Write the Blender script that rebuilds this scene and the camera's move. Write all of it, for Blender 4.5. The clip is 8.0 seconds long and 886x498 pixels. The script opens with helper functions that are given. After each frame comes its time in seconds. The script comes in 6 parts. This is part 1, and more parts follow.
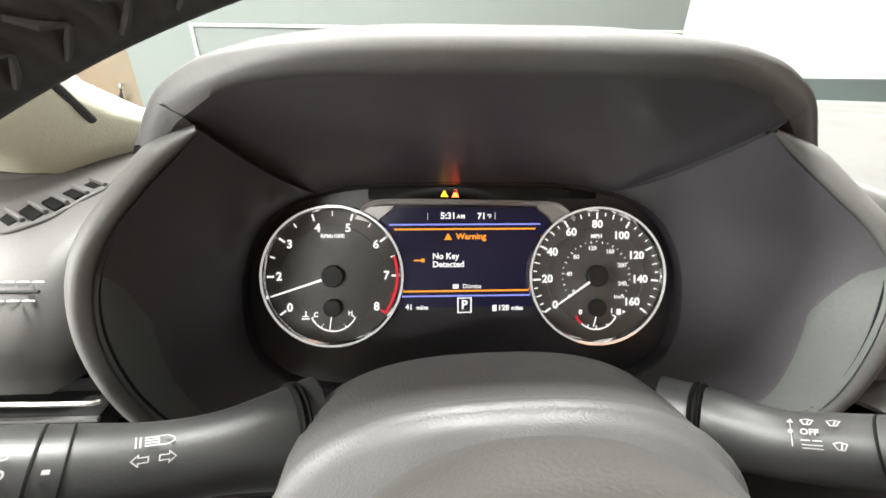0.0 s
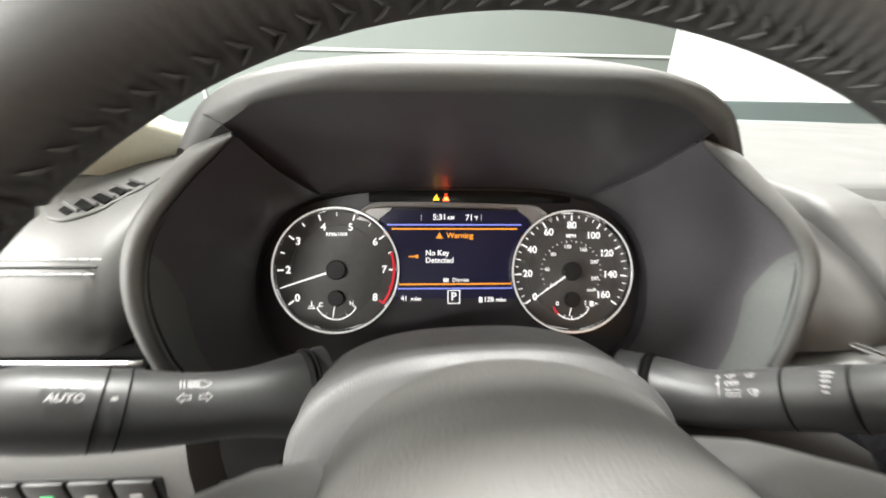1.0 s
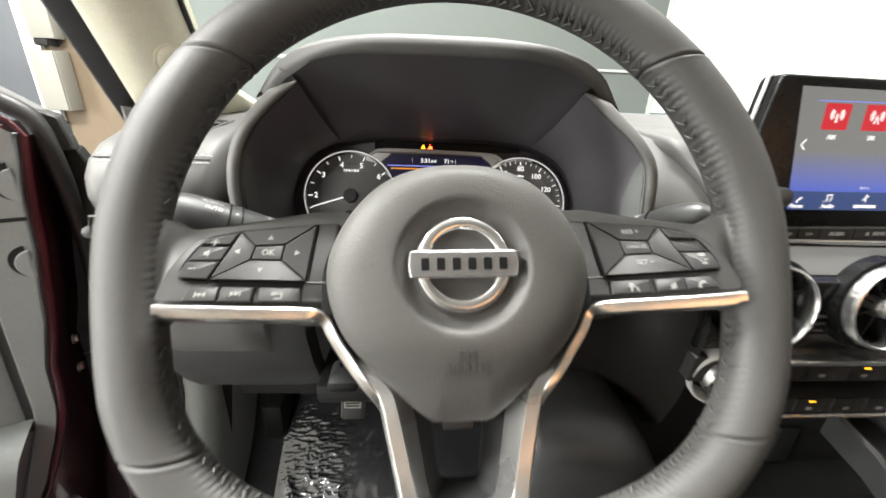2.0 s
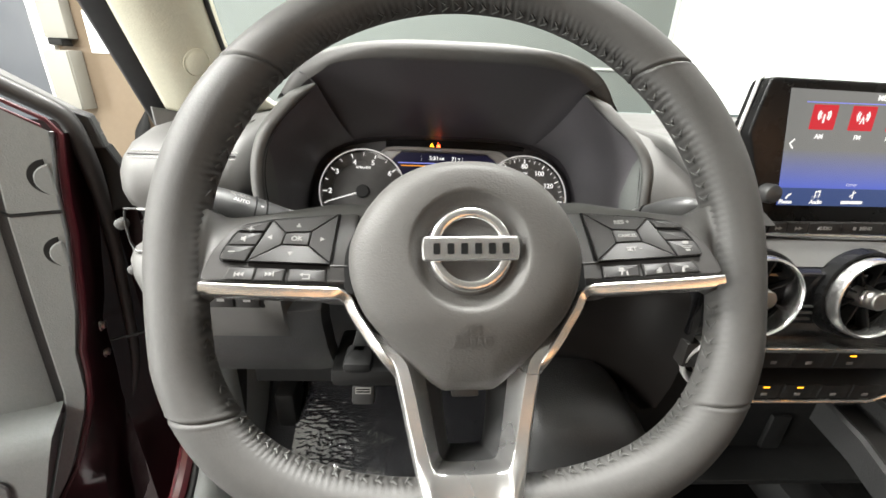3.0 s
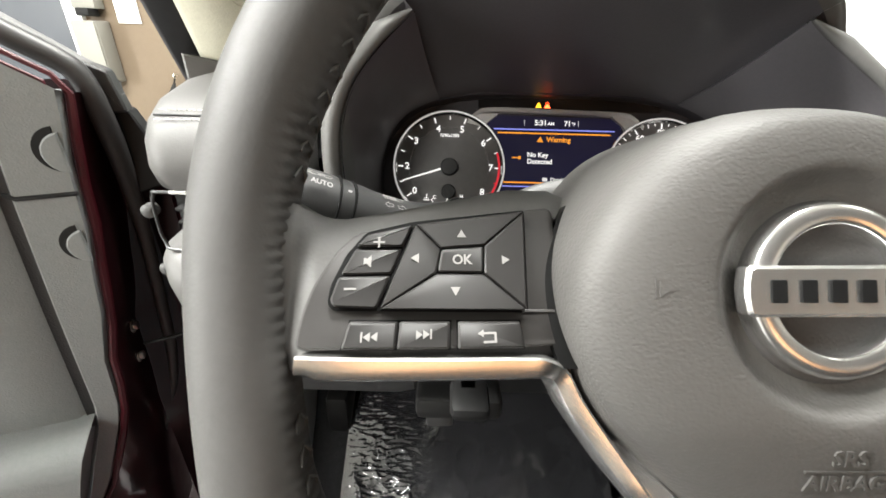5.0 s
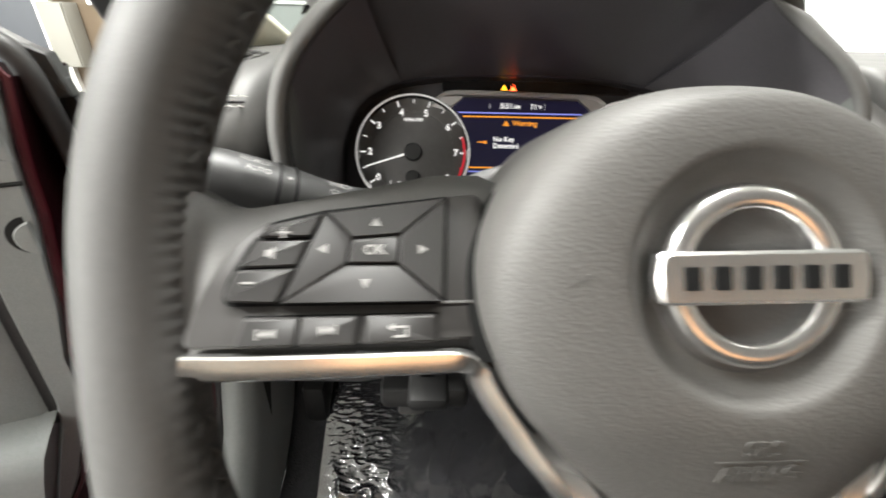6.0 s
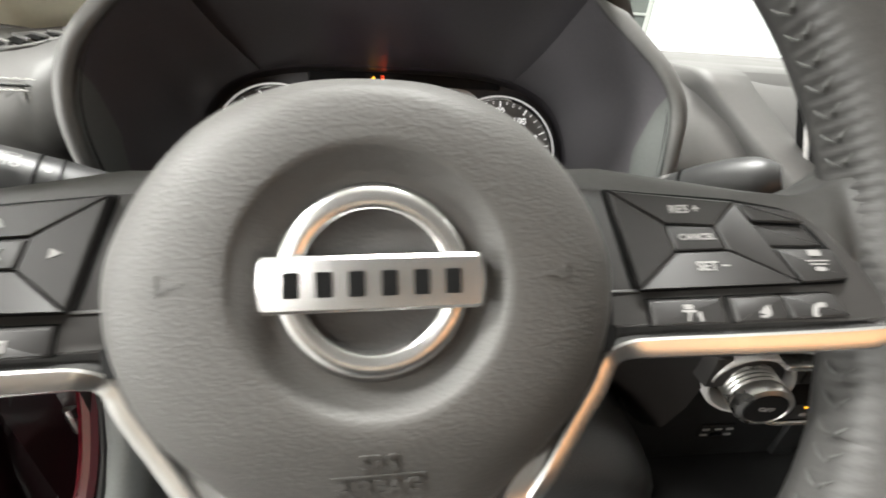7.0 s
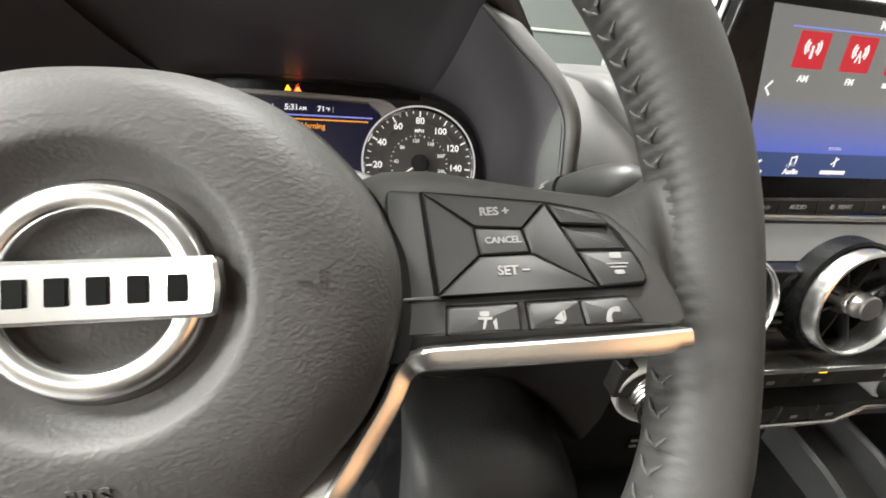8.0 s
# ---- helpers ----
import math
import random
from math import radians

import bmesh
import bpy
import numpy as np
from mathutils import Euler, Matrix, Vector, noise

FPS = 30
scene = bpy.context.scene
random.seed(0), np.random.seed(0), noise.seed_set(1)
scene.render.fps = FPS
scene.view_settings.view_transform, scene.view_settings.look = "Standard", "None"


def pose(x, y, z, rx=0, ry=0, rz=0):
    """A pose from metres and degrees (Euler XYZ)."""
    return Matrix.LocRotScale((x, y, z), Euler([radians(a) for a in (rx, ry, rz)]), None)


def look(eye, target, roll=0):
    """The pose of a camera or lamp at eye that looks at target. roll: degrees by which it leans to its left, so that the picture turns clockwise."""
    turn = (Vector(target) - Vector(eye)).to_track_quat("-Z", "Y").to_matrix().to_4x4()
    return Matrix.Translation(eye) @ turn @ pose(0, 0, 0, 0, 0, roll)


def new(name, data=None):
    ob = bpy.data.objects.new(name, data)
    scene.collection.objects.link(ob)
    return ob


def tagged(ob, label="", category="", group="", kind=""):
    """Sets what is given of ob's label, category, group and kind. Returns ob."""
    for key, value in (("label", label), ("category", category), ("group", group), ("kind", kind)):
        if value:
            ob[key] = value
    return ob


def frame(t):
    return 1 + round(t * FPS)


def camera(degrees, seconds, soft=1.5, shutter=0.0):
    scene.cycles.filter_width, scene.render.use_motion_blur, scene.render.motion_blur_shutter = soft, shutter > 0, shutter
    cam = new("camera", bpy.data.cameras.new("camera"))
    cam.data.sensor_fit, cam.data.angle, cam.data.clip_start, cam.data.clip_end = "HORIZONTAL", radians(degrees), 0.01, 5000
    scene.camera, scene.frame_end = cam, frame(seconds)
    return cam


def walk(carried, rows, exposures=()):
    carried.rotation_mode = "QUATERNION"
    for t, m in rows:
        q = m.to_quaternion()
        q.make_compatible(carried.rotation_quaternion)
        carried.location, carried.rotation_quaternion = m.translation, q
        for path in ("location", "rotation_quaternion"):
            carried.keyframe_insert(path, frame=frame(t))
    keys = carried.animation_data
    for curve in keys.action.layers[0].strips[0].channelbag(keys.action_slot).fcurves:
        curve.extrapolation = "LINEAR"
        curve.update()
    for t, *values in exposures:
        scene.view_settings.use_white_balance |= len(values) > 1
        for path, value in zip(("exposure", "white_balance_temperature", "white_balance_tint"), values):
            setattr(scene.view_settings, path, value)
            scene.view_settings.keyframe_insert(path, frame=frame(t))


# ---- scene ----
cam = camera(94.1, 8.0, soft=1.6, shutter=0.5)
PATH = [
    (0, (-0.032, 0.005, 1.064), (0.055, 1.781, 0.147), 0.8),
    (0.5, (-0.032, 0.001, 1.066), (0.065, 1.793, 0.183), 0.9),
    (1, (-0.03, -0.039, 1.066), (0.076, 1.775, 0.229), 1.3),
    (1.5, (-0.031, -0.126, 1.05), (0.101, 1.704, 0.254), 2.3),
    (2, (-0.022, -0.207, 1.038), (0.103, 1.629, 0.257), 2.5),
    (2.2, (-0.023, -0.226, 1.039), (0.101, 1.614, 0.266), 2.6),
    (3.5, (-0.032, -0.234, 1.042), (0.035, 1.592, 0.229), 2.2),
    (4, (-0.065, -0.19, 1.036), (-0.04, 1.621, 0.187), 2.0),
    (4.5, (-0.099, -0.141, 1.017), (-0.108, 1.653, 0.133), 1.7),
    (4.7, (-0.106, -0.129, 1.012), (-0.123, 1.663, 0.123), 1.3),
    (5.8, (-0.102, -0.11, 1.007), (-0.059, 1.649, 0.055), 2.3),
    (6, (-0.083, -0.111, 1.007), (-0.035, 1.644, 0.048), 1.5),
    (6.5, (-0.036, -0.107, 1.007), (0.104, 1.636, 0.035), 3.1),
    (7, (0.007, -0.107, 1.009), (0.226, 1.622, 0.029), 3.9),
    (7.5, (0.048, -0.105, 1.006), (0.335, 1.622, 0.04), 4.8),
    (8, (0.063, -0.107, 1.006), (0.386, 1.643, 0.094), 4.9),
]
walk(cam, [(t, look(eye, target, roll)) for t, eye, target, roll in PATH], [(0, 0.30), (1, 0.28), (1.5, 0.06), (2, 0.08), (4, 0.10), (6, 0.01), (8, -0.06)])

# ---- light: ceiling lamps of the showroom, a bright window beyond the windscreen ----
world = bpy.data.worlds.new("world")
scene.world = world
world.use_nodes = True
world.node_tree.nodes["Background"].inputs[0].default_value = (0.9, 0.95, 1.0, 1)
world.node_tree.nodes["Background"].inputs[1].default_value = 0.05
scene.view_settings.exposure = 0.0


def area_lamp(x, y, z, sx, sy, power, colour):
    data = bpy.data.lights.new("ceiling_lamp", "AREA")
    data.shape, data.size, data.size_y = "RECTANGLE", sx, sy
    data.energy, data.color = power, colour
    ob = new("ceiling_lamp", data)
    ob.matrix_basis = pose(x, y, z)
    return ob


for lx, ly, power in ((-2.6, -0.2, 350), (-1.9, 0.1, 230), (-1.8, -4.4, 230), (-2.3, 2.2, 15), (0.4, -3.6, 25), (0.2, 0.9, 230), (3.0, 0.2, 12), (3.0, 2.2, 30)):
    area_lamp(lx, ly, 3.30, 1.2, 0.35, power, (0.98, 0.975, 0.935))

# added soft fill by the west wall, brightens the left of the wheel
side = bpy.data.lights.new("side_fill", "AREA")
side.shape, side.size, side.size_y = "RECTANGLE", 3.6, 1.9
side.energy, side.color = 900, (0.98, 0.985, 0.95)
new("side_fill", side).matrix_basis = look((-6.9, -2.0, 1.75), (0, -0.9, 1.3))

# ---- materials ----
def material(name, colour, rough=0.5, metal=0.0, grain=0.0, size=0.002, vary=0.08, patch=0.03, spec=0.5, coat=0.0, emit=None, power=0.0, stretch=(1, 1, 1), blotch=0.0):
    """Principled surface: colour variation at two scales, fine relief of the given grain size in metres."""
    m = bpy.data.materials.new(name)
    m.use_nodes = True
    n, l = m.node_tree.nodes, m.node_tree.links
    b = n["Principled BSDF"]
    b.inputs["Base Color"].default_value = (*colour, 1)
    b.inputs["Roughness"].default_value = rough
    b.inputs["Metallic"].default_value = metal
    b.inputs["Specular IOR Level"].default_value = spec
    b.inputs["Coat Weight"].default_value = coat
    b.inputs["Coat Roughness"].default_value = 0.05
    if emit:
        b.inputs["Emission Color"].default_value = (*emit, 1)
        b.inputs["Emission Strength"].default_value = power
        return m
    co = n.new("ShaderNodeTexCoord")
    mp = n.new("ShaderNodeMapping")
    mp.inputs["Scale"].default_value = stretch
    l.new(co.outputs["Object"], mp.inputs["Vector"])
    big = n.new("ShaderNodeTexNoise")
    big.inputs["Scale"].default_value = 1 / patch
    big.inputs["Detail"].default_value = 5
    l.new(mp.outputs["Vector"], big.inputs["Vector"])
    fine = n.new("ShaderNodeTexNoise")
    fine.inputs["Scale"].default_value = 0.35 / size
    fine.inputs["Detail"].default_value = 2
    l.new(mp.outputs["Vector"], fine.inputs["Vector"])
    add = n.new("ShaderNodeMath")
    add.operation = "ADD"
    l.new(big.outputs["Fac"], add.inputs[0])
    l.new(fine.outputs["Fac"], add.inputs[1])
    rng = n.new("ShaderNodeMapRange")
    rng.inputs["From Min"].default_value, rng.inputs["From Max"].default_value = 0.6, 1.4
    rng.inputs["To Min"].default_value, rng.inputs["To Max"].default_value = 1 - vary, 1 + vary
    l.new(add.outputs[0], rng.inputs["Value"])
    mul = n.new("ShaderNodeVectorMath")
    mul.operation = "SCALE"
    mul.inputs[0].default_value = colour
    l.new(rng.outputs[0], mul.inputs["Scale"])
    l.new(mul.outputs[0], b.inputs["Base Color"])
    rr = n.new("ShaderNodeMapRange")
    rr.inputs["From Min"].default_value, rr.inputs["From Max"].default_value = 0.3, 0.7
    rr.inputs["To Min"].default_value, rr.inputs["To Max"].default_value = max(0.02, rough - 0.06 - blotch), rough + 0.06 + blotch
    l.new(big.outputs["Fac"], rr.inputs["Value"])
    l.new(rr.outputs[0], b.inputs["Roughness"])
    if grain:
        vor = n.new("ShaderNodeTexVoronoi")
        vor.feature = "SMOOTH_F1"
        vor.inputs["Scale"].default_value = 1 / size
        warp = n.new("ShaderNodeVectorMath")
        warp.operation = "MULTIPLY_ADD"
        warp.inputs[1].default_value = (size * 1.2,) * 3
        l.new(fine.outputs["Color"], warp.inputs[0])
        l.new(mp.outputs["Vector"], warp.inputs[2])
        l.new(warp.outputs[0], vor.inputs["Vector"])
        bump = n.new("ShaderNodeBump")
        bump.inputs["Strength"].default_value = grain
        bump.inputs["Distance"].default_value = size * 0.5
        l.new(vor.outputs["Distance"], bump.inputs["Height"])
        l.new(bump.outputs[0], b.inputs["Normal"])
    return m


LEATHER = material("wheel_leather", (0.047, 0.0455, 0.0435), 0.58, grain=0.10, size=0.0012, vary=0.10, patch=0.05)
HUB = material("airbag_vinyl", (0.060, 0.0575, 0.0542), 0.58, grain=0.30, size=0.0011, vary=0.06, patch=0.03, stretch=(0.85, 1.15, 1))
# cover vinyl again, darkened: the shade of the dish put into its colour
HUB_SHADED = material("shaded_airbag_vinyl", (0.046, 0.0445, 0.043), 0.58, grain=0.30, size=0.0011, vary=0.06)
SILVER_PAINT = material("silver_paint", (0.55, 0.54, 0.53), 0.35, metal=0.25, vary=0.05)
POD = material("pod_plastic", (0.023, 0.0215, 0.0205), 0.46, spec=0.34, vary=0.06, grain=0.05, size=0.0006)
KEY = material("button_plastic", (0.0165, 0.0155, 0.0150), 0.46, vary=0.06, spec=0.28)
SCREEN_BLACK = material("screen_surround", (0.006, 0.006, 0.006), 0.28, spec=0.18, vary=0.05)
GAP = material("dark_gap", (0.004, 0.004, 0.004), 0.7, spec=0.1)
SATIN = material("satin_silver", (0.71, 0.705, 0.695), 0.23, metal=0.95, vary=0.04, patch=0.3)
CHROME = material("chrome", (0.75, 0.75, 0.74), 0.10, metal=1.0, vary=0.03)
THREAD = material("grey_thread", (0.07, 0.07, 0.067), 0.7, vary=0.15)
THREAD_PALE = material("pale_thread", (0.45, 0.44, 0.42), 0.7, vary=0.1)
DASH = material("dash_soft_plastic", (0.084, 0.082, 0.079), 0.55, grain=0.12, size=0.0009, vary=0.07, patch=0.06)
DASH_LOW = material("lower_dash_plastic", (0.065, 0.065, 0.064), 0.5, grain=0.35, size=0.0016, vary=0.07)
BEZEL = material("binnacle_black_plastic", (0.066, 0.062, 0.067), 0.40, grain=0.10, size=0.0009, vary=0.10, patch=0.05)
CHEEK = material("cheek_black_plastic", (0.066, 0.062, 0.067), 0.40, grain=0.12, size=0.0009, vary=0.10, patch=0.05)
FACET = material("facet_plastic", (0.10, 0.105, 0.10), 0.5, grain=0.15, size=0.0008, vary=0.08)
SHROUD = material("column_plastic", (0.053, 0.052, 0.051), 0.50, grain=0.3, size=0.0012, vary=0.08)
STALK = material("stalk_plastic", (0.027, 0.027, 0.027), 0.42, spec=0.5, grain=0.1, size=0.0008, vary=0.08)
GLOSS = material("gloss_black", (0.008, 0.008, 0.009), 0.07, vary=0.05)
BLACK = material("matt_black", (0.008, 0.008, 0.008), 0.60, spec=0.25, vary=0.1)
PANEL_DARK = material("cluster_panel", (0.034, 0.031, 0.035), 0.36, grain=0.08, size=0.0008, vary=0.1)
FACE = material("gauge_face", (0.120, 0.114, 0.110), 0.5, vary=0.1)
BEIGE = material("pillar_fabric", (0.66, 0.645, 0.52), 0.8, grain=0.4, size=0.0012, vary=0.05)
RUBBER = material("rubber_seal", (0.012, 0.012, 0.013), 0.55, vary=0.15)
SEAL = material("soft_seal_rubber", (0.030, 0.029, 0.029), 0.50, vary=0.12)
DOOR_TRIM = material("door_trim_plastic", (0.225, 0.236, 0.236), 0.5, grain=0.3, size=0.0016, vary=0.07, patch=0.08)
DOOR_POCKET = material("door_pocket_plastic", (0.13, 0.13, 0.13), 0.5, grain=0.3, size=0.0016)
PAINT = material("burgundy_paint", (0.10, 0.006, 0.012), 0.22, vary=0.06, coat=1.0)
# the body burgundy darkened: shade of the door gap put into the paint
PAINT_SHADED = material("shaded_burgundy_paint", (0.012, 0.0014, 0.0025), 0.35, spec=0.3, vary=0.1, coat=0.4)
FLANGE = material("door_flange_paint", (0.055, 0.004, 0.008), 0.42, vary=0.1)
# darkest copy, shade deep in the door gap painted on the wing flange
PAINT_DEEP_SHADE = material("deep_shade_burgundy", (0.006, 0.0010, 0.0015), 0.65, spec=0.12, vary=0.25, patch=0.08)
STEEL = material("bare_steel", (0.55, 0.54, 0.52), 0.3, metal=1.0, vary=0.1)
CARPET = material("black_carpet", (0.018, 0.018, 0.020), 0.95, grain=0.8, size=0.003, vary=0.3)
PLASTIC_FILM = material("clear_film", (0.028, 0.028, 0.031), 0.15, vary=0.2, coat=1.0, spec=1.0)
PAD_GREY = material("knee_pad_plastic", (0.022, 0.022, 0.022), 0.55, grain=0.3, size=0.0016, vary=0.08)
BOLSTER = material("bolster_plastic", (0.0065, 0.0054, 0.0048), 0.45, spec=0.15, vary=0.08)
PAPER = material("white_paper", (0.80, 0.80, 0.77), 0.8)
INK = material("black_ink", (0.008, 0.008, 0.008), 0.9, spec=0.08)
WALL = material("grey_green_wall_paint", (0.125, 0.139, 0.132), 0.6, grain=0.1, size=0.01, vary=0.03, patch=0.6)
TRIM_GREY = material("trim_grey", (0.50, 0.52, 0.50), 0.5)
WALL_TAN = material("tan_wall_paint", (0.145, 0.108, 0.070), 0.7, grain=0.1, size=0.01, vary=0.05, patch=0.5)
WALL_TINT = material("reflection_tint_beige", (0.30, 0.25, 0.195), 0.7, vary=0.04, patch=0.5)
WALL_WHITE = material("white_wall_paint", (0.78, 0.78, 0.75), 0.6, vary=0.03, patch=0.5)
CREAM = material("cream_paint", (0.235, 0.228, 0.200), 0.6, vary=0.03, patch=0.3)
WAINSCOT = material("slate_wall_band", (0.10, 0.125, 0.125), 0.5, vary=0.05, patch=0.5)
PANEL_BLUE = material("slate_blue_door_paint", (0.046, 0.052, 0.063), 0.45, vary=0.05, patch=0.4)
CONCRETE = material("sealed_concrete", (0.22, 0.22, 0.215), 0.35, grain=0.2, size=0.02, vary=0.15, patch=0.7)
BOUNCE_DARK = material("bounce_dark_cloth", (0.06, 0.059, 0.058), 0.5, grain=0.3, size=0.004, vary=0.08)
HEADLINER = material("headliner_cloth", (0.58, 0.57, 0.54), 0.9, grain=0.4, size=0.002, vary=0.05)
LIT_WHITE = material("lit_white", (0.02, 0.02, 0.02), 0.5, emit=(1.0, 0.98, 0.95), power=1.0)
LIT_GREY = material("lit_grey", (0.02, 0.02, 0.02), 0.5, emit=(1.0, 0.98, 0.95), power=0.75)
MARK = material("printed_mark", (0.26, 0.255, 0.25), 0.5)
MARK_DIM = material("printed_mark_dim", (0.20, 0.195, 0.19), 0.5)
KEY_MARK = material("key_print", (0.21, 0.205, 0.20), 0.85, spec=0.05)
LIT_RED = material("lit_red", (0.02, 0.0, 0.0), 0.5, emit=(0.9, 0.03, 0.05), power=0.7)
LIT_ORANGE = material("lit_orange", (0.02, 0.01, 0.0), 0.5, emit=(1.0, 0.36, 0.03), power=1.0)
LIT_AMBER = material("lit_amber", (0.02, 0.01, 0.0), 0.5, emit=(1.0, 0.45, 0.02), power=3.0)
LIT_BELT = material("lit_belt", (0.02, 0.0, 0.0), 0.5, emit=(1.0, 0.09, 0.02), power=8.0)
LIT_RING = material("lit_ring", (0.5, 0.5, 0.5), 0.3, metal=0.5, emit=(1.0, 0.97, 0.94), power=0.42)
FRAME_GREY = material("frame_rail", (0.11, 0.11, 0.108), 0.55, vary=0.1)
LIT_BLUE = material("lit_blue", (0.0, 0.0, 0.02), 0.5, emit=(0.30, 0.33, 0.95), power=0.9)
LIT_NAVY = material("lit_navy", (0.0, 0.0, 0.01), 0.3, emit=(0.007, 0.006, 0.020), power=1.0)
LIT_GREEN = material("lit_green", (0.0, 0.02, 0.0), 0.5, emit=(0.15, 0.9, 0.35), power=0.9)
WARM_GLOW = material("warm_glow", (0.6, 0.5, 0.4), 0.5, emit=(1.0, 0.44, 0.15), power=2.0)
DAYLIGHT = material("bright_window", (0.8, 0.8, 0.8), 0.5, emit=(1.0, 1.0, 0.98), power=0.80)


def glass_material(name, tint, gloss):
    m = bpy.data.materials.new(name)
    m.use_nodes = True
    n, l = m.node_tree.nodes, m.node_tree.links
    n.remove(n["Principled BSDF"])
    clear = n.new("ShaderNodeBsdfTransparent")
    clear.inputs[0].default_value = (*tint, 1)
    shine = n.new("ShaderNodeBsdfGlossy")
    shine.inputs["Roughness"].default_value = 0.02
    lw = n.new("ShaderNodeLayerWeight")
    steep = n.new("ShaderNodeMath")
    steep.operation = "POWER"
    steep.inputs[1].default_value = 5
    l.new(lw.outputs["Facing"], steep.inputs[0])
    fr = n.new("ShaderNodeMath")
    fr.operation = "MULTIPLY_ADD"
    fr.inputs[1].default_value, fr.inputs[2].default_value = 0.6, gloss
    l.new(steep.outputs[0], fr.inputs[0])
    mix = n.new("ShaderNodeMixShader")
    l.new(fr.outputs[0], mix.inputs[0])
    l.new(clear.outputs[0], mix.inputs[1])
    l.new(shine.outputs[0], mix.inputs[2])
    l.new(mix.outputs[0], n["Material Output"].inputs[0])
    return m


GLASS = glass_material("window_glass", (0.93, 0.97, 0.95), 0.03)

from mathutils.bvhtree import BVHTree

# ---- helpers for shapes ----
def mesh_of(bm, name, mat, angle=35):
    bmesh.ops.recalc_face_normals(bm, faces=bm.faces)
    me = bpy.data.meshes.new(name)
    bm.to_mesh(me)
    bm.free()
    me.materials.append(mat)
    me.polygons.foreach_set("use_smooth", [True] * len(me.polygons))
    me.set_sharp_from_angle(angle=radians(angle))
    return me


def thing(name, label, category, m=None, kind="", group=""):
    """A top-level thing: an empty at its base, with its local frame."""
    ob = new(name)
    ob.matrix_basis = m or Matrix()
    return tagged(ob, label, category, group, kind)


def part(name, bm, mat, parent, label="", angle=35, m=None):
    """One mesh under a thing or a part, in its parent's frame."""
    ob = new(name, mesh_of(bm, name, mat, angle))
    ob.parent = parent
    if m:
        ob.matrix_basis = m
    return tagged(ob, label)


def solid(name, bm, mat, label, category, kind="", angle=35):
    """A thing that is a single mesh."""
    return tagged(new(name, mesh_of(bm, name, mat, angle)), label, category, "", kind)


def loft(bm, loops, closed=True, cap0=False, cap1=False):
    rows = [[bm.verts.new(p) for p in loop] for loop in loops]
    n = len(rows[0])
    for a, b in zip(rows, rows[1:]):
        for i in range(n if closed else n - 1):
            j = (i + 1) % n
            bm.faces.new((a[i], a[j], b[j], b[i]))
    if cap0:
        bm.faces.new(rows[0][::-1])
    if cap1:
        bm.faces.new(rows[-1])
    return bm


def curve_through(pts, per=6, closed=False):
    """Catmull-Rom through the points."""
    pts = [Vector(p) for p in pts]
    n, out = len(pts), []
    for i in range(n if closed else n - 1):
        if closed:
            a, b, c, d = (pts[(i + k) % n] for k in (-1, 0, 1, 2))
        else:
            b, c = pts[i], pts[i + 1]
            a = pts[i - 1] if i else b * 2 - c
            d = pts[i + 2] if i + 2 < n else c * 2 - b
        for k in range(per):
            t = k / per
            out.append(0.5 * (2 * b + (c - a) * t + (2 * a - 5 * b + 4 * c - d) * t * t + (3 * b - a - 3 * c + d) * t ** 3))
    if not closed:
        out.append(pts[-1].copy())
    return out


def inset(pts, d):
    """A closed flat outline moved inwards by d."""
    n = len(pts)
    area = sum(pts[i][0] * pts[(i + 1) % n][1] - pts[(i + 1) % n][0] * pts[i][1] for i in range(n))
    s = 1 if area > 0 else -1
    out = []
    for i in range(n):
        a, b, c = Vector(pts[i - 1][:2]), Vector(pts[i][:2]), Vector(pts[(i + 1) % n][:2])
        e, f = (b - a).normalized(), (c - b).normalized()
        ne, nf = Vector((-e.y, e.x)) * s, Vector((-f.y, f.x)) * s
        k = ne + nf
        k = k / max(0.35, k.length_squared / 2) if k.length > 1e-6 else ne
        out.append(b + k * d)
    return out


def prism(bm, pts, z0, z1, bevel=0.0, warp=None, rounds=1):
    """A plate with the outline pts from z0 to z1 with a bevelled upper edge; warp(x, y, z) bends it."""
    rows = [[(p[0], p[1], z0) for p in pts]]
    if bevel:
        for k in range(rounds + 1):
            a = k / rounds * math.pi / 2
            rows.append([(p[0], p[1], z1 - bevel + bevel * math.sin(a)) for p in inset(pts, bevel * (1 - math.cos(a)))])
    else:
        rows.append([(p[0], p[1], z1) for p in pts])
    if warp:
        rows = [[warp(*p) for p in r] for r in rows]
    return loft(bm, rows, True, True, True)


def rounded(pts, r, seg=4):
    """Round the corners of a flat outline."""
    out, n = [], len(pts)
    for i in range(n):
        a, b, c = (Vector(pts[(i + k) % n][:2]) for k in (-1, 0, 1))
        e, f = a - b, c - b
        q = min(r, e.length * 0.45, f.length * 0.45)
        p0, p1 = b + e.normalized() * q, b + f.normalized() * q
        for k in range(seg + 1):
            t = k / seg
            out.append(p0 * (1 - t) ** 2 + b * 2 * t * (1 - t) + p1 * t * t)
    return out


def rect(x0, y0, x1, y1, r=0.0, seg=4):
    pts = [(x0, y0), (x1, y0), (x1, y1), (x0, y1)]
    return rounded(pts, r, seg) if r else pts


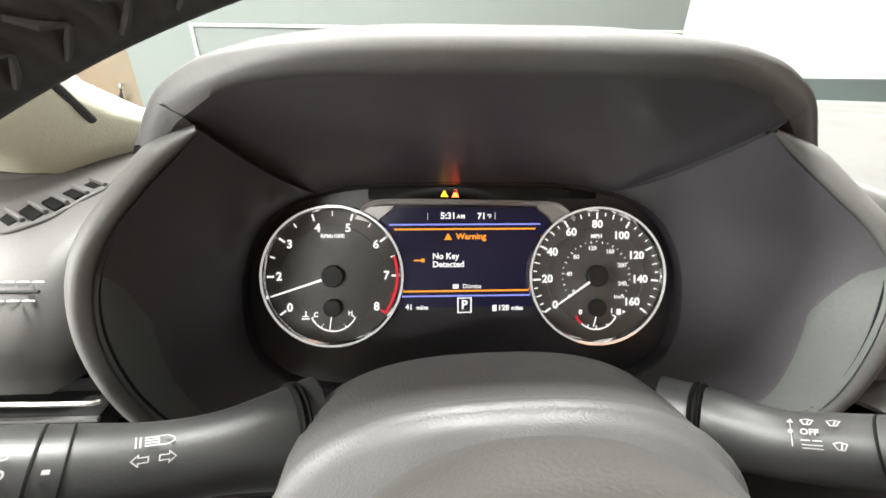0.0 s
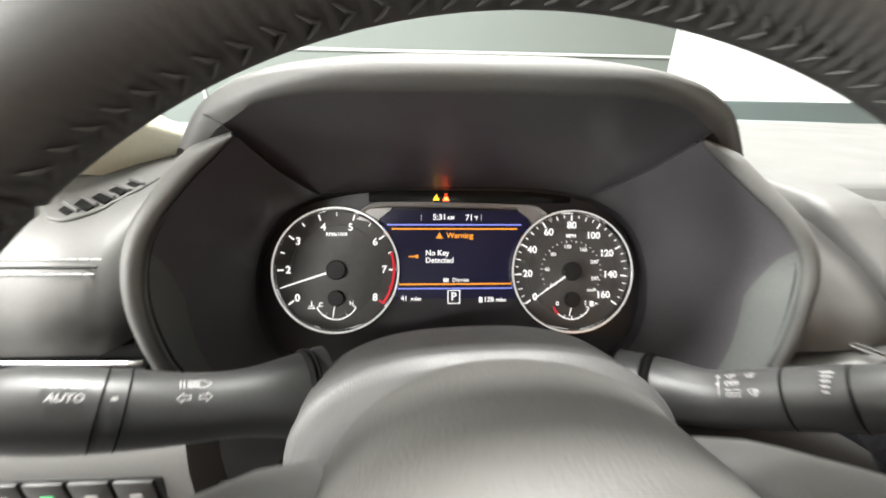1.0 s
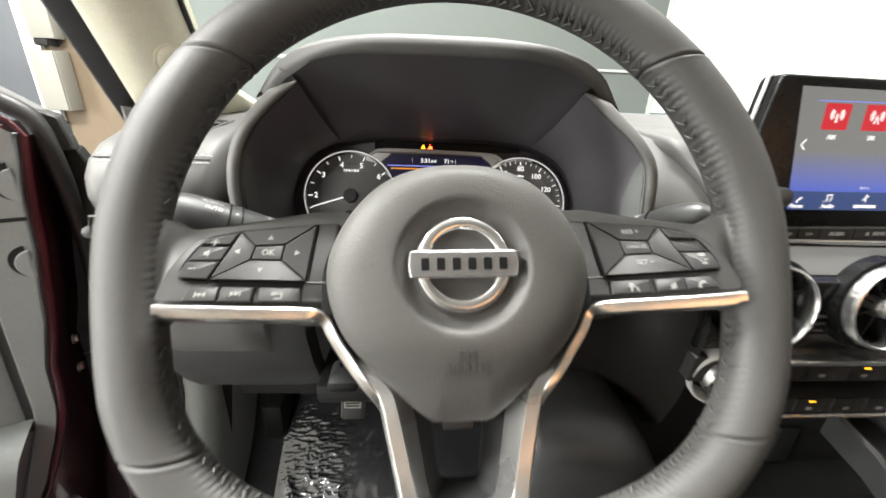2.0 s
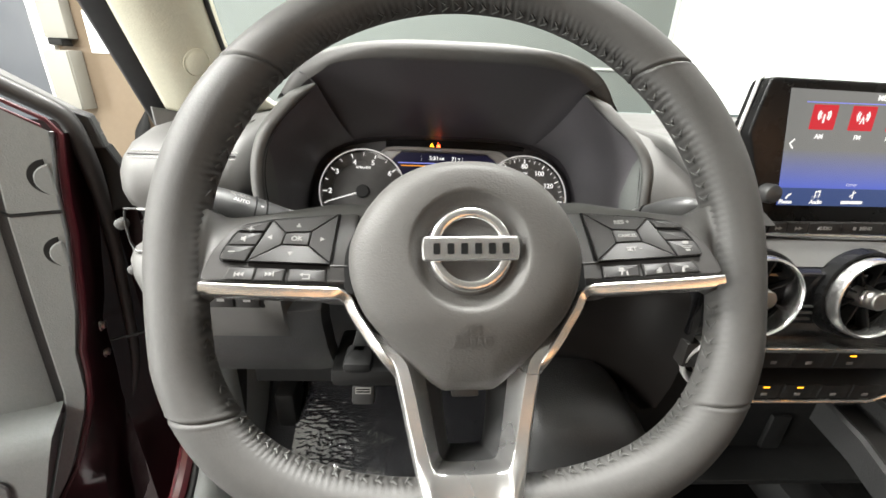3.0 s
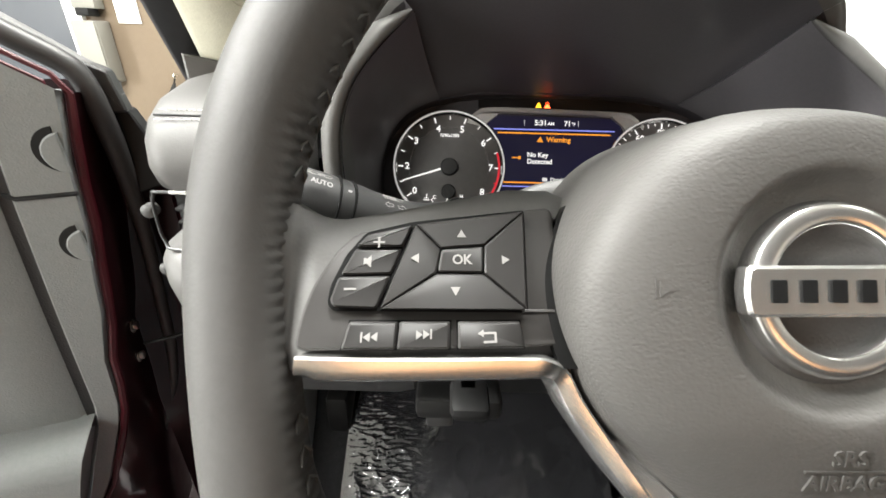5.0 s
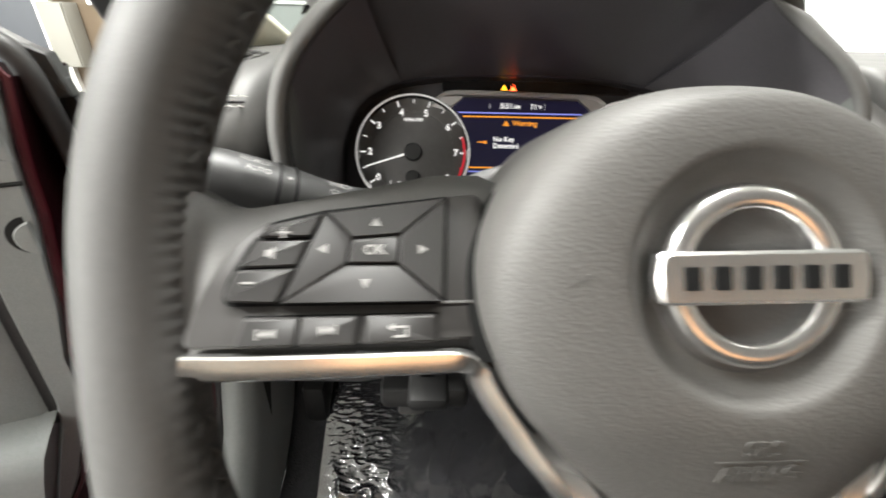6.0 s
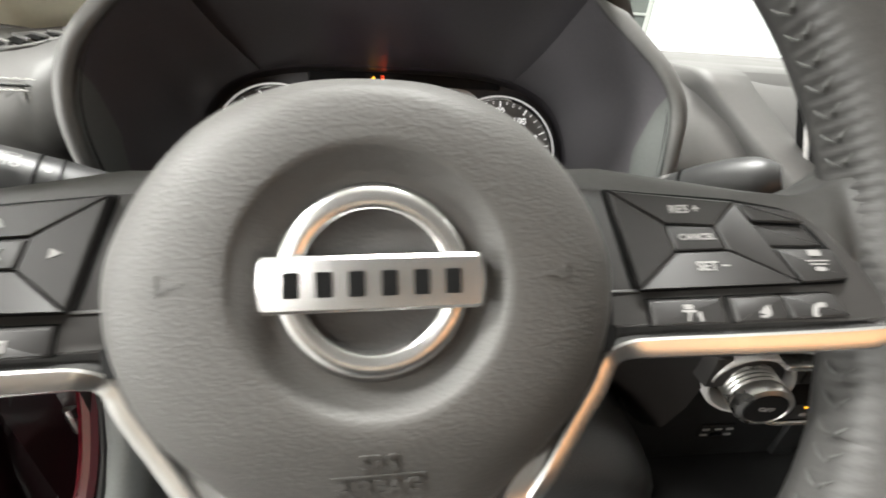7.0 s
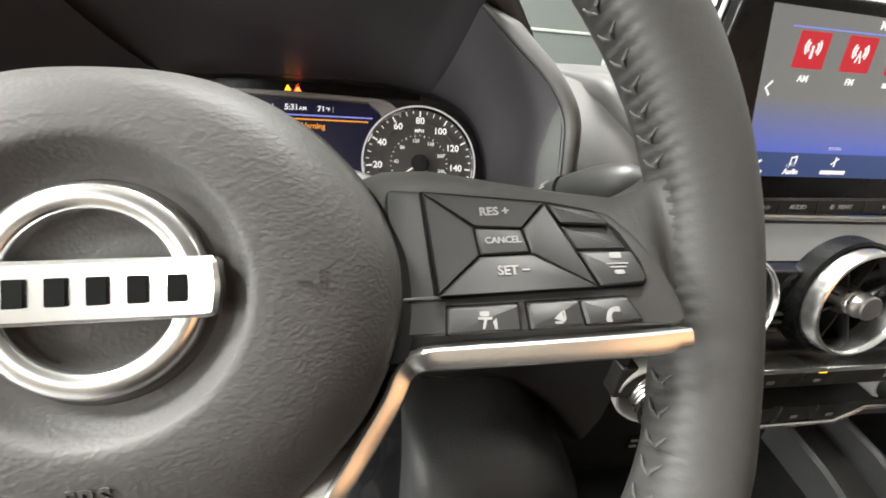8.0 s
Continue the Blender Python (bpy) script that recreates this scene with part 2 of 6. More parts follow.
def box(bm, x0, y0, z0, x1, y1, z1, bevel=0.0):
    made = bmesh.ops.create_cube(bm, size=1, matrix=Matrix.Translation(((x0 + x1) / 2, (y0 + y1) / 2, (z0 + z1) / 2)) @ Matrix.Diagonal((abs(x1 - x0), abs(y1 - y0), abs(z1 - z0), 1)))
    if bevel:
        edges = list({e for v in made["verts"] for e in v.link_edges})
        bmesh.ops.bevel(bm, geom=edges, offset=bevel, segments=2, profile=0.5, affect="EDGES")
    return bm


def tube(bm, pts, radius, seg=10, flat=1.0, caps=True):
    """A round bar along pts; radius a number or a list."""
    pts = [Vector(p) for p in pts]
    rad = radius if isinstance(radius, (list, tuple)) else [radius] * len(pts)
    side, rows = None, []
    for i, p in enumerate(pts):
        t = (pts[min(i + 1, len(pts) - 1)] - pts[max(i - 1, 0)]).normalized()
        if side is None:
            side = t.orthogonal().normalized()
        side = (side - t * side.dot(t)).normalized()
        up = t.cross(side)
        rows.append([p + (side * math.cos(a) + up * math.sin(a) * flat) * rad[i] for a in (2 * math.pi * k / seg for k in range(seg))])
    return loft(bm, rows, True, caps, caps)


def lathe(bm, profile, seg=48, m=None):
    """Turn (radius, height) about local z; m places it."""
    m = m or Matrix()
    rows = [[m @ Vector((r * math.cos(2 * math.pi * k / seg), r * math.sin(2 * math.pi * k / seg), z)) for k in range(seg)] for r, z in profile]
    if profile[0][0] > 1e-6 and profile[-1][0] > 1e-6:
        rows.append(rows[0])  # a ring closes on itself
    return loft(bm, rows)


def text(bm, words, x, y, z, size, m=None, align="CENTER", lift=0.0002):
    """Append flat letters in the built-in font, centred at x, y."""
    cu = bpy.data.curves.new("letters", "FONT")
    cu.body, cu.size, cu.align_x, cu.align_y, cu.extrude = words, size, align, "CENTER", lift
    cu.resolution_u = 3
    cu.offset = size * 0.026
    ob = bpy.data.objects.new("letters", cu)
    me = bpy.data.meshes.new_from_object(ob)
    me.transform((m or Matrix()) @ Matrix.Translation((x, y, z)))
    bm.from_mesh(me)
    bpy.data.objects.remove(ob)
    bpy.data.curves.remove(cu)
    bpy.data.meshes.remove(me)
    return bm


def axes_frame(origin, x, y, z):
    return Matrix.Translation(origin) @ Matrix((x, y, z)).transposed().to_4x4()


def leaning(origin, lean, roll=0.0, yaw=0.0):
    """A frame whose z faces the driver and whose y points up, leaning back by lean degrees."""
    return Matrix.Translation(origin) @ pose(0, 0, 0, 0, 0, yaw) @ pose(0, 0, 0, 90 - lean) @ pose(0, 0, 0, 0, 0, roll)


# ---- steering wheel: x right, y up in the plane of the rim, z towards the driver ----
WHEEL = leaning((0, 0, 0.95), 29, 1.8)
wheel = thing("steering_wheel", "black leather three-spoke steering wheel with satin silver trim", "steering wheel", WHEEL)


def rim_line(a):
    c, s = math.cos(a), math.sin(a)
    n, b = (2.0, 0.1645) if s >= 0 else (2.75, 0.157)
    if s < 0:  # squared-off lower corners
        n = 2.0 + 0.75 * min(1, -s * 3)
    sg = lambda v: math.copysign(abs(v) ** (2 / n), v)
    return Vector((0.1705 * sg(c), b * sg(s), 0))


RIM_N, SEC_N = 520, 30
line = [rim_line(2 * math.pi * k / 4000) for k in range(4000)]
run = [0.0]
for p, q in zip(line, line[1:] + line[:1]):
    run.append(run[-1] + (q - p).length)
RIM_LEN = run[-1]


def rim_at(s):
    """The point and the outward side at s metres round the rim, from three o'clock upwards."""
    s %= RIM_LEN
    k = int(np.searchsorted(run, s, side="right")) - 1
    f = (s - run[k]) / (run[k + 1] - run[k])
    p, q = line[k % 4000], line[(k + 1) % 4000]
    t = (line[(k + 5) % 4000] - line[(k - 4) % 4000]).normalized()
    return p.lerp(q, f), Vector((t.y, -t.x, 0))


def rim_s(x, y):
    return run[min(range(4000), key=lambda k: (line[k] - Vector((x, y, 0))).length_squared)]


SEAMS = [rim_s(0.132, 0.108), rim_s(-0.132, 0.108), rim_s(-0.147, -0.100), rim_s(0.147, -0.100)]
STITCH = 0.0090
PHI = radians(176)


def rim_point(s, phi, extra=0.0):
    lean = 0.0
    for q, sign in zip(SEAMS, (-1, 1, -1, 1)):
        e = (s - q + RIM_LEN / 2) % RIM_LEN - RIM_LEN / 2
        lean += sign * math.exp(-((e / 0.045) ** 2))
    p, out = rim_at(s + 0.0105 * lean * math.cos(phi))
    up = abs(p.x) / 0.17
    wide = 0.0164 + 0.0012 * math.exp(-(((p.y - 0.075) / 0.05) ** 2)) * up
    deep = 0.0156
    c, sn = math.cos(phi), math.sin(phi)
    r = extra
    # leather puckers drawn in by the thread
    d = phi - PHI
    if abs(d) < 1.4:
        grip = 1 + 0.7 * noise.noise(Vector((s * 90, 0.5, 2.0)))
        r -= 0.0009 * math.exp(-((d / 0.13) ** 2)) + 0.0016 * grip * (0.5 + 0.5 * math.cos(2 * math.pi * (s + 0.004 * d) / (STITCH / 2))) ** 2 * math.exp(-((d / (0.42 if d < 0 else 0.2)) ** 2))
    for q in SEAMS:
        e = abs((s - q + RIM_LEN / 2) % RIM_LEN - RIM_LEN / 2)
        if e < 0.004:
            r -= 0.0011 * math.exp(-((e / 0.0009) ** 2))
            r += 0.0003 * math.exp(-(((e - 0.0022) / 0.001) ** 2))
    return p + out * (c * (wide + r)) + Vector((0, 0, sn * (deep + r)))


order = [SEAMS[3] - RIM_LEN, SEAMS[0], SEAMS[1], SEAMS[2], SEAMS[3]]
for i in range(4):
    bm = bmesh.new()
    s0, s1 = order[i], order[i + 1]
    n = int((s1 - s0) / 0.0011)
    ss = [s0 + (s1 - s0) * k / n for k in range(n + 1)]
    loft(bm, [[rim_point(s, 2 * math.pi * j / SEC_N) for j in range(SEC_N)] for s in ss])
    sec = part("rim_leather", bm, LEATHER, wheel, "smooth black leather rim section with sewn inner edge", 60)
    bm = bmesh.new()
    s = s0 + 0.005
    while s < s1 - 0.005:
        p, _ = rim_at(s)
        free = not (abs(p.x) > 0.15 and -0.045 < p.y < 0.022) and not (abs(p.x) < 0.036 and p.y < 0)
        if free:
            for a in (PHI - 0.26, PHI + 0.24):
                pts = [rim_point(s - 0.0026, PHI, 0.0002), rim_point(s - 0.0002, PHI + (a - PHI) * 0.55, 0.0009), rim_point(s + 0.0022, a, 0.0002)]
                tube(bm, pts, [0.00035, 0.00060, 0.00035], 6)
        s += STITCH
    tagged(part("stitching", bm, THREAD, sec, "grey cross stitching"), kind="stuff")


# spokes with the button pods: the pods tip back towards the top
def pod_z(x, y):
    return -0.008 - 0.45 * y + 0.25 * (abs(x) - 0.08)


def bent(x, y, z):
    return (x, y, pod_z(x, y) + z)


def mirrored(pts, side):
    return [(-p[0] * side, p[1]) for p in pts] if side > 0 else list(pts)


for side in (-1, 1):
    # the padded spoke body from the hub to the rim
    bm = bmesh.new()
    rows = []
    for x, top, low, front in ((0.040, 0.006, -0.036, -0.006), (0.056, 0.016, -0.038, -0.002), (0.066, 0.0198, -0.037, 0.0), (0.082, 0.0200, -0.036, 0.0), (0.10, 0.0175, -0.031, 0.0), (0.125, 0.0140, -0.030, 0.001)) + tuple((x, 0.0128 + 0.014 * ((x - 0.138) / 0.025) ** 2.2, -0.030 - 0.012 * ((x - 0.138) / 0.025) ** 2.2, 0.0) for x in (0.138, 0.1415, 0.1445, 0.147, 0.149, 0.151, 0.153, 0.155, 0.157, 0.159, 0.161, 0.163)):
        rise = float(np.interp(x, [0.06, 0.082, 0.10, 0.125, 0.14, 0.156], [0.0085, 0.0075, 0.0055, 0.0025, 0.0004, 0.0004]))
        flare = min(1.0, max(0.0, (x - 0.143) / 0.014))
        flare = flare * flare * (3 - 2 * flare)
        under = 0.0156 * math.sqrt(1 - min(0.95, ((0.1705 - x) / 0.0164) ** 2)) - 0.0007  # just below the skin of the rim
        f = lambda y: (pod_z(x, y) - 0.0035 + front) * (1 - flare) + under * flare
        prof = [(top + rise - 0.003, f(top) - 0.030), (top + rise, f(top) - 0.016), (top + rise * 0.85, f(top) - 0.006), (top, f(top)), (0.0, f(0)), (low + 0.008, f(low + 0.008)), (low, f(low) - 0.002), (low - 0.004, f(low) - 0.012), (low + 0.002, f(low) - 0.026), (0.0, -0.036)]
        rows.append([(side * x, y, z) for y, z in prof])
    loft(bm, rows, True, True, True)
    part("spoke", bm, LEATHER, wheel, "padded black side spoke", 75)
    # the switch panel
    edge = mirrored([(-0.0668, 0.0185), (-0.095, 0.0152), (-0.1215, 0.0105), (-0.1335, 0.0078), (-0.1395, 0.0005), (-0.1440, -0.0085), (-0.1458, -0.0165), (-0.1465, -0.0250), (-0.0668, -0.0275)], side)
    bm = prism(bmesh.new(), rounded(edge, 0.003, 3), -0.004, 0.0012, 0.0008, bent)
    pod = part("switch_panel", bm, POD, wheel, "dark satin switch panel with a pad and a row of keys", 40)
    bm = prism(bmesh.new(), mirrored([(-0.0668, -0.0166), (-0.0668, -0.0176), (-0.0815, -0.0172), (-0.0815, -0.0162)], side), 0.0010, 0.0018, 0.0002, bent)
    part("panel_line", bm, POD, pod)
    # black sheet round the pad keys, painted shade of their gaps
    pad = [(-0.0783, 0.0163), (-0.1150, 0.0110), (-0.1243, -0.0146), (-0.0803, -0.0162)]
    vol = [(-0.1157, 0.0108), (-0.1295, 0.0073), (-0.1345, 0.0010), (-0.1378, -0.0078), (-0.1383, -0.0120), (-0.1370, -0.0140), (-0.1252, -0.0148)]
    okb = [(-0.0929, 0.0040), (-0.1070, 0.0029), (-0.1082, -0.0047), (-0.0935, -0.0050)]
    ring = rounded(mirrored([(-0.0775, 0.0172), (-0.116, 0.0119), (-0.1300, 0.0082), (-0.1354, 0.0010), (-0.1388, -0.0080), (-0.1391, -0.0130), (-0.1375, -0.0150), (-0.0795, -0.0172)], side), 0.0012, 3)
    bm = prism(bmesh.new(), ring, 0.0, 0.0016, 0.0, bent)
    part("gap_shade", bm, GAP, pod)
    # four wedge keys round the centre key
    corners = [mirrored([p], side)[0] for p in pad]
    centre = [mirrored([p], side)[0] for p in okb]
    for i in range(4):
        j = (i + 1) % 4
        quad = inset([corners[i], corners[j], centre[j], centre[i]], 0.00022)
        bm = prism(bmesh.new(), quad, 0.0, 0.0052 if i == 2 else 0.0046, 0.0005, bent)
        part("pad_key", bm, KEY, pod)
    bm = prism(bmesh.new(), rounded(inset(centre, 0.0003), 0.001, 3), 0.0, 0.0046, 0.0006, bent)
    part("centre_key", bm, KEY, pod)
    if side < 0:
        cuts = [([(-0.1157, 0.0108), (-0.1295, 0.0073), (-0.1328, 0.0032), (-0.1187, 0.0034)], 0.0040), ([(-0.1188, 0.0032), (-0.1329, 0.0030), (-0.1365, -0.0052), (-0.1217, -0.0050)], 0.0030), ([(-0.1218, -0.0052), (-0.1366, -0.0054), (-0.1383, -0.0120), (-0.1370, -0.0140), (-0.1252, -0.0148)], 0.0040)]
    else:
        cuts = [([(-0.1157, 0.0108), (-0.1295, 0.0073), (-0.1330, 0.0028), (-0.1187, 0.0040)], 0.0040), ([(-0.1188, 0.0038), (-0.1331, 0.0026), (-0.1362, -0.0046), (-0.1214, -0.0042)], 0.0022), ([(-0.1215, -0.0044), (-0.1363, -0.0048), (-0.1383, -0.0120), (-0.1370, -0.0140), (-0.1252, -0.0148)], 0.0040)]
    for pts, h in cuts:
        bm = prism(bmesh.new(), rounded(inset(mirrored(pts, side), 0.0002), 0.0009, 3), 0.0, h, 0.0006, bent)
        part("side_key", bm, KEY, pod)
    # bottom row
    rowk = [[(-0.1042, -0.0189), (-0.1188, -0.0184), (-0.1192, -0.0256), (-0.1045, -0.0262)], [(-0.1192, -0.0184), (-0.1325, -0.0179), (-0.1340, -0.0250), (-0.1196, -0.0256)], [(-0.0828, -0.0196), (-0.1020, -0.0190), (-0.1020, -0.0263), (-0.0820, -0.0270)]]
    if side > 0:
        rowk = [[(-0.1048, -0.0185), (-0.1186, -0.0180), (-0.1188, -0.0247), (-0.1045, -0.0256)], [(-0.1190, -0.0180), (-0.1316, -0.0176), (-0.1340, -0.0237), (-0.1192, -0.0246)], [(-0.0828, -0.0193), (-0.1022, -0.0187), (-0.1020, -0.0258), (-0.0820, -0.0266)]]
    for pts in rowk:
        k = mirrored(pts, side)
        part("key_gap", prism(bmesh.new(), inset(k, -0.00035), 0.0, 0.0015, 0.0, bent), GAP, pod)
        part("row_key", prism(bmesh.new(), rounded(k, 0.0008, 3), 0.0, 0.0036, 0.0007, bent), KEY, pod)

# satin silver trim: an arm under each pod, running into the two lower legs
for side in (-1, 1):
    arm = [(0.1452, -0.0264, 0.0120), (0.130, -0.0276, 0.0100), (0.105, -0.0290, 0.0060), (0.084, -0.0300, 0.0030), (0.0745, -0.0310, 0.0030), (0.0685, -0.0352, 0.0030), (0.0640, -0.0440, 0.0030), (0.0560, -0.0560, 0.0035), (0.0470, -0.0690, 0.0050), (0.0405, -0.0790, 0.0030), (0.0375, -0.0880, -0.0030)]
    arm = curve_through([(x, y, pod_z(x, y) + 0.0010) if x > 0.072 else (x, y, z) for x, y, z in arm], 5)
    bm = bmesh.new()
    rows = []
    for i, p in enumerate(arm):
        t = (arm[min(i + 1, len(arm) - 1)] - arm[max(i - 1, 0)]).normalized()
        nrm = Vector((-t.y, t.x, 0)).normalized()  # towards the outer, lower side
        f = i / (len(arm) - 1)
        k = min(1, max(0, (0.084 - p.x) / 0.0155))
        w = (0.0062 * (1 - k) + 0.0055 * k) * (1 - 0.62 * min(1, max(0, (-0.060 - p.y) / 0.040)))
        if f < 0.03:
            w *= 0.8
        cross = [(-0.0008, -0.012), (-0.0005, 0.0016), (0.0002, 0.0022), (w * 0.5, 0.0021), (w * 0.86, 0.0016), (w * 1.00, 0.0004), (w * 1.16, -0.0035), (w * 1.32, -0.0085), (w * 1.0, -0.016)]
        rows.append([(side * (p.x + nrm.x * a), p.y + nrm.y * a, p.z + b) for a, b in cross])
    loft(bm, rows, True, True, True)
    part("silver_trim", bm, SATIN, wheel, "satin silver spoke trim", 28)

# lower spoke: a satin frame over the rim round an open, sloping well
ridge = [(0.0555, -0.0570, 0.0020), (0.0495, -0.0650, 0.0045), (0.0445, -0.0715, 0.0060), (0.0408, -0.0785, 0.0070), (0.0372, -0.0935, 0.0083), (0.0330, -0.1130, 0.0097), (0.0292, -0.1300, 0.0128), (0.0250, -0.1460, 0.0166), (0.0222, -0.1580, 0.0180), (0.0160, -0.1690, 0.0165), (0.0070, -0.1710, 0.0160)]
brink = [(0.0510, -0.0575, -0.0020), (0.0440, -0.0650, 0.0030), (0.0375, -0.0715, 0.0055), (0.0342, -0.0780, 0.0068), (0.0306, -0.0930, 0.0080), (0.0262, -0.1140, 0.0096), (0.0228, -0.1270, 0.0114), (0.0212, -0.1303, 0.0122), (0.0190, -0.1322, 0.0126), (0.0120, -0.1332, 0.0128), (0.0060, -0.1334, 0.0128)]
mouth = [(0.0300, -0.0500, -0.0220), (0.0240, -0.0580, -0.0220), (0.0190, -0.0680, -0.0220), (0.0172, -0.0760, -0.0220), (0.0150, -0.0930, -0.0220), (0.0132, -0.1120, -0.0220), (0.0116, -0.1250, -0.0220), (0.0105, -0.1285, -0.0220), (0.0092, -0.1300, -0.0220), (0.0060, -0.1304, -0.0220), (0.0030, -0.1305, -0.0220)]


def both_sides(pts):
    return curve_through(pts + [(-x, y, z) for x, y, z in pts[::-1]], 5)


R, B, M = both_sides(ridge), both_sides(brink), both_sides(mouth)
side_out = []
for i, p in enumerate(R):
    t = R[min(i + 1, len(R) - 1)] - R[max(i - 1, 0)]
    side_out.append(Vector((t.y, -t.x, 0)).normalized() * -1)
if side_out[0].x < 0:
    side_out = [-v for v in side_out]
rows = [[p + o * a + Vector((0, 0, b)) for p, o in zip(R, side_out)] for a, b in ((0.0030, -0.0180), (0.0036, -0.0100), (0.0026, -0.0042), (0.0014, -0.0014), (0.0006, -0.0003), (0.0, 0.0))]
for f in (0.08, 0.36, 0.64, 0.90, 0.97):
    row = []
    for p, q in zip(R, B):
        over = min(1.0, max(0.0, (-0.122 - p.y) / 0.034))
        over = over * over * (3 - 2 * over)
        row.append(p.lerp(q, f) + Vector((0, 0, 0.0030 * over * math.sin(math.pi * f ** 0.8))))
    rows.append(row)
rows.append([q + Vector((0, 0, -0.0003)) for q in B])
rows += [[q.lerp(m, f) + Vector((0, 0, b)) for q, m in zip(B, M)] for f, b in ((0.06, -0.0006), (0.25, -0.0002), (0.45, 0.0))]
# deep half of the satin wall, coloured dark for the shade in the well
wall = [[q.lerp(m, f) for q, m in zip(B, M)] for f in (0.45, 0.70, 0.90, 1.0)]
wall.append([(m.x * 1.04, m.y - 0.001, m.z - 0.008) for m in M])
part("lower_spoke", loft(bmesh.new(), rows, False), SATIN, wheel, "satin silver lower spoke frame with an open well", 50)
part("shaded_well_wall", loft(bmesh.new(), wall, False), STALK, wheel, "inner wall of the lower spoke, its darkening put into the colour", 50)

# airbag cover
half = [(0, 0.0462), (0.022, 0.0440), (0.042, 0.0352), (0.0575, 0.0195), (0.0672, 0.0020), (0.0702, -0.012), (0.0685, -0.028), (0.0615, -0.0450), (0.0490, -0.0610), (0.0335, -0.0770), (0.0180, -0.0905), (0.009, -0.0925)]
outline = curve_through([(x, y, 0) for x, y in half] + [(-x, y, 0) for x, y in half[:0:-1]], 6, True)
CX, CY = 0.001, -0.0100
bm = bmesh.new()
rows = []
for s, z in ((0.90, -0.074), (0.98, -0.066), (1.015, -0.052), (1.015, -0.030), (1.015, -0.012), (1.0, -0.001), (0.988, 0.0050), (0.968, 0.0092), (0.940, 0.0125), (0.90, 0.0152), (0.84, 0.0177), (0.76, 0.0196), (0.68, 0.0207), (0.60, 0.0213), (0.53, 0.0215), (0.503, 0.0213), (0.490, 0.0206), (0.470, 0.0191), (0.430, 0.0164), (0.405, 0.0156), (0.39, 0.0155), (0.02, 0.0154)):
    mixf = min(1, max(0, (0.95 - s) / 0.33))
    mixf = mixf * mixf * (3 - 2 * mixf)
    loop = []
    for p in outline:
        d = Vector((p.x - CX, p.y - CY))
        q = d.normalized() * (d.length * s * (1 - mixf) + 0.0680 * s * mixf)
        drop = 0.16 * max(0.0, -q.y - 0.040)
        # the crown of the cover swells towards the column
        swell = 1 + 0.135 * min(1.0, max(0.0, -z / 0.052)) * max(0.0, q.normalized().y) ** 0.8
        loop.append((CX + q.x * swell, CY + q.y * swell, z - drop))
    rows.append(loop)
loft(bm, rows, True, True, True)
hub = part("airbag_cover", bm, HUB, wheel, "grained black vinyl airbag cover with an embossed horn sign", 40)
bm = lathe(bmesh.new(), [(0.0258, 0.0154), (0.0254, 0.0159), (0.0248, 0.0161), (0.0, 0.0160)], 64, Matrix.Translation((CX, CY, 0)))
part("centre_disc", bm, HUB_SHADED, wheel, "grained disc behind the emblem, dish shade in its colour", 50)
part("cover_tab", box(bmesh.new(), -0.010, -0.0945, -0.004, 0.006, -0.0885, 0.0015, 0.001), POD, wheel)

# black strip over each switch panel's edge, painted shade of the gap to the cover
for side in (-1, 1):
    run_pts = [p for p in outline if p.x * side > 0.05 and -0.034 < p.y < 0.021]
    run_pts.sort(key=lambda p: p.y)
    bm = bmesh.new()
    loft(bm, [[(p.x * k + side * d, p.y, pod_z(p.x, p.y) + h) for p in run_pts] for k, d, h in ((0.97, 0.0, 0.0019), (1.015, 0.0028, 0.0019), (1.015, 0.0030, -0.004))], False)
    part("gap_shade", bm, GAP, wheel)

# hub emblem as plain shapes
EMB = Matrix.Translation((0.001, -0.0095, 0.0165))
bm = lathe(bmesh.new(), [(0.0178, -0.005), (0.0178, 0.0024), (0.0181, 0.0032), (0.0188, 0.0037), (0.0212, 0.0042), (0.0232, 0.0036), (0.0240, 0.0028), (0.0244, 0.0012), (0.0245, -0.005)], 72, EMB)
emblem = part("emblem", bm, SATIN, wheel, "satin silver ring emblem with a cross bar", 50)
bm = bmesh.new()
prism(bm, rounded([(-0.0268, -0.0068), (0.0268, -0.0068), (0.0277, 0.0), (0.0268, 0.0068), (-0.0268, 0.0068), (-0.0277, 0.0)], 0.0018, 4), 0.002, 0.0068, 0.0009, lambda x, y, z: tuple(EMB @ Vector((x, y, z - 0.8 * x * x))))
bar = part("emblem_bar", bm, SATIN, emblem)
for i in range(6):
    x = -0.0192 + i * 0.0077
    bm = bmesh.new()
    prism(bm, rect(x - 0.0019, -0.0030, x + 0.0019, 0.0030, 0.0004, 2), 0.005, 0.0071, 0, lambda x, y, z: tuple(EMB @ Vector((x, y, z - 0.8 * x * x))))
    part("dark_bar", bm, INK, bar)


# printed signs on the switch keys
def on_pod(bm, height):
    for v in bm.verts:
        v.co = bent(v.co.x, v.co.y, v.co.z + height)
    return bm


def pod_sign(shape, height, mat=KEY_MARK):
    bm = shape(bmesh.new())
    return part("key_sign", on_pod(bm, height), mat, wheel)


def flat(*outlines):
    def build(bm):
        for o in outlines:
            prism(bm, o, -0.0002, 0.00015)
        return bm
    return build


def arc_sign(bm, c, a0, a1, r0, r1, seg=8):
    aa = [radians(a0 + (a1 - a0) * k / seg) for k in range(seg + 1)]
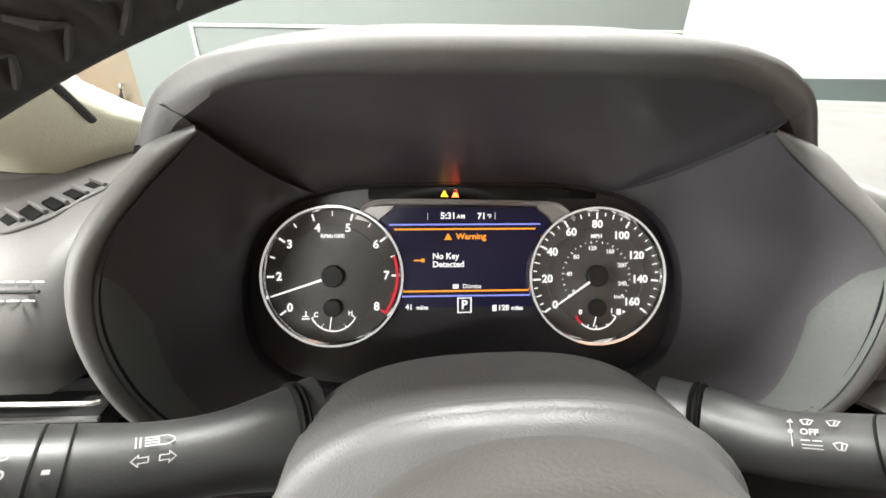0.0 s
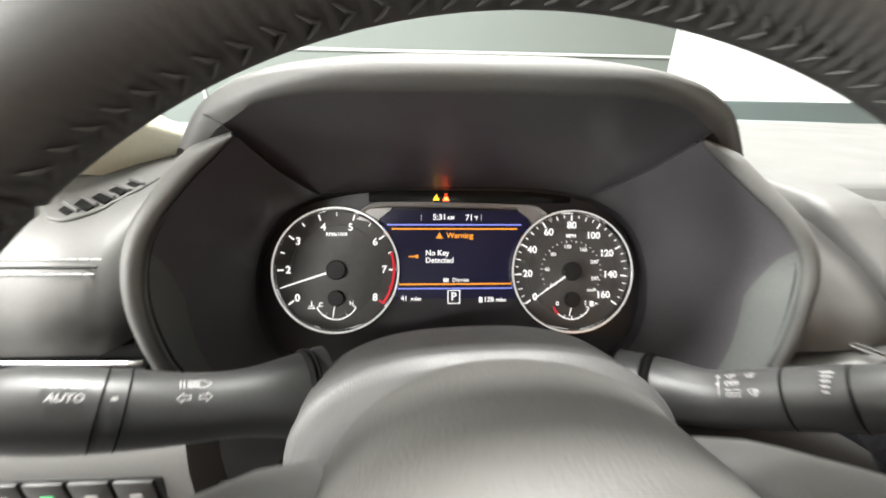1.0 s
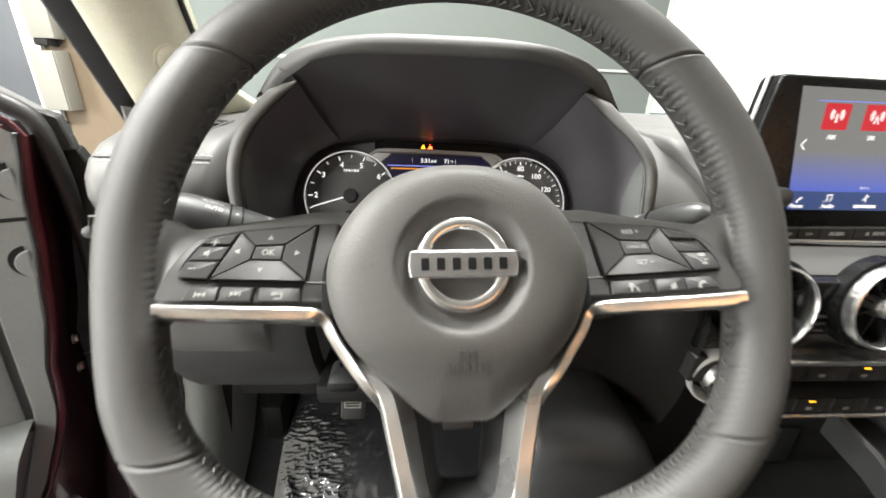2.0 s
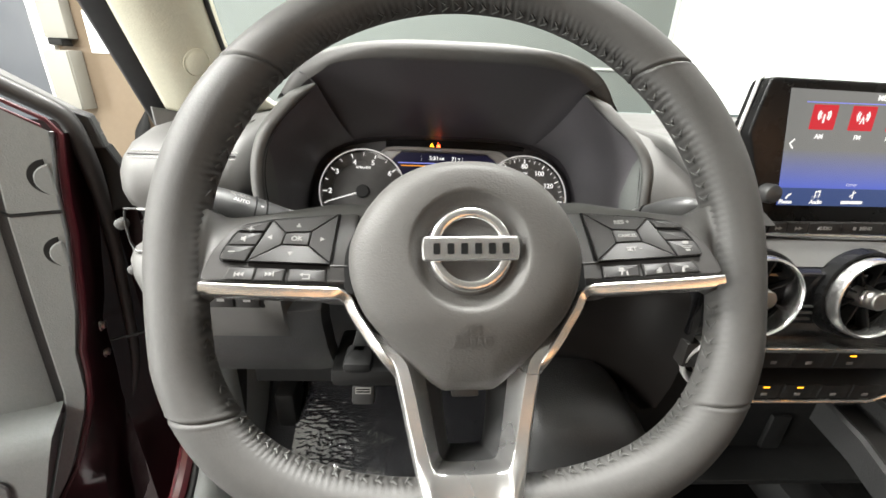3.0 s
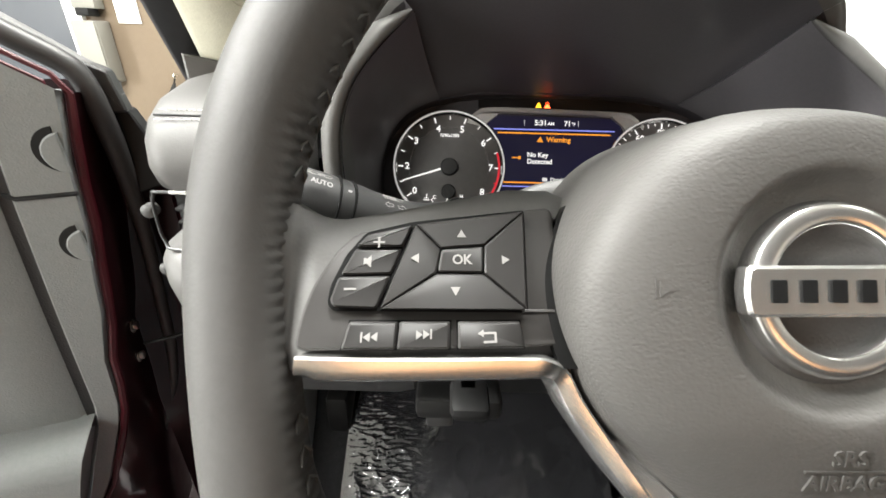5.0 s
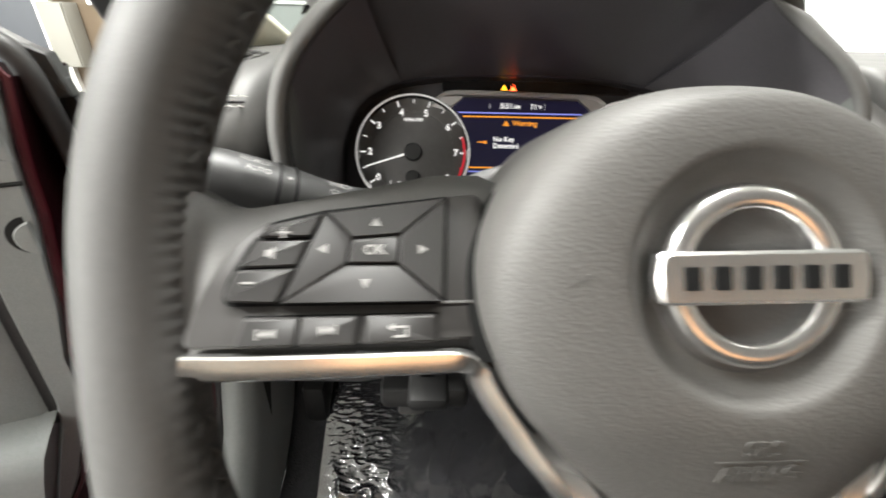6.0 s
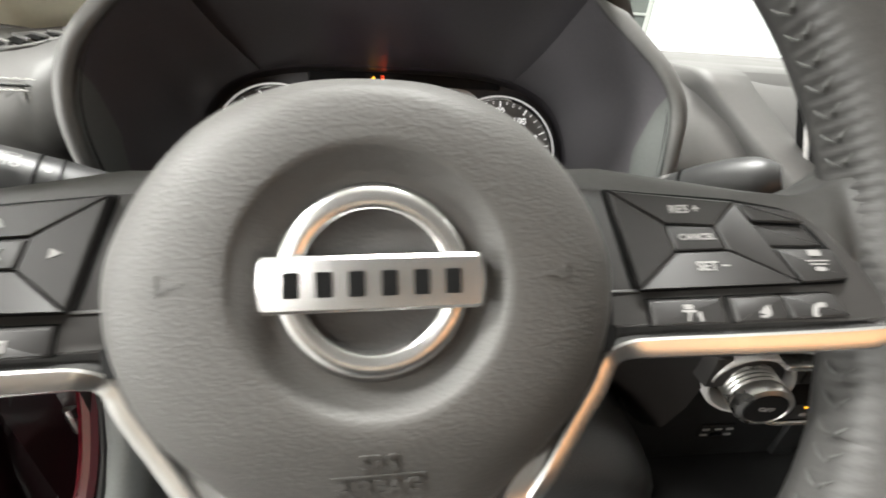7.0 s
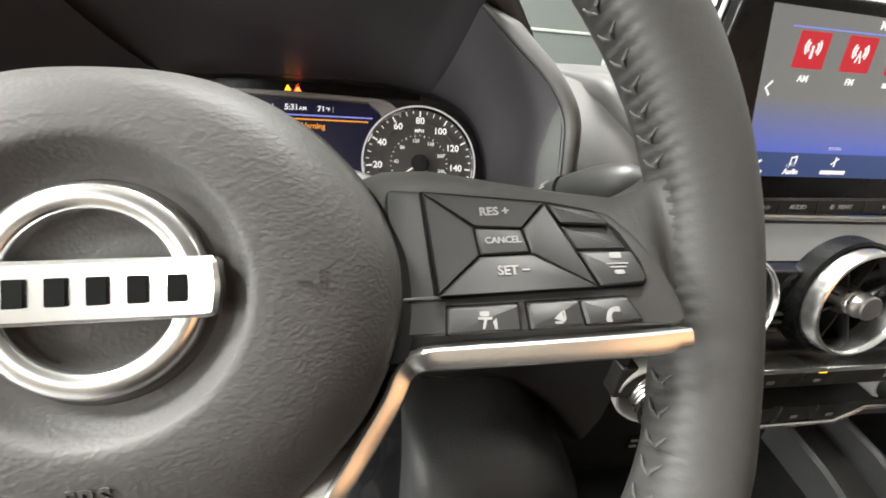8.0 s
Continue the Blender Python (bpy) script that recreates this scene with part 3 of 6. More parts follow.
    prism(bm, [(c[0] + r1 * math.cos(a), c[1] + r1 * math.sin(a)) for a in aa] + [(c[0] + r0 * math.cos(a), c[1] + r0 * math.sin(a)) for a in aa[::-1]], -0.0002, 0.00015)


def words(w, x, y, size):
    return lambda bm: text(bm, w, x, y, 0, size)


def tri(x, y, r, a):
    return [(x + r * math.cos(radians(a + k * 120)), y + r * math.sin(radians(a + k * 120))) for k in range(3)]


pod_sign(words("OK", -0.1003, -0.0006, 0.0042), 0.0047)
for (x, y, a, h) in ((-0.1003, 0.0076, 90, 0.0047), (-0.1145, 0.0000, 180, 0.0047), (-0.0865, -0.0006, 0, 0.0047), (-0.1025, -0.0097, 270, 0.0053)):
    pod_sign(flat(tri(x, y, 0.0017, a)), h)
pod_sign(flat(rect(-0.1275, 0.0046, -0.1241, 0.0052), rect(-0.1261, 0.0032, -0.1255, 0.0066)), 0.0041)
pod_sign(flat(rect(-0.1345, -0.0092, -0.1312, -0.0086)), 0.0041)
pod_sign(flat([(-0.1300, -0.0020), (-0.1290, -0.0018), (-0.1278, -0.0029), (-0.1278, 0.0009), (-0.1290, -0.0002), (-0.1300, 0.0000)]), 0.0031)
for x, s in ((-0.1265, -1), (-0.1120, 1)):
    pod_sign(flat(rect(x + s * 0.0020, -0.0232, x + s * 0.0025, -0.0206), *[[(x + s * (d + 0.0019), -0.0219), (x + s * d, -0.0231), (x + s * d, -0.0207)] for d in (-0.0020, 0.0)]), 0.0037)
pod_sign(flat(rect(-0.0945, -0.0250, -0.0912, -0.0244), rect(-0.0945, -0.0226, -0.0912, -0.0220), rect(-0.0912, -0.0250, -0.0905, -0.0220, 0.0003, 2), tri(-0.0950, -0.0223, 0.0012, 180)), 0.0037)
pod_sign(words("RES +", 0.0995, 0.0088, 0.0037), 0.0047)
pod_sign(words("CANCEL", 0.1006, -0.0003, 0.0027), 0.0047)
pod_sign(words("SET \u2212", 0.1020, -0.0093, 0.0037), 0.0053)
pod_sign(flat(rect(0.1293, -0.0068, 0.1325, -0.0050, 0.0005, 2), rect(0.1280, -0.0084, 0.1338, -0.0080), rect(0.1288, -0.0094, 0.1330, -0.0090), rect(0.1296, -0.0112, 0.1322, -0.0100, 0.0005, 2)), 0.0041)
pod_sign(flat(rect(0.0912, -0.0217, 0.0938, -0.0204, 0.0004, 2), rect(0.0906, -0.0226, 0.0944, -0.0219, 0.0002, 2), [(0.0915, -0.0250), (0.0921, -0.0250), (0.0930, -0.0226), (0.0922, -0.0226)], [(0.0948, -0.0250), (0.0955, -0.0250), (0.0955, -0.0222), (0.0945, -0.0232)]), 0.0037)
pod_sign(flat(tri(0.1125, -0.0224, 0.0017, 190), rect(0.1108, -0.0240, 0.1128, -0.0234), rect(0.1135, -0.0230, 0.1139, -0.0206)), 0.0037)
pod_sign(lambda bm: (arc_sign(bm, (0.1275, -0.0230), 95, 185, 0.0020, 0.0031), prism(bm, rect(0.1242, -0.0238, 0.1256, -0.0226, 0.0003, 2), -0.0002, 0.00015), prism(bm, rect(0.1266, -0.0212, 0.1282, -0.0199, 0.0003, 2), -0.0002, 0.00015), bm)[-1], 0.0037)

cover = BVHTree.FromPolygons([v.co.copy() for v in hub.data.vertices], [tuple(p.vertices) for p in hub.data.polygons])


# embossed words and horn signs on the cover
def emboss(shape, z):
    bm = shape(bmesh.new())
    for v in bm.verts:
        on, _, _, _ = cover.ray_cast(Vector((v.co.x, v.co.y, 0.1)), Vector((0, 0, -1)))
        v.co.z = on.z + (z if v.co.z > 0 else -0.0004)
    return part("embossing", bm, HUB, hub, "embossed cover sign")


emboss(words("SRS", 0.001, -0.0540, 0.0062), 0.0005)
emboss(words("AIRBAG", 0.001, -0.0612, 0.0062), 0.0005)
emboss(flat(rect(-0.0105, -0.0577, 0.0125, -0.0573)), 0.0006)
for s in (-1, 1):
    emboss(flat(*[[(0.001 + s * (x - 0.001), y) for x, y in o] for o in ([(0.0448, -0.0080), (0.0478, -0.0078), (0.0500, -0.0066), (0.0500, -0.0110), (0.0478, -0.0094), (0.0448, -0.0092)], [(0.0508, -0.0062), (0.0512, -0.0062), (0.0512, -0.0115), (0.0508, -0.0115)])]), 0.0003)

# ---- instrument cluster: x right, y up, z towards the driver ----
CLUSTER = leaning((0, 0.271, 0.875), 26)
cluster = thing("instrument_cluster", "black instrument cluster with two round gauges and a lit display", "instrument cluster", CLUSTER)
TACH, SPEED, GR = (-0.1035, 0.0255), (0.1045, 0.0235), 0.0550
back_loop = [(0, 0.0985), (0.04, 0.0985), (0.068, 0.0975), (0.090, 0.0955), (0.108, 0.0925), (0.130, 0.0870), (0.150, 0.075), (0.165, 0.056), (0.1735, 0.030), (0.1745, 0.006), (0.171, -0.018), (0.160, -0.040), (0.12, -0.060), (0, -0.066)]
full_back = back_loop + [(-x, y) for x, y in back_loop[-2:0:-1]]
bm = prism(bmesh.new(), [(p.x, p.y) for p in curve_through([(x, y, 0) for x, y in full_back], 4, True)], -0.012, -0.006)
part("back_panel", bm, PANEL_DARK, cluster)


def ring_gauge(centre, name, label):
    m = Matrix.Translation((centre[0], centre[1], 0))
    bm = lathe(bmesh.new(), [(0.0, -0.002), (0.0515, -0.002), (0.0515, -0.007)], 64, m)
    g = part(name, bm, FACE, cluster, label)
    ring = part("gauge_ring", lathe(bmesh.new(), [(0.0512, -0.006), (0.0512, 0.0004), (0.0528, 0.0026), (0.0550, 0.0026), (0.0558, 0.0010), (0.0560, -0.006)], 96, m), CHROME, g, "chrome gauge ring")
    part("ring_light", lathe(bmesh.new(), [(0.0529, 0.0020), (0.0532, 0.0033), (0.0545, 0.0033), (0.0548, 0.0020)], 96, m), LIT_RING, ring, "thin white lit ring")
    part("inner_ring", lathe(bmesh.new(), [(0.0385, -0.0022), (0.0385, -0.0012), (0.0395, -0.0010), (0.0400, -0.0022)], 72, m), FACE, g)
    return g


def dial(angle, radius, centre):
    a = radians(angle)
    return centre[0] + radius * math.cos(a), centre[1] + radius * math.sin(a)


def tick(bm, centre, angle, r0, r1, width, z=-0.0012):
    a = radians(angle)
    c, s = math.cos(a), math.sin(a)
    pts = [(centre[0] + r * c - w * s, centre[1] + r * s + w * c) for r, w in ((r0, -width / 2), (r1, -width / 2), (r1, width / 2), (r0, width / 2))]
    prism(bm, pts, z - 0.0004, z)


def arc_band(bm, centre, a0, a1, r0, r1, z, seg=24):
    pts = [(centre[0] + r1 * math.cos(radians(a0 + (a1 - a0) * k / seg)), centre[1] + r1 * math.sin(radians(a0 + (a1 - a0) * k / seg))) for k in range(seg + 1)]
    pts += [(centre[0] + r0 * math.cos(radians(a1 + (a0 - a1) * k / seg)), centre[1] + r0 * math.sin(radians(a1 + (a0 - a1) * k / seg))) for k in range(seg + 1)]
    prism(bm, pts, z - 0.0004, z)


tach = ring_gauge(TACH, "tachometer", "round tachometer with white numerals and red zone")
bm, bm_red = bmesh.new(), bmesh.new()
for k in range(15):
    a = 216 - k * 18
    tick(bm_red if k > 12 else bm, TACH, a, 0.0452 if k % 2 == 0 else 0.0468, 0.0505, 0.0014 if k % 2 == 0 else 0.0010)
for k, a in ((0, 216), (2, 180), (3, 143), (4, 107), (5, 72), (6, 36), (7, 0), (8, -36)):
    x, y = dial(a, 0.0412 if k not in (4, 5) else 0.0390, TACH)
    part("numeral", text(bmesh.new(), str(k), x, y, -0.001, 0.0090), LIT_WHITE, tach)
part("word", text(bmesh.new(), "RPMx1000", TACH[0], TACH[1] + 0.0310, -0.001, 0.0042), LIT_WHITE, tach)
part("word", text(bmesh.new(), "C", TACH[0] - 0.0135, TACH[1] - 0.0300, -0.001, 0.0050), LIT_WHITE, tach)
part("word", text(bmesh.new(), "H", TACH[0] + 0.0130, TACH[1] - 0.0290, -0.001, 0.0050), LIT_WHITE, tach)
tagged(part("dial_scale", bm, LIT_WHITE, tach, "white lit ticks"), kind="stuff")
arc_band(bm_red, TACH, -36, 18, 0.0486, 0.0506, -0.0011)
part("red_zone", bm_red, LIT_RED, tach, "red lit zone")
bm = bmesh.new()
arc_band(bm, (TACH[0], TACH[1] - 0.0245), -155, -25, 0.0180, 0.0190, -0.001)
for a in (-155, -122, -58, -25):
    tick(bm, (TACH[0], TACH[1] - 0.0245), a, 0.0150, 0.0180, 0.0008)
prism(bm, rect(TACH[0] - 0.0245, TACH[1] - 0.0335, TACH[0] - 0.0185, TACH[1] - 0.0325), -0.0014, -0.001)
prism(bm, rect(TACH[0] - 0.0240, TACH[1] - 0.0315, TACH[0] - 0.0190, TACH[1] - 0.0308), -0.0014, -0.001)
prism(bm, rect(TACH[0] - 0.0218, TACH[1] - 0.0308, TACH[0] - 0.0208, TACH[1] - 0.0270), -0.0014, -0.001)
part("temperature_scale", bm, LIT_WHITE, tach)

speedo = ring_gauge(SPEED, "speedometer", "round speedometer with white numerals")
bm, bm2 = bmesh.new(), bmesh.new()
for k in range(33):
    a = 214.5 - k * 251 / 32
    big = k % 4 == 0
    tick(bm, SPEED, a, 0.0450 if big else (0.0468 if k % 2 == 0 else 0.0480), 0.0505, 0.0014 if big else 0.0009)
for k, r in enumerate((0.0405, 0.0397, 0.0403, 0.0403, 0.0410, 0.0377, 0.0360, 0.0355, 0.0358)):
    x, y = dial(214.5 - k * 31.4, r, SPEED)
    part("numeral", text(bmesh.new(), str(k * 20), x, y, -0.001, 0.0086), LIT_WHITE, speedo)
part("word", text(bmesh.new(), "MPH", SPEED[0], SPEED[1] + 0.0315, -0.001, 0.0045), LIT_WHITE, speedo)
for k in range(27):
    tick(bm2, SPEED, 214.5 - k * 251 / 26, 0.0258 if k % 2 == 0 else 0.0268, 0.0278, 0.0008)
for k in range(7):
    x, y = dial(214.5 - k * 40 * 251 / 260, 0.0222, SPEED)
    part("small_numeral", text(bmesh.new(), str(k * 40), x, y, -0.001, 0.0046), LIT_GREY, speedo)
part("word", text(bmesh.new(), "km/h", SPEED[0] + 0.0185, SPEED[1] - 0.0170, -0.001, 0.0040), LIT_GREY, speedo)
tagged(part("dial_scale", bm, LIT_WHITE, speedo, "white lit ticks"), kind="stuff")
tagged(part("inner_scale", bm2, LIT_GREY, speedo, "small dim inner ticks"), kind="stuff")
bm = bmesh.new()
FC = (SPEED[0], SPEED[1] - 0.0255)
arc_band(bm, FC, -145, -25, 0.0170, 0.0180, -0.001)
for a in (-115, -90, -58, -25):
    tick(bm, FC, a, 0.0145, 0.0170, 0.0008)
text(bm, "0", FC[0] - 0.0130, FC[1] - 0.0035, -0.001, 0.0052)
text(bm, "1", FC[0] + 0.0125, FC[1] - 0.0030, -0.001, 0.0052)
prism(bm, rect(FC[0] + 0.0165, FC[1] - 0.0060, FC[0] + 0.0200, FC[1] - 0.0015), -0.0014, -0.001)
prism(bm, [(FC[0] + 0.0215, FC[1] - 0.0050), (FC[0] + 0.0240, FC[1] - 0.0037), (FC[0] + 0.0215, FC[1] - 0.0024)], -0.0014, -0.001)
part("fuel_scale", bm, LIT_WHITE, speedo)
bm = bmesh.new()
arc_band(bm, FC, -158, -135, 0.0168, 0.0184, -0.0008)
part("low_fuel_mark", bm, LIT_RED, speedo)


def needle(g, centre, angle, length, tail, width, hub_r):
    m = Matrix.Translation((centre[0], centre[1], 0)) @ pose(0, 0, 0, 0, 0, angle)
    bm = bmesh.new()
    prism(bm, [(tail, -width / 2), (length, -width * 0.28), (length, width * 0.28), (tail, width / 2)], 0.0022, 0.0028, 0, lambda x, y, z: tuple(m @ Vector((x, y, z))))
    part("needle", bm, LIT_WHITE, g, "white lit needle")
    part("needle_hub", lathe(bmesh.new(), [(hub_r, -0.002), (hub_r, 0.0025), (hub_r * 0.9, 0.0035), (0.0, 0.0038)], 28, m), PAD_GREY, g, "black needle hub")


needle(tach, TACH, 198, 0.0470, 0.0085, 0.0020, 0.0085)
needle(tach, (TACH[0], TACH[1] - 0.0245), 262, 0.0165, -0.004, 0.0012, 0.0070)
needle(speedo, SPEED, 214.5, 0.0420, 0.0010, 0.0018, 0.0085)
needle(speedo, FC, 255, 0.0150, -0.006, 0.0010, 0.0070)

# display between the gauges
bm = prism(bmesh.new(), [(-0.066, 0.0000), (0.066, -0.0005), (0.066, 0.070), (0.056, 0.0775), (-0.056, 0.0785), (-0.066, 0.070)], -0.006, -0.0035)
display = part("display", bm, LIT_NAVY, cluster, "dark blue lit driver display showing a key warning")
bm = bmesh.new()
for y0, y1 in ((0.0645, 0.0658), (0.0080, 0.0092)):
    prism(bm, rect(-0.0600, y0, 0.0600, y1), -0.0035, -0.0031)
part("blue_line", bm, LIT_BLUE, display)
bm = bmesh.new()
for y0, y1 in ((0.0608, 0.0622), (0.0118, 0.0132)):
    prism(bm, rect(-0.0560, y0, 0.0560, y1), -0.0035, -0.0031)
prism(bm, [(-0.0170, 0.0530), (-0.0105, 0.0530), (-0.01375, 0.0585)], -0.0035, -0.0031)
prism(bm, rect(-0.0350, 0.0355, -0.0325, 0.0385), -0.0035, -0.0031)
prism(bm, rect(-0.0410, 0.0365, -0.0350, 0.0376), -0.0035, -0.0031)
part("orange_sign", bm, LIT_ORANGE, display, "orange warning lines and key sign")
for w, x, y, size, align, mat in (("5:31", -0.0135, 0.0718, 0.0072, "CENTER", LIT_WHITE), ("AM", -0.0035, 0.0712, 0.0046, "CENTER", LIT_WHITE), ("71", 0.0130, 0.0715, 0.0070, "CENTER", LIT_WHITE), ("°F", 0.0190, 0.0712, 0.0044, "CENTER", LIT_WHITE),
                                  ("Warning", 0.0045, 0.0555, 0.0068, "CENTER", LIT_ORANGE), ("No Key", -0.0262, 0.0400, 0.0066, "LEFT", LIT_WHITE), ("Detected", -0.0262, 0.0335, 0.0066, "LEFT", LIT_WHITE), ("P", -0.0012, 0.0012, 0.0098, "CENTER", LIT_WHITE),
                                  ("41", -0.0450, 0.0000, 0.0060, "CENTER", LIT_WHITE), ("miles", -0.0345, -0.0005, 0.0045, "CENTER", LIT_WHITE), ("128", 0.0300, -0.0015, 0.0060, "CENTER", LIT_WHITE), ("miles", 0.0410, -0.0018, 0.0045, "CENTER", LIT_WHITE), ("Dismiss", 0.0050, 0.0160, 0.0048, "CENTER", LIT_GREY)):
    part("word", text(bmesh.new(), w, x, y, -0.0033, size, None, align), mat, display)
bm = bmesh.new()
for p in (rect(-0.0068, -0.0050, -0.0058, 0.0072), rect(0.0036, -0.0050, 0.0046, 0.0072), rect(-0.0068, -0.0050, 0.0046, -0.0042), rect(-0.0068, 0.0064, 0.0046, 0.0072)):
    prism(bm, p, -0.0035, -0.0031)
part("gear_box_outline", bm, LIT_WHITE, display, "white lit square round the gear letter")
part("fuel_sign", prism(bmesh.new(), rect(0.0212, -0.0040, 0.0245, 0.0010), -0.0035, -0.0031), LIT_WHITE, display)
part("button_sign", prism(bmesh.new(), rect(-0.0105, 0.0142, -0.0055, 0.0178, 0.0008, 2), -0.0035, -0.0031), LIT_GREY, display)
for x in (-0.0300, 0.0235):
    part("divider", prism(bmesh.new(), rect(x, 0.0690, x + 0.0004, 0.0745), -0.0035, -0.0031), LIT_GREY, display)
# silver rail over the display and the dark telltale strip
bm = bmesh.new()
rail = curve_through([(-0.086, 0.0735, 0), (-0.078, 0.0800, 0), (-0.070, 0.0835, 0), (-0.05, 0.0845, 0), (0, 0.0840, 0), (0.05, 0.0828, 0), (0.070, 0.0815, 0), (0.078, 0.0780, 0), (0.087, 0.0700, 0)], 5)
loft(bm, [[(p.x, p.y + a, z) for a, z in ((-0.0035, -0.006), (-0.0030, -0.001), (-0.0005, 0.0012), (0.0006, 0.0006), (0.0008, -0.006))] for p in rail], True, True, True)
for s in (-1, 1):
    prism(bm, [(s * 0.087, 0.0700), (s * 0.078, 0.0790), (s * 0.056, 0.0800), (s * 0.058, 0.0770), (s * 0.066, 0.0710), (s * 0.070, 0.0660)], -0.006, -0.0012)
part("silver_rail", bm, SILVER_PAINT, cluster, "satin silver rail over the display")
bm = prism(bmesh.new(), rect(-0.076, 0.0850, 0.105, 0.0975, 0.002, 2), -0.006, -0.003)
strip = part("telltale_strip", bm, GLOSS, cluster, "glossy telltale strip")
bm = prism(bmesh.new(), [(-0.0195, 0.0868), (-0.0135, 0.0868), (-0.0165, 0.0922)], -0.003, -0.0024)
part("amber_telltale", bm, LIT_AMBER, strip, "amber lit warning triangle")
bm = bmesh.new()
lathe(bm, [(0.0016, 0), (0.0016, 0.0006)], 14, Matrix.Translation((-0.0078, 0.0912, -0.003)))
prism(bm, [(-0.0108, 0.0866), (-0.0048, 0.0866), (-0.0068, 0.0902), (-0.0088, 0.0902)], -0.003, -0.0024)
part("seat_belt_telltale", bm, LIT_BELT, strip, "orange lit belt telltale")

# ---- binnacle: hood, wings and the dark inner funnel ----
binnacle = thing("instrument_binnacle", "grey padded instrument hood with dark inner funnel", "instrument hood", Matrix.Translation((0, 0.25, 0.86)))
off = Vector((0, -0.25, -0.86))
lip = [(0, 0.174, 1.0510), (0.046, 0.174, 1.0505), (0.080, 0.177, 1.0495), (0.111, 0.184, 1.0440), (0.130, 0.192, 1.0350), (0.147, 0.201, 1.0240)]
crest = [(0, 0.1685, 1.0612), (0.043, 0.1685, 1.0606), (0.075, 0.1715, 1.0595), (0.103, 0.1790, 1.0550), (0.125, 0.1875, 1.0490), (0.146, 0.1970, 1.0390), (0.168, 0.2090, 1.0160)]
outer = [(0, 0.178, 1.0672), (0.046, 0.178, 1.0668), (0.086, 0.181, 1.0632), (0.110, 0.187, 1.0588), (0.130, 0.193, 1.0515), (0.152, 0.201, 1.0370), (0.175, 0.213, 1.0100)]
half_front = lip + [(0.158, 0.212, 1.006), (0.176, 0.206, 0.985), (0.189, 0.200, 0.960), (0.191, 0.196, 0.935), (0.190, 0.196, 0.900), (0.182, 0.198, 0.852), (0.12, 0.198, 0.832), (0, 0.195, 0.828)]
front = [Vector(p) for p in half_front] + [Vector((-x, y, z)) for x, y, z in half_front[-2:0:-1]]
rear = [CLUSTER @ Vector((x * 0.985, y * 0.985, 0.008)) for x, y in full_back]
fl = [p + off for p in curve_through(front, 5, True)]
rl = [p + off for p in curve_through(rear, 5, True)]
bm = bmesh.new()
rows = [[a.lerp(b, k / 6) for a, b in zip(fl, rl)] for k in range(7)]
loft(bm, rows)
part("inner_funnel", bm, BEZEL, binnacle, "dark grained inner funnel", 25)
# the black pocket in which the gauges sit, behind a rounded edge
bm = bmesh.new()
mid_c = CLUSTER @ Vector((0, 0.02, 0)) + off
loft(bm, [[mid_c + (p - mid_c) * k + (CLUSTER.to_3x3() @ Vector((0, 0, dz))) for p in rl] for k, dz in ((1.012, -0.0005), (1.0, 0.0006), (0.990, -0.0006), (0.985, -0.003), (0.978, -0.022))])
part("gauge_pocket", bm, PANEL_DARK, binnacle, "black rounded pocket round the gauges", 50)
# wings: an inner cheek panel and a soft roll round each side
wing_in = [(0.130, 0.194, 1.0258), (0.1405, 0.189, 1.0155), (0.153, 0.179, 1.0025), (0.166, 0.167, 0.9850), (0.174, 0.160, 0.9650), (0.177, 0.156, 0.9400), (0.1755, 0.157, 0.9080), (0.169, 0.161, 0.8800), (0.158, 0.168, 0.8520), (0.148, 0.174, 0.8320)]
wing_rear = [(0.116, 0.0900), (0.131, 0.0840), (0.149, 0.0730), (0.162, 0.0550), (0.170, 0.0300), (0.171, 0.0060), (0.168, -0.0180), (0.158, -0.0400), (0.146, -0.0500), (0.138, -0.0540)]


def wing_x(s, x, z):
    """The wing beside the centre of the car stands farther out."""
    if s < 0:
        return -x
    return x + 0.011 * min(1.0, max(0.0, (1.006 - z) / 0.035)) + 0.010 * min(1.0, max(0.0, (0.93 - z) / 0.05))


for s in (-1, 1):
    edge = curve_through([Vector((wing_x(s, x, z), y, z)) + off for x, y, z in wing_in], 6)
    back = curve_through([(CLUSTER @ Vector((s * x * 0.985, y * 0.985, 0.0085))) + off for x, y in wing_rear], 6)
    bm = bmesh.new()
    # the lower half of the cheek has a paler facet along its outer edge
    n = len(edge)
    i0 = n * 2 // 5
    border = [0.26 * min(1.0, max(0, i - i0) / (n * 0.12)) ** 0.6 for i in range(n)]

    def on_cheek(i, f):
        return edge[i].lerp(back[i], f) + Vector((0, 0, -0.004 * math.sin(math.pi * f)))

    loft(bm, [[on_cheek(i, border[i] + (1 - border[i]) * k / 6) for i in range(n)] for k in range(7)], False)
    top = [edge[0].lerp(back[0], k / 5) + Vector((0, 0, -0.004 * math.sin(math.pi * k / 5))) for k in range(6)]
    loft(bm, [top, [p + Vector((s * 0.006, 0, 0.006)) for p in top], [p + Vector((s * 0.016, 0, 0.012)) for p in top]], False)
    part("wing_cheek", bm, CHEEK, binnacle, "dark grained inner cheek", 40)
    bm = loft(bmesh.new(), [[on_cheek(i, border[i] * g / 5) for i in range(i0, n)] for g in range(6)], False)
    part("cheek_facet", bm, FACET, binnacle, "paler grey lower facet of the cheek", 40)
    bm = bmesh.new()
    rows = []
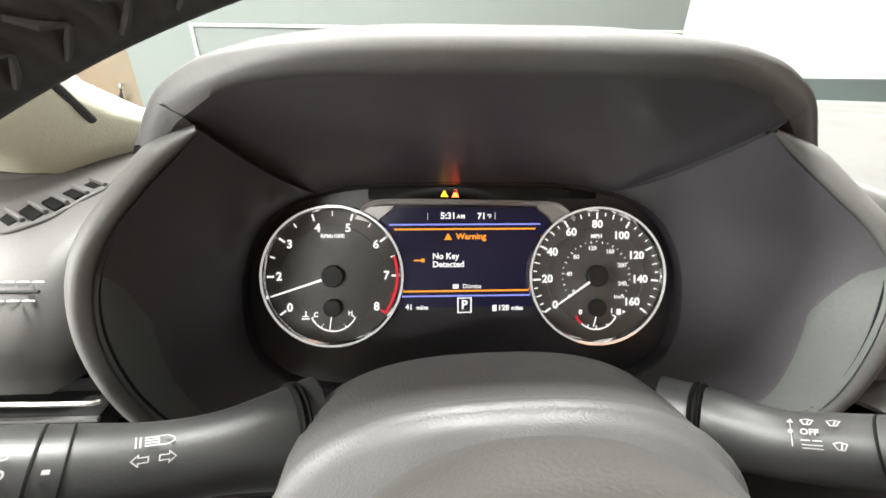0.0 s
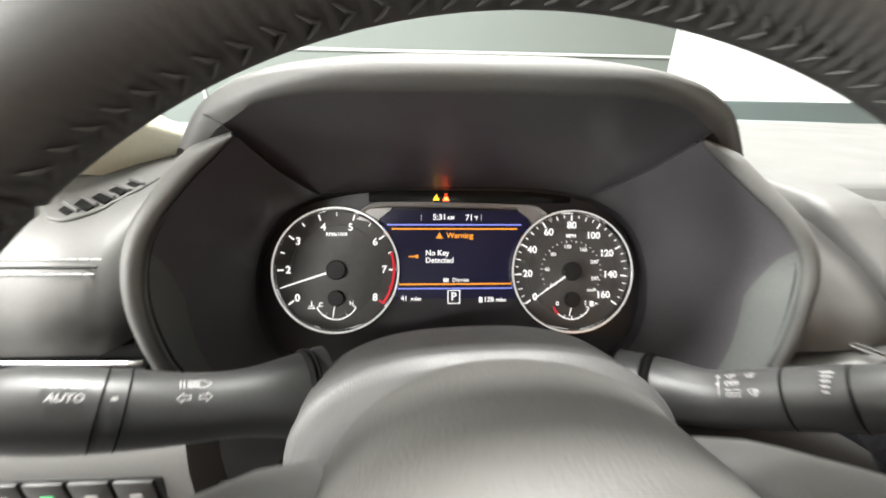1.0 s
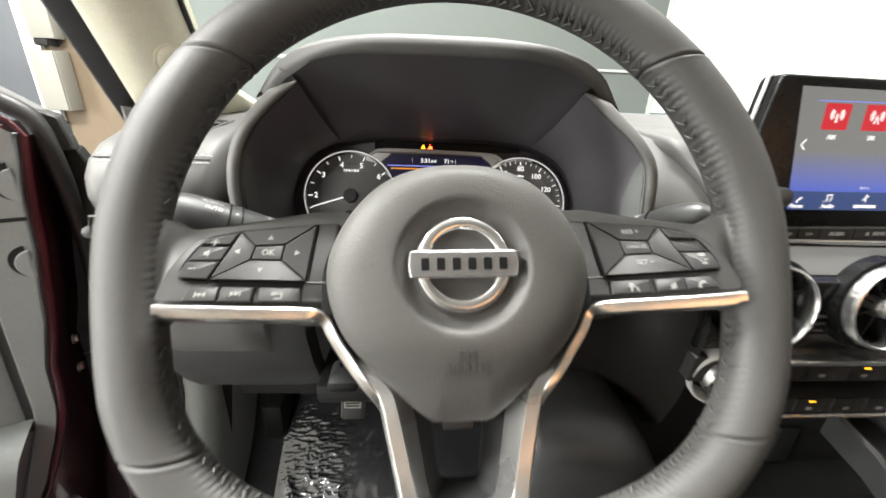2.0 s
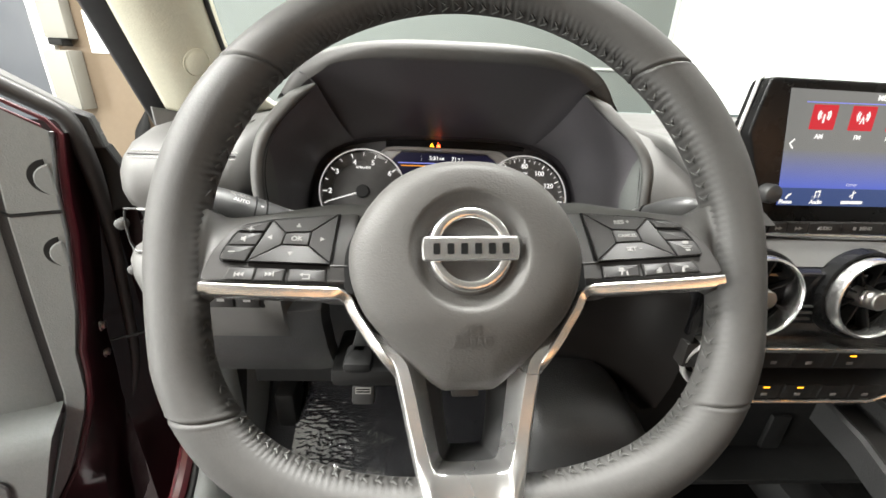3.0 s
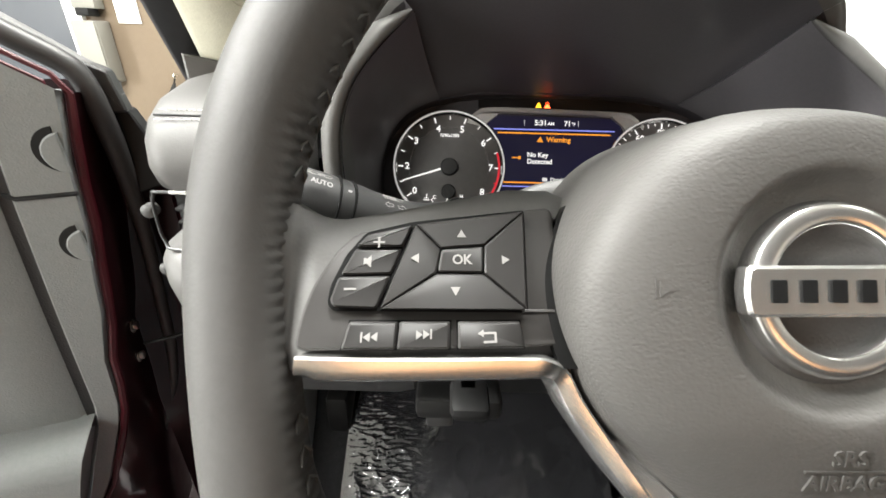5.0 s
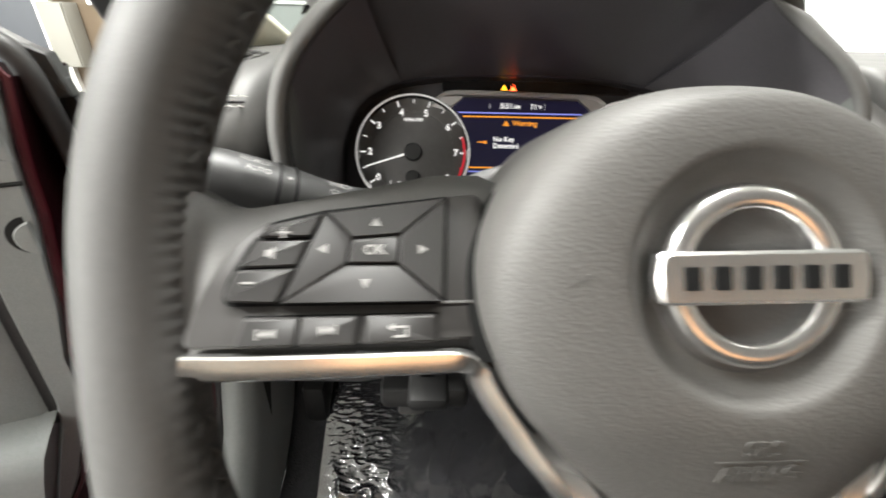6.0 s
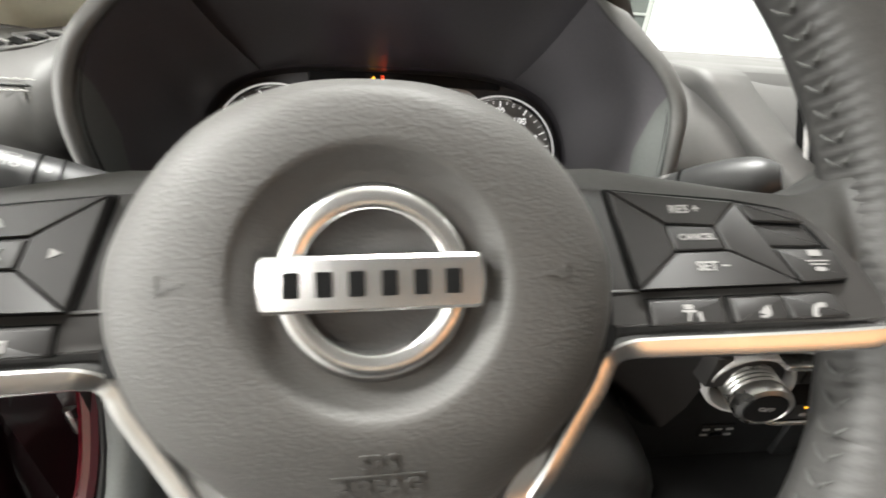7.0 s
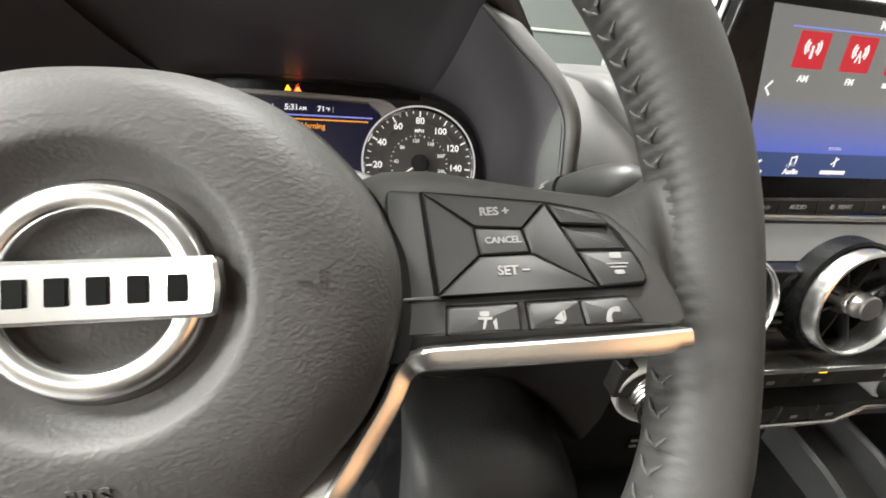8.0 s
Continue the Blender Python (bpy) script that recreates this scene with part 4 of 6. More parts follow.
    for d, h in ((0.006, 0.0008), (0.001, 0.0008), (-0.0022, 0.0022), (-0.0038, 0.0050), (-0.0030, 0.0090), (0.001, 0.0125), (0.010, 0.0155), (0.035, 0.0180), (0.09, 0.016), (0.14, 0.012)):
        loop = []
        for i, p in enumerate(edge):
            q = Vector((p.x, 0, p.z - 0.080)).normalized()
            loop.append(p + q * h * min(1.0, 0.22 + i / 10) + Vector((0, d * min(1.0, 0.4 + i / 10), 0)))
        rows.append(loop)
    loft(bm, rows, False)
    part("hood_wing", bm, DASH, binnacle, "grey padded side wing of the hood", 60)
    bm = bmesh.new()
    tube(bm, [p + Vector((0, 0.003, 0)) for p in edge], 0.0009, 6)
    part("wing_seam", bm, BLACK, binnacle)
# the brow over the cluster
def arch(half, dy=0.0, dz=0.0, k=1.0):
    pts = [(-x, y, z) for x, y, z in half[::-1]] + list(half[1:])
    return [Vector((p.x * k, p.y + dy, p.z + dz)) + off for p in curve_through(pts, 6)]


lip = lip + [(0.160, 0.212, 1.006)]
L, K, O = arch(lip), arch(crest), arch(outer)
bm = bmesh.new()
rows = [arch(lip, 0.03, 0.0005), L]
for f, push in ((0.3, 0.0015), (0.6, 0.0018), (0.85, 0.0010), (1.0, 0.0)):
    rows.append([a.lerp(b, f) - Vector((0, push, 0)) for a, b in zip(L, K)])
for f, push in ((0.2, 0.0012), (0.45, 0.0020), (0.75, 0.0014), (1.0, 0.0)):
    rows.append([a.lerp(b, f) + Vector((0, -push * 0.5, push)) for a, b in zip(K, O)])
rows += [arch(outer, 0.012, 0.0012), arch(outer, 0.04, 0.0015), arch(outer, 0.09, -0.003), arch(outer, 0.16, -0.016), arch(outer, 0.26, -0.060)]
loft(bm, rows, False)
part("hood_brow", bm, DASH, binnacle, "grey grained brow of the hood", 60)

# ---- dashboard ----
dash = thing("dashboard", "grey soft-touch dashboard with stitched edge", "dashboard", Matrix.Translation((0, 0.4, 0.80)))
DO = Vector((0, -0.4, -0.80))
left = [(0.70, 0.975), (0.45, 0.985), (0.30, 0.985), (0.225, 0.980), (0.185, 0.970), (0.164, 0.957), (0.153, 0.942), (0.150, 0.925), (0.155, 0.911), (0.175, 0.908)]
mid = [(0.70, 0.975), (0.45, 0.985), (0.30, 0.985), (0.245, 0.981), (0.215, 0.968), (0.188, 0.950), (0.170, 0.930), (0.160, 0.915), (0.160, 0.902), (0.180, 0.900)]
right = [(0.70, 0.975), (0.45, 0.988), (0.30, 0.987), (0.255, 0.982), (0.235, 0.970), (0.215, 0.950), (0.200, 0.930), (0.190, 0.915), (0.185, 0.902), (0.195, 0.900)]
bm = bmesh.new()
core = [(0.5 * y + 0.13, 0.945 + (z - 0.945) * 0.45) for y, z in left]
stations = []
for k in range(10):  # the cushion rounds off towards the door
    q = k / 9 * math.pi / 2
    stations.append((-0.292 - 0.030 * math.cos(q), [(a * math.sin(q) ** 0.7 + c * (1 - math.sin(q) ** 0.7), b * math.sin(q) ** 0.7 + d * (1 - math.sin(q) ** 0.7)) for (a, b), (c, d) in zip(left, core)]))
stations += [(-0.24, left), (-0.210, left), (-0.203, [(y + 0.012, z) for y, z in left]), (-0.200, [(y + 0.03, z) for y, z in left])]
loft(bm, [[Vector((x, y, z)) + DO for y, z in prof] for x, prof in stations], False)
loft(bm, [[Vector((x, y, z)) + DO for y, z in prof] for x, prof in ((0.196, [(y + 0.03, z) for y, z in mid]), (0.199, [(y + 0.012, z) for y, z in mid]), (0.206, mid), (0.23, mid), *[(0.23 + 0.015 * k, [(a + (c - a) * f, b + (d - b) * f) for (a, b), (c, d) in zip(mid, right)]) for k, f in ((1, 0.03), (2, 0.10), (3, 0.25), (4, 0.50), (5, 0.75), (6, 0.90), (7, 0.97))], (0.36, right), (0.60, right), (1.05, right))], False)
loft(bm, [[Vector((x, y, z)) + DO for y, z in ((0.70, 0.975), (0.45, 0.985), (0.36, 0.985))] for x in (-0.200, 0.196)], False)
part("dash_top", bm, DASH, dash, "grey grained dashboard pad", 60)
# two rows of pale stitches beside a seam
bm, bm2 = bmesh.new(), bmesh.new()
for (y, z) in ((0.1718, 0.9628), (0.1640, 0.9578)):
    x = -0.302
    while x < -0.208:
        tube(bm, [Vector((x, y, z)) + DO, Vector((x + 0.0026, y - 0.0006, z + 0.0006)) + DO, Vector((x + 0.0052, y, z)) + DO], 0.0004, 5)
        x += 0.0066
tagged(part("stitching", bm, THREAD_PALE, dash, "pale twin stitching"), kind="stuff")
tube(bm2, [Vector((-0.304, 0.1680, 0.9600)) + DO, Vector((-0.205, 0.1680, 0.9600)) + DO], 0.0008, 6)
part("seam", bm2, BLACK, dash)
# lower dash
bm = bmesh.new()
low = [(0.175, 0.868), (0.150, 0.866), (0.139, 0.858), (0.135, 0.84), (0.134, 0.82), (0.139, 0.790), (0.154, 0.760), (0.180, 0.745)]
low_end = [(0.21, 0.862), (0.195, 0.860), (0.188, 0.853), (0.185, 0.84), (0.184, 0.825), (0.187, 0.80), (0.192, 0.785), (0.21, 0.775)]
ends = []
for k in range(9):
    q = math.sin(k / 8 * math.pi / 2) ** 0.8
    ends.append((-0.292 - 0.034 * math.cos(k / 8 * math.pi / 2), [(a * (1 - q) + c * q, b * (1 - q) + d * q) for (a, b), (c, d) in zip(low_end, low)]))
ends += [(-0.20, low), (-0.168, low), (-0.160, [(y + 0.02, z - 0.01) for y, z in low])]
loft(bm, [[Vector((x + (1.6 * max(0.0, 0.855 - z) ** 1.6 if x < -0.25 else 0.0), y, z)) + DO for y, z in prof] for x, prof in ends], False)
part("lower_panel", bm, DASH, dash, "grey lower dashboard panel", 60)
# knee panel below with its cut-out edge
bm = bmesh.new()
knee = [(0.150, 0.812), (0.142, 0.806), (0.142, 0.790), (0.158, 0.745), (0.185, 0.695), (0.205, 0.668), (0.225, 0.664)]
loft(bm, [[Vector((x, y + dy, max(z, zmin))) + DO for y, z in knee] for x, dy, zmin in ((-0.300, 0.03, 0.74), (-0.288, 0.004, 0.70), (-0.27, 0.0, 0.685), (-0.150, 0.0, 0.685), (-0.132, 0.004, 0.685), (-0.126, 0.018, 0.685))], False)
part("knee_panel", bm, PAD_GREY, dash, "dark grey knee panel", 40)
# dark carcass behind everything
bm = bmesh.new()
box(bm, -0.30, 0.33, 0.55, 1.0, 0.62, 0.90)
box(bm, 0.19, 0.24, 0.55, 1.0, 0.33, 0.92)
box(bm, -0.30, 0.22, 0.78, -0.19, 0.33, 0.92)
bmesh.ops.translate(bm, verts=bm.verts, vec=DO)
part("carcass", bm, BLACK, dash)

# ---- steering column shroud ----
shroud = thing("column_shroud", "black grained steering column shroud", "column shroud", WHEEL)


def hoop(a, top, low, z, n=56):
    return [(a * math.copysign(abs(math.cos(t)) ** 0.75, math.cos(t)), (top if math.sin(t) > 0 else low) * abs(math.sin(t)) ** 0.9 , z) for t in (2 * math.pi * k / n for k in range(n))]


bm = bmesh.new()
loft(bm, [hoop(0.100, 0.042, -0.075, -0.176), hoop(0.100, 0.0535, -0.075, -0.168), hoop(0.099, 0.0520, -0.075, -0.148), hoop(0.095, 0.0492, -0.073, -0.124), hoop(0.0935, 0.0482, -0.072, -0.114), hoop(0.0930, 0.0488, -0.072, -0.110), hoop(0.0925, 0.0495, -0.072, -0.106), hoop(0.0918, 0.0492, -0.072, -0.1035), hoop(0.0900, 0.0470, -0.070, -0.1015), hoop(0.0875, 0.0440, -0.069, -0.0995), hoop(0.085, 0.0425, -0.069, -0.092), hoop(0.080, 0.0415, -0.066, -0.075), hoop(0.072, 0.0400, -0.064, -0.045)], True, False, True)
part("upper_cover", bm, SHROUD, shroud, "black grained upper column cover", 50)
part("cover_seam", tube(bmesh.new(), [p for p in ((0.101, -0.004, -0.165), (0.099, -0.006, -0.140), (0.093, -0.008, -0.105))], 0.0012, 6), GAP, shroud)
part("cover_seam", tube(bmesh.new(), [p for p in ((-0.101, -0.004, -0.165), (-0.099, -0.006, -0.140), (-0.093, -0.008, -0.105))], 0.0012, 6), GAP, shroud)

# ---- stalks ----
def stalk(name, label, pts, radii, flat):
    ob = thing(name, label, "control stalk", Matrix.Translation(pts[0]))
    base = Vector(pts[0])
    pp = curve_through([Vector(p) - base for p in pts], 6)
    rr = [r.x for r in curve_through([(r, 0, 0) for r in radii], 6)]
    bm = bmesh.new()
    tube(bm, pp, rr, 24, flat)
    part("stalk_body", bm, STALK, ob, "", 50)
    return ob, pp, rr


turn_stalk, tp, tr = stalk("turn_signal_stalk", "black turn signal stalk with white printed symbols", [(-0.090, 0.152, 0.884), (-0.105, 0.143, 0.890), (-0.125, 0.130, 0.899), (-0.145, 0.118, 0.908), (-0.165, 0.107, 0.919), (-0.185, 0.098, 0.929), (-0.199, 0.091, 0.9365), (-0.206, 0.0875, 0.940)], [0.0270, 0.0225, 0.0172, 0.0167, 0.0178, 0.0180, 0.0160, 0.0100], 0.85)
wipe_stalk, wp, wr = stalk("wiper_stalk", "black wiper stalk with white printed symbols", [(0.098, 0.160, 0.879), (0.115, 0.146, 0.887), (0.132, 0.128, 0.897), (0.146, 0.114, 0.910), (0.160, 0.099, 0.9245), (0.173, 0.084, 0.9385), (0.184, 0.072, 0.9475), (0.190, 0.066, 0.9515)], [0.0215, 0.0190, 0.0155, 0.0150, 0.0150, 0.0145, 0.0125, 0.0070], 0.85)
for st, pp, rr, ks in ((turn_stalk, tp, tr, (24, 26)), (wipe_stalk, wp, wr, (21, 27))):
    for k in ks:
        bm = bmesh.new()
        t = (pp[k + 1] - pp[k - 1]).normalized()
        lathe(bm, [(rr[k] * 0.9, -0.0004), (rr[k] * 1.006, -0.0004), (rr[k] * 1.006, 0.0004), (rr[k] * 0.9, 0.0004)], 28, Matrix.Translation(pp[k]) @ t.to_track_quat("Z", "Y").to_matrix().to_4x4())
        part("joint_line", bm, GAP, st)
    bm = bmesh.new()
    k = 4 if st is turn_stalk else 5
    t = (pp[k + 1] - pp[k - 1]).normalized()
    r = rr[k]
    lathe(bm, [(r * 0.9, -0.0040), (r * 1.05, -0.0036), (r * 1.08, -0.0024), (r * 1.02, -0.0016), (r * 1.02, -0.0004), (r * 1.07, 0.0004), (r * 1.04, 0.0014), (r * 0.9, 0.0018)], 32, Matrix.Translation(pp[k]) @ t.to_track_quat("Z", "Y").to_matrix().to_4x4())
    part("collar", bm, GAP, st, "black gaiter ring")


# printed signs on the stalks
def stalk_frame(pp, rr, base, k, n=Vector((0, -0.45, 0.89)), flip=1):
    t = (pp[k - 1] - pp[k + 1]).normalized() * flip
    n = (n - t * n.dot(t)).normalized()
    return axes_frame(pp[k] + n * (rr[k] * 1.0), t, n.cross(t), n)


def curl(bm, m, r, k=0.72):
    """Wrap a flat sign round the stalk and place it."""
    for v in bm.verts:
        v.co *= k
        a = v.co.y / r
        v.co = m @ Vector((v.co.x, r * math.sin(a), r * (math.cos(a) - 1) + v.co.z + 0.0003))
    return bm


def arrow(x, s):
    return [(x + s * 0.0052, 0.0), (x + s * 0.0014, 0.0034), (x + s * 0.0014, 0.0016), (x - s * 0.0030, 0.0016), (x - s * 0.0030, -0.0016), (x + s * 0.0014, -0.0016), (x + s * 0.0014, -0.0034)]


def hollow(bm, o, d):
    i = inset(o, d)
    loft(bm, [[(p[0], p[1], 0.0) for p in o], [(p[0], p[1], 0.0) for p in i]])


def print_sign(name, stalk, m, r, build):
    bm = bmesh.new()
    build(bm)
    return part(name, curl(bm, m, r), MARK, stalk)


def bars(rects):
    def build(bm):
        for q in rects:
            prism(bm, rect(*q), -0.0001, 0.0001)
    return build


def lamp_sign(x0, y0, x1, y1, rays):
    """Outline of a lamp with its rays."""
    def build(bm):
        ym = (y0 + y1) / 2
        hollow(bm, [(x0, y0), (x1 - 0.0030, y0), (x1, ym - 0.0013), (x1 + 0.0004, ym), (x1, ym + 0.0013), (x1 - 0.0030, y1), (x0, y1)], 0.0006)
        bars(rays)(bm)
    return build


m = stalk_frame(tp, tr, None, 18)
for s in (-1, 1):
    print_sign("arrow_sign", turn_stalk, m, 0.0165, lambda bm: hollow(bm, [(x, y - 0.0035) for x, y in arrow(s * 0.0052, s)], 0.0006))
print_sign("lamp_sign", turn_stalk, m, 0.0165, lamp_sign(0.0015, 0.0030, 0.0091, 0.0090, [(-0.0045, 0.0032 + k * 0.0016, 0.0012, 0.0039 + k * 0.0016) for k in range(4)]))
for x in (-0.0088, -0.0068):
    print_sign("sign_bar", turn_stalk, m, 0.0165, bars([(x, 0.0028, x + 0.0007, 0.0090)]))
m = stalk_frame(tp, tr, None, 29)
print_sign("word", turn_stalk, m, 0.0175, lambda bm: text(bm, "AUTO", 0.001, -0.0035, 0, 0.0060, None, "CENTER", 0.0001))
for x in (-0.006, 0.004):
    print_sign("lamp_sign", turn_stalk, m, 0.0175, lamp_sign(x - 0.002, 0.0025, x + 0.0043, 0.0065, [(x - 0.0055, 0.0028 + k * 0.0015, x - 0.0026, 0.0034 + k * 0.0015) for k in range(3)]))
m = stalk_frame(tp, tr, None, 25)
print_sign("index_mark", turn_stalk, m, 0.0175, bars([(-0.0015, -0.0045, 0.0015, -0.0025)]))
m = stalk_frame(wp, wr, None, 16, flip=-1)
print_sign("word", wipe_stalk, m, 0.015, lambda bm: text(bm, "OFF", 0.0, 0.0, 0, 0.0050, None, "CENTER", 0.0001))


def wiper_sign(x, y):
    def build(bm):
        hollow(bm, [(x - 0.0034, y + 0.0015), (x - 0.0016, y - 0.0022), (x + 0.0016, y - 0.0022), (x + 0.0034, y + 0.0015), (x, y + 0.0025)], 0.0006)
        prism(bm, [(x - 0.0004, y - 0.0020), (x + 0.0004, y - 0.0020), (x + 0.0012, y + 0.0012), (x + 0.0005, y + 0.0014)], -0.0001, 0.0001)
    return build


def speed_sign(bm):
    prism(bm, rect(-0.0092, -0.0085, -0.0087, 0.0055), -0.0001, 0.0001)
    prism(bm, tri(-0.00895, 0.0068, 0.0020, 90), -0.0001, 0.0001)
    lathe(bm, [(0.0013, 0.0), (0.0, 0.0001)], 10, Matrix.Translation((-0.00895, 0.0, 0)))


for x, y in ((-0.001, 0.0068), (0.0112, 0.0068), (0.0130, -0.0068)):
    print_sign("wiper_sign", wipe_stalk, m, 0.015, wiper_sign(x, y))
for q in ((-0.0045, -0.0050, -0.0003, -0.0044), (0.0010, -0.0050, 0.0052, -0.0044), (-0.0045, -0.0075, 0.0052, -0.0069), (-0.0045, -0.0094, 0.0052, -0.0088)):
    print_sign("sign_bar", wipe_stalk, m, 0.015, bars([q]))
print_sign("speed_sign", wipe_stalk, m, 0.015, speed_sign)
m = stalk_frame(wp, wr, None, 25, flip=-1)
for k in range(5):
    print_sign("sign_bar", wipe_stalk, m, 0.014, bars([(-0.001, -0.009 + k * 0.0035, 0.002 + 0.0008 * k, -0.0075 + k * 0.0035)]))

# switch bank in the lower panel with one green light
bank = thing("switch_bank", "row of small dark dashboard switches with one green light", "switch", Matrix.Translation((-0.238, 0.135, 0.826)))
part("bank_plate", box(bmesh.new(), -0.053, -0.0015, -0.0125, 0.055, 0.006, 0.0125, 0.003), BLACK, bank)
for k in range(4):
    sw = part("switch", box(bmesh.new(), -0.050 + k * 0.0255, -0.0035, -0.0105, -0.0265 + k * 0.0255, 0.002, 0.0105, 0.0015), KEY, bank)
    part("switch_mark", box(bmesh.new(), -0.042 + k * 0.0255, -0.0040, -0.003, -0.035 + k * 0.0255, -0.003, 0.001), LIT_GREEN if k == 1 else MARK_DIM, sw)

# lower column cover, tilt lever and bonnet release
part("column_cover", box(bmesh.new(), -0.128, -0.255, -0.098, -0.050, -0.17, -0.074, 0.006), BLACK, dash, "dark lower column cover")
lev = thing("tilt_lever", "dark grey column tilt lever", "lever", Matrix.Translation((-0.086, 0.092, 0.782)))
part("lever_grip", box(bmesh.new(), -0.013, -0.012, -0.007, 0.015, 0.022, 0.006, 0.0055), BLACK, lev)
part("lever_arm", box(bmesh.new(), -0.008, 0.006, -0.006, 0.008, 0.07, 0.006, 0.003), BLACK, lev)
rel = thing("bonnet_release", "grey bonnet release handle with a small printed plate", "handle", leaning((-0.106, 0.235, 0.612), 20))
part("handle", box(bmesh.new(), -0.016, -0.016, -0.010, 0.016, 0.012, 0.006, 0.004), PAD_GREY, rel)
bm = bmesh.new()
prism(bm, rect(-0.011, 0.001, 0.011, 0.010, 0.001), 0.005, 0.0065)
plate = part("plate", bm, MARK, rel, "pale printed plate")
bm = bmesh.new()
for y in (0.0028, 0.0065):
    prism(bm, rect(-0.0095, y, 0.0095, y + 0.0022), 0.006, 0.0068)
part("plate_bars", bm, INK, plate)

def moved(bm, v):
    bmesh.ops.translate(bm, verts=bm.verts, vec=v)
    return bm


# ---- air vent at the door end of the dashboard ----
vent = thing("side_air_vent", "black side air vent with chrome frame", "air vent", Matrix.Translation((-0.25, 0.16, 0.89)))
VO = Vector((0.25, -0.16, -0.89))
bm = bmesh.new()
box(bm, -0.305, 0.168, 0.868, -0.185, 0.200, 0.908)
bmesh.ops.translate(bm, verts=bm.verts, vec=VO)
part("vent_box", bm, BLACK, vent)
for z in (0.878, 0.888, 0.898):
    bm = bmesh.new()
    box(bm, -0.297, 0.152, z - 0.0012, -0.19, 0.178, z + 0.0012, 0.0006)
    bmesh.ops.translate(bm, verts=bm.verts, vec=VO)
    sl = part("slat", bm, BLACK, vent)
    part("slat_tip", moved(box(bmesh.new(), -0.290, 0.1500, z - 0.0009, -0.19, 0.1525, z + 0.0009), VO), FRAME_GREY, sl)
bm = bmesh.new()
frame_pts = curve_through([(-0.186, 0.152, 0.9085), (-0.20, 0.150, 0.9095), (-0.296, 0.1500, 0.9115), (-0.310, 0.153, 0.9080), (-0.314, 0.155, 0.890), (-0.312, 0.154, 0.872), (-0.296, 0.150, 0.8665), (-0.20, 0.150, 0.8665), (-0.186, 0.152, 0.8665)], 5)
for y0, y1 in ((0.895, 1.0), (0.0, 0.885)):
    tube(bm, [p + VO for p in frame_pts if p.x > -0.300 and y0 < p.z < y1], 0.0012, 8)
part("chrome_frame", bm, SATIN, vent, "thin chrome frame")
# end of the same chrome frame, coloured dark in place of its bright reflection
part("frame_end", tube(bmesh.new(), [p + VO for p in frame_pts if p.x < -0.294], 0.0012, 8), STALK, vent, "rounded vent frame end, coloured dark to leave out its bright reflection")

# defroster grille on the dash top
grille = thing("demister_grille", "slotted side window demister grille on the dashboard", "air vent", Matrix.Translation((-0.262, 0.27, 0.986)))


def on_dash(x, y, z):
    """Follow the fall of the dashboard top."""
    return (x, y, z + float(np.interp(y + 0.27, [0.15, 0.164, 0.185, 0.225, 0.30], [0.930, 0.957, 0.970, 0.980, 0.985])) - 0.985)


part("grille_rim", prism(bmesh.new(), rounded([(0.006, -0.066), (0.022, -0.072), (0.036, -0.060), (0.043, -0.030), (0.043, -0.004), (0.034, -0.003), (0.014, -0.022), (0.002, -0.045)], 0.006), -0.004, 0.0008, 0.0006, on_dash), DASH, grille, "shallow moulded rim")
for k, (x, y) in enumerate(((0.0170, -0.0614), (0.0240, -0.0550), (0.0295, -0.0465), (0.0325, -0.0350), (0.0345, -0.0230))):
    f = (0.7, 1.0, 1.0, 1.0, 0.75)[k]
    quad = [(-0.0065, 0.0), (-0.0058, 0.0070), (0.0068, -0.0012), (0.0054, -0.0072)]
    part("grille_opening", prism(bmesh.new(), [(x + u * f, y + v * f) for u, v in quad], -0.003, 0.0012, 0, on_dash), GAP, grille, "dark air opening")
    slat = [(-0.0072, 0.0075), (-0.0058, 0.0092), (0.0086, -0.0002), (0.0074, -0.0018)]
    part("slat", prism(bmesh.new(), [(x + u, y + v) for u, v in slat], -0.003, 0.0030, 0.0006, on_dash), DASH, grille)

# ---- centre screen ----
SCREEN = leaning((0.35, 0.160, 1.005), 7, 0, 3)
screen = thing("touch_screen", "tablet-style centre touch screen showing a radio menu", "touch screen", SCREEN)
body = [(-0.071, -0.004), (-0.0600, 0.0460), (0.165, 0.0440), (0.170, 0.0), (0.168, -0.1025), (-0.030, -0.1025), (-0.037, -0.092)]
bm = prism(bmesh.new(), rounded(body, 0.007, 5), -0.022, 0.0, 0.003, None, 3)
part("screen_bezel", bm, SCREEN_BLACK, screen, "glossy black bezel")
bm = bmesh.new()
tube(bm, [(-0.031, -0.1030, -0.012), (-0.0385, -0.0925, -0.012), (-0.0725, -0.004, -0.012), (-0.0625, 0.0440, -0.012), (-0.0580, 0.0475, -0.012)], 0.0018, 8)
part("silver_edge", bm, SILVER_PAINT, screen)


def screen_glow(name, bottom, top, y0, y1):
    m = bpy.data.materials.new(name)
    m.use_nodes = True
    n, l = m.node_tree.nodes, m.node_tree.links
    b = n["Principled BSDF"]
    b.inputs["Base Color"].default_value = (0.01, 0.01, 0.01, 1)
    b.inputs["Roughness"].default_value = 0.15
    co = n.new("ShaderNodeTexCoord")
    sep = n.new("ShaderNodeSeparateXYZ")
    l.new(co.outputs["Object"], sep.inputs[0])
    rng = n.new("ShaderNodeMapRange")
    rng.inputs["From Min"].default_value, rng.inputs["From Max"].default_value = y0, y1
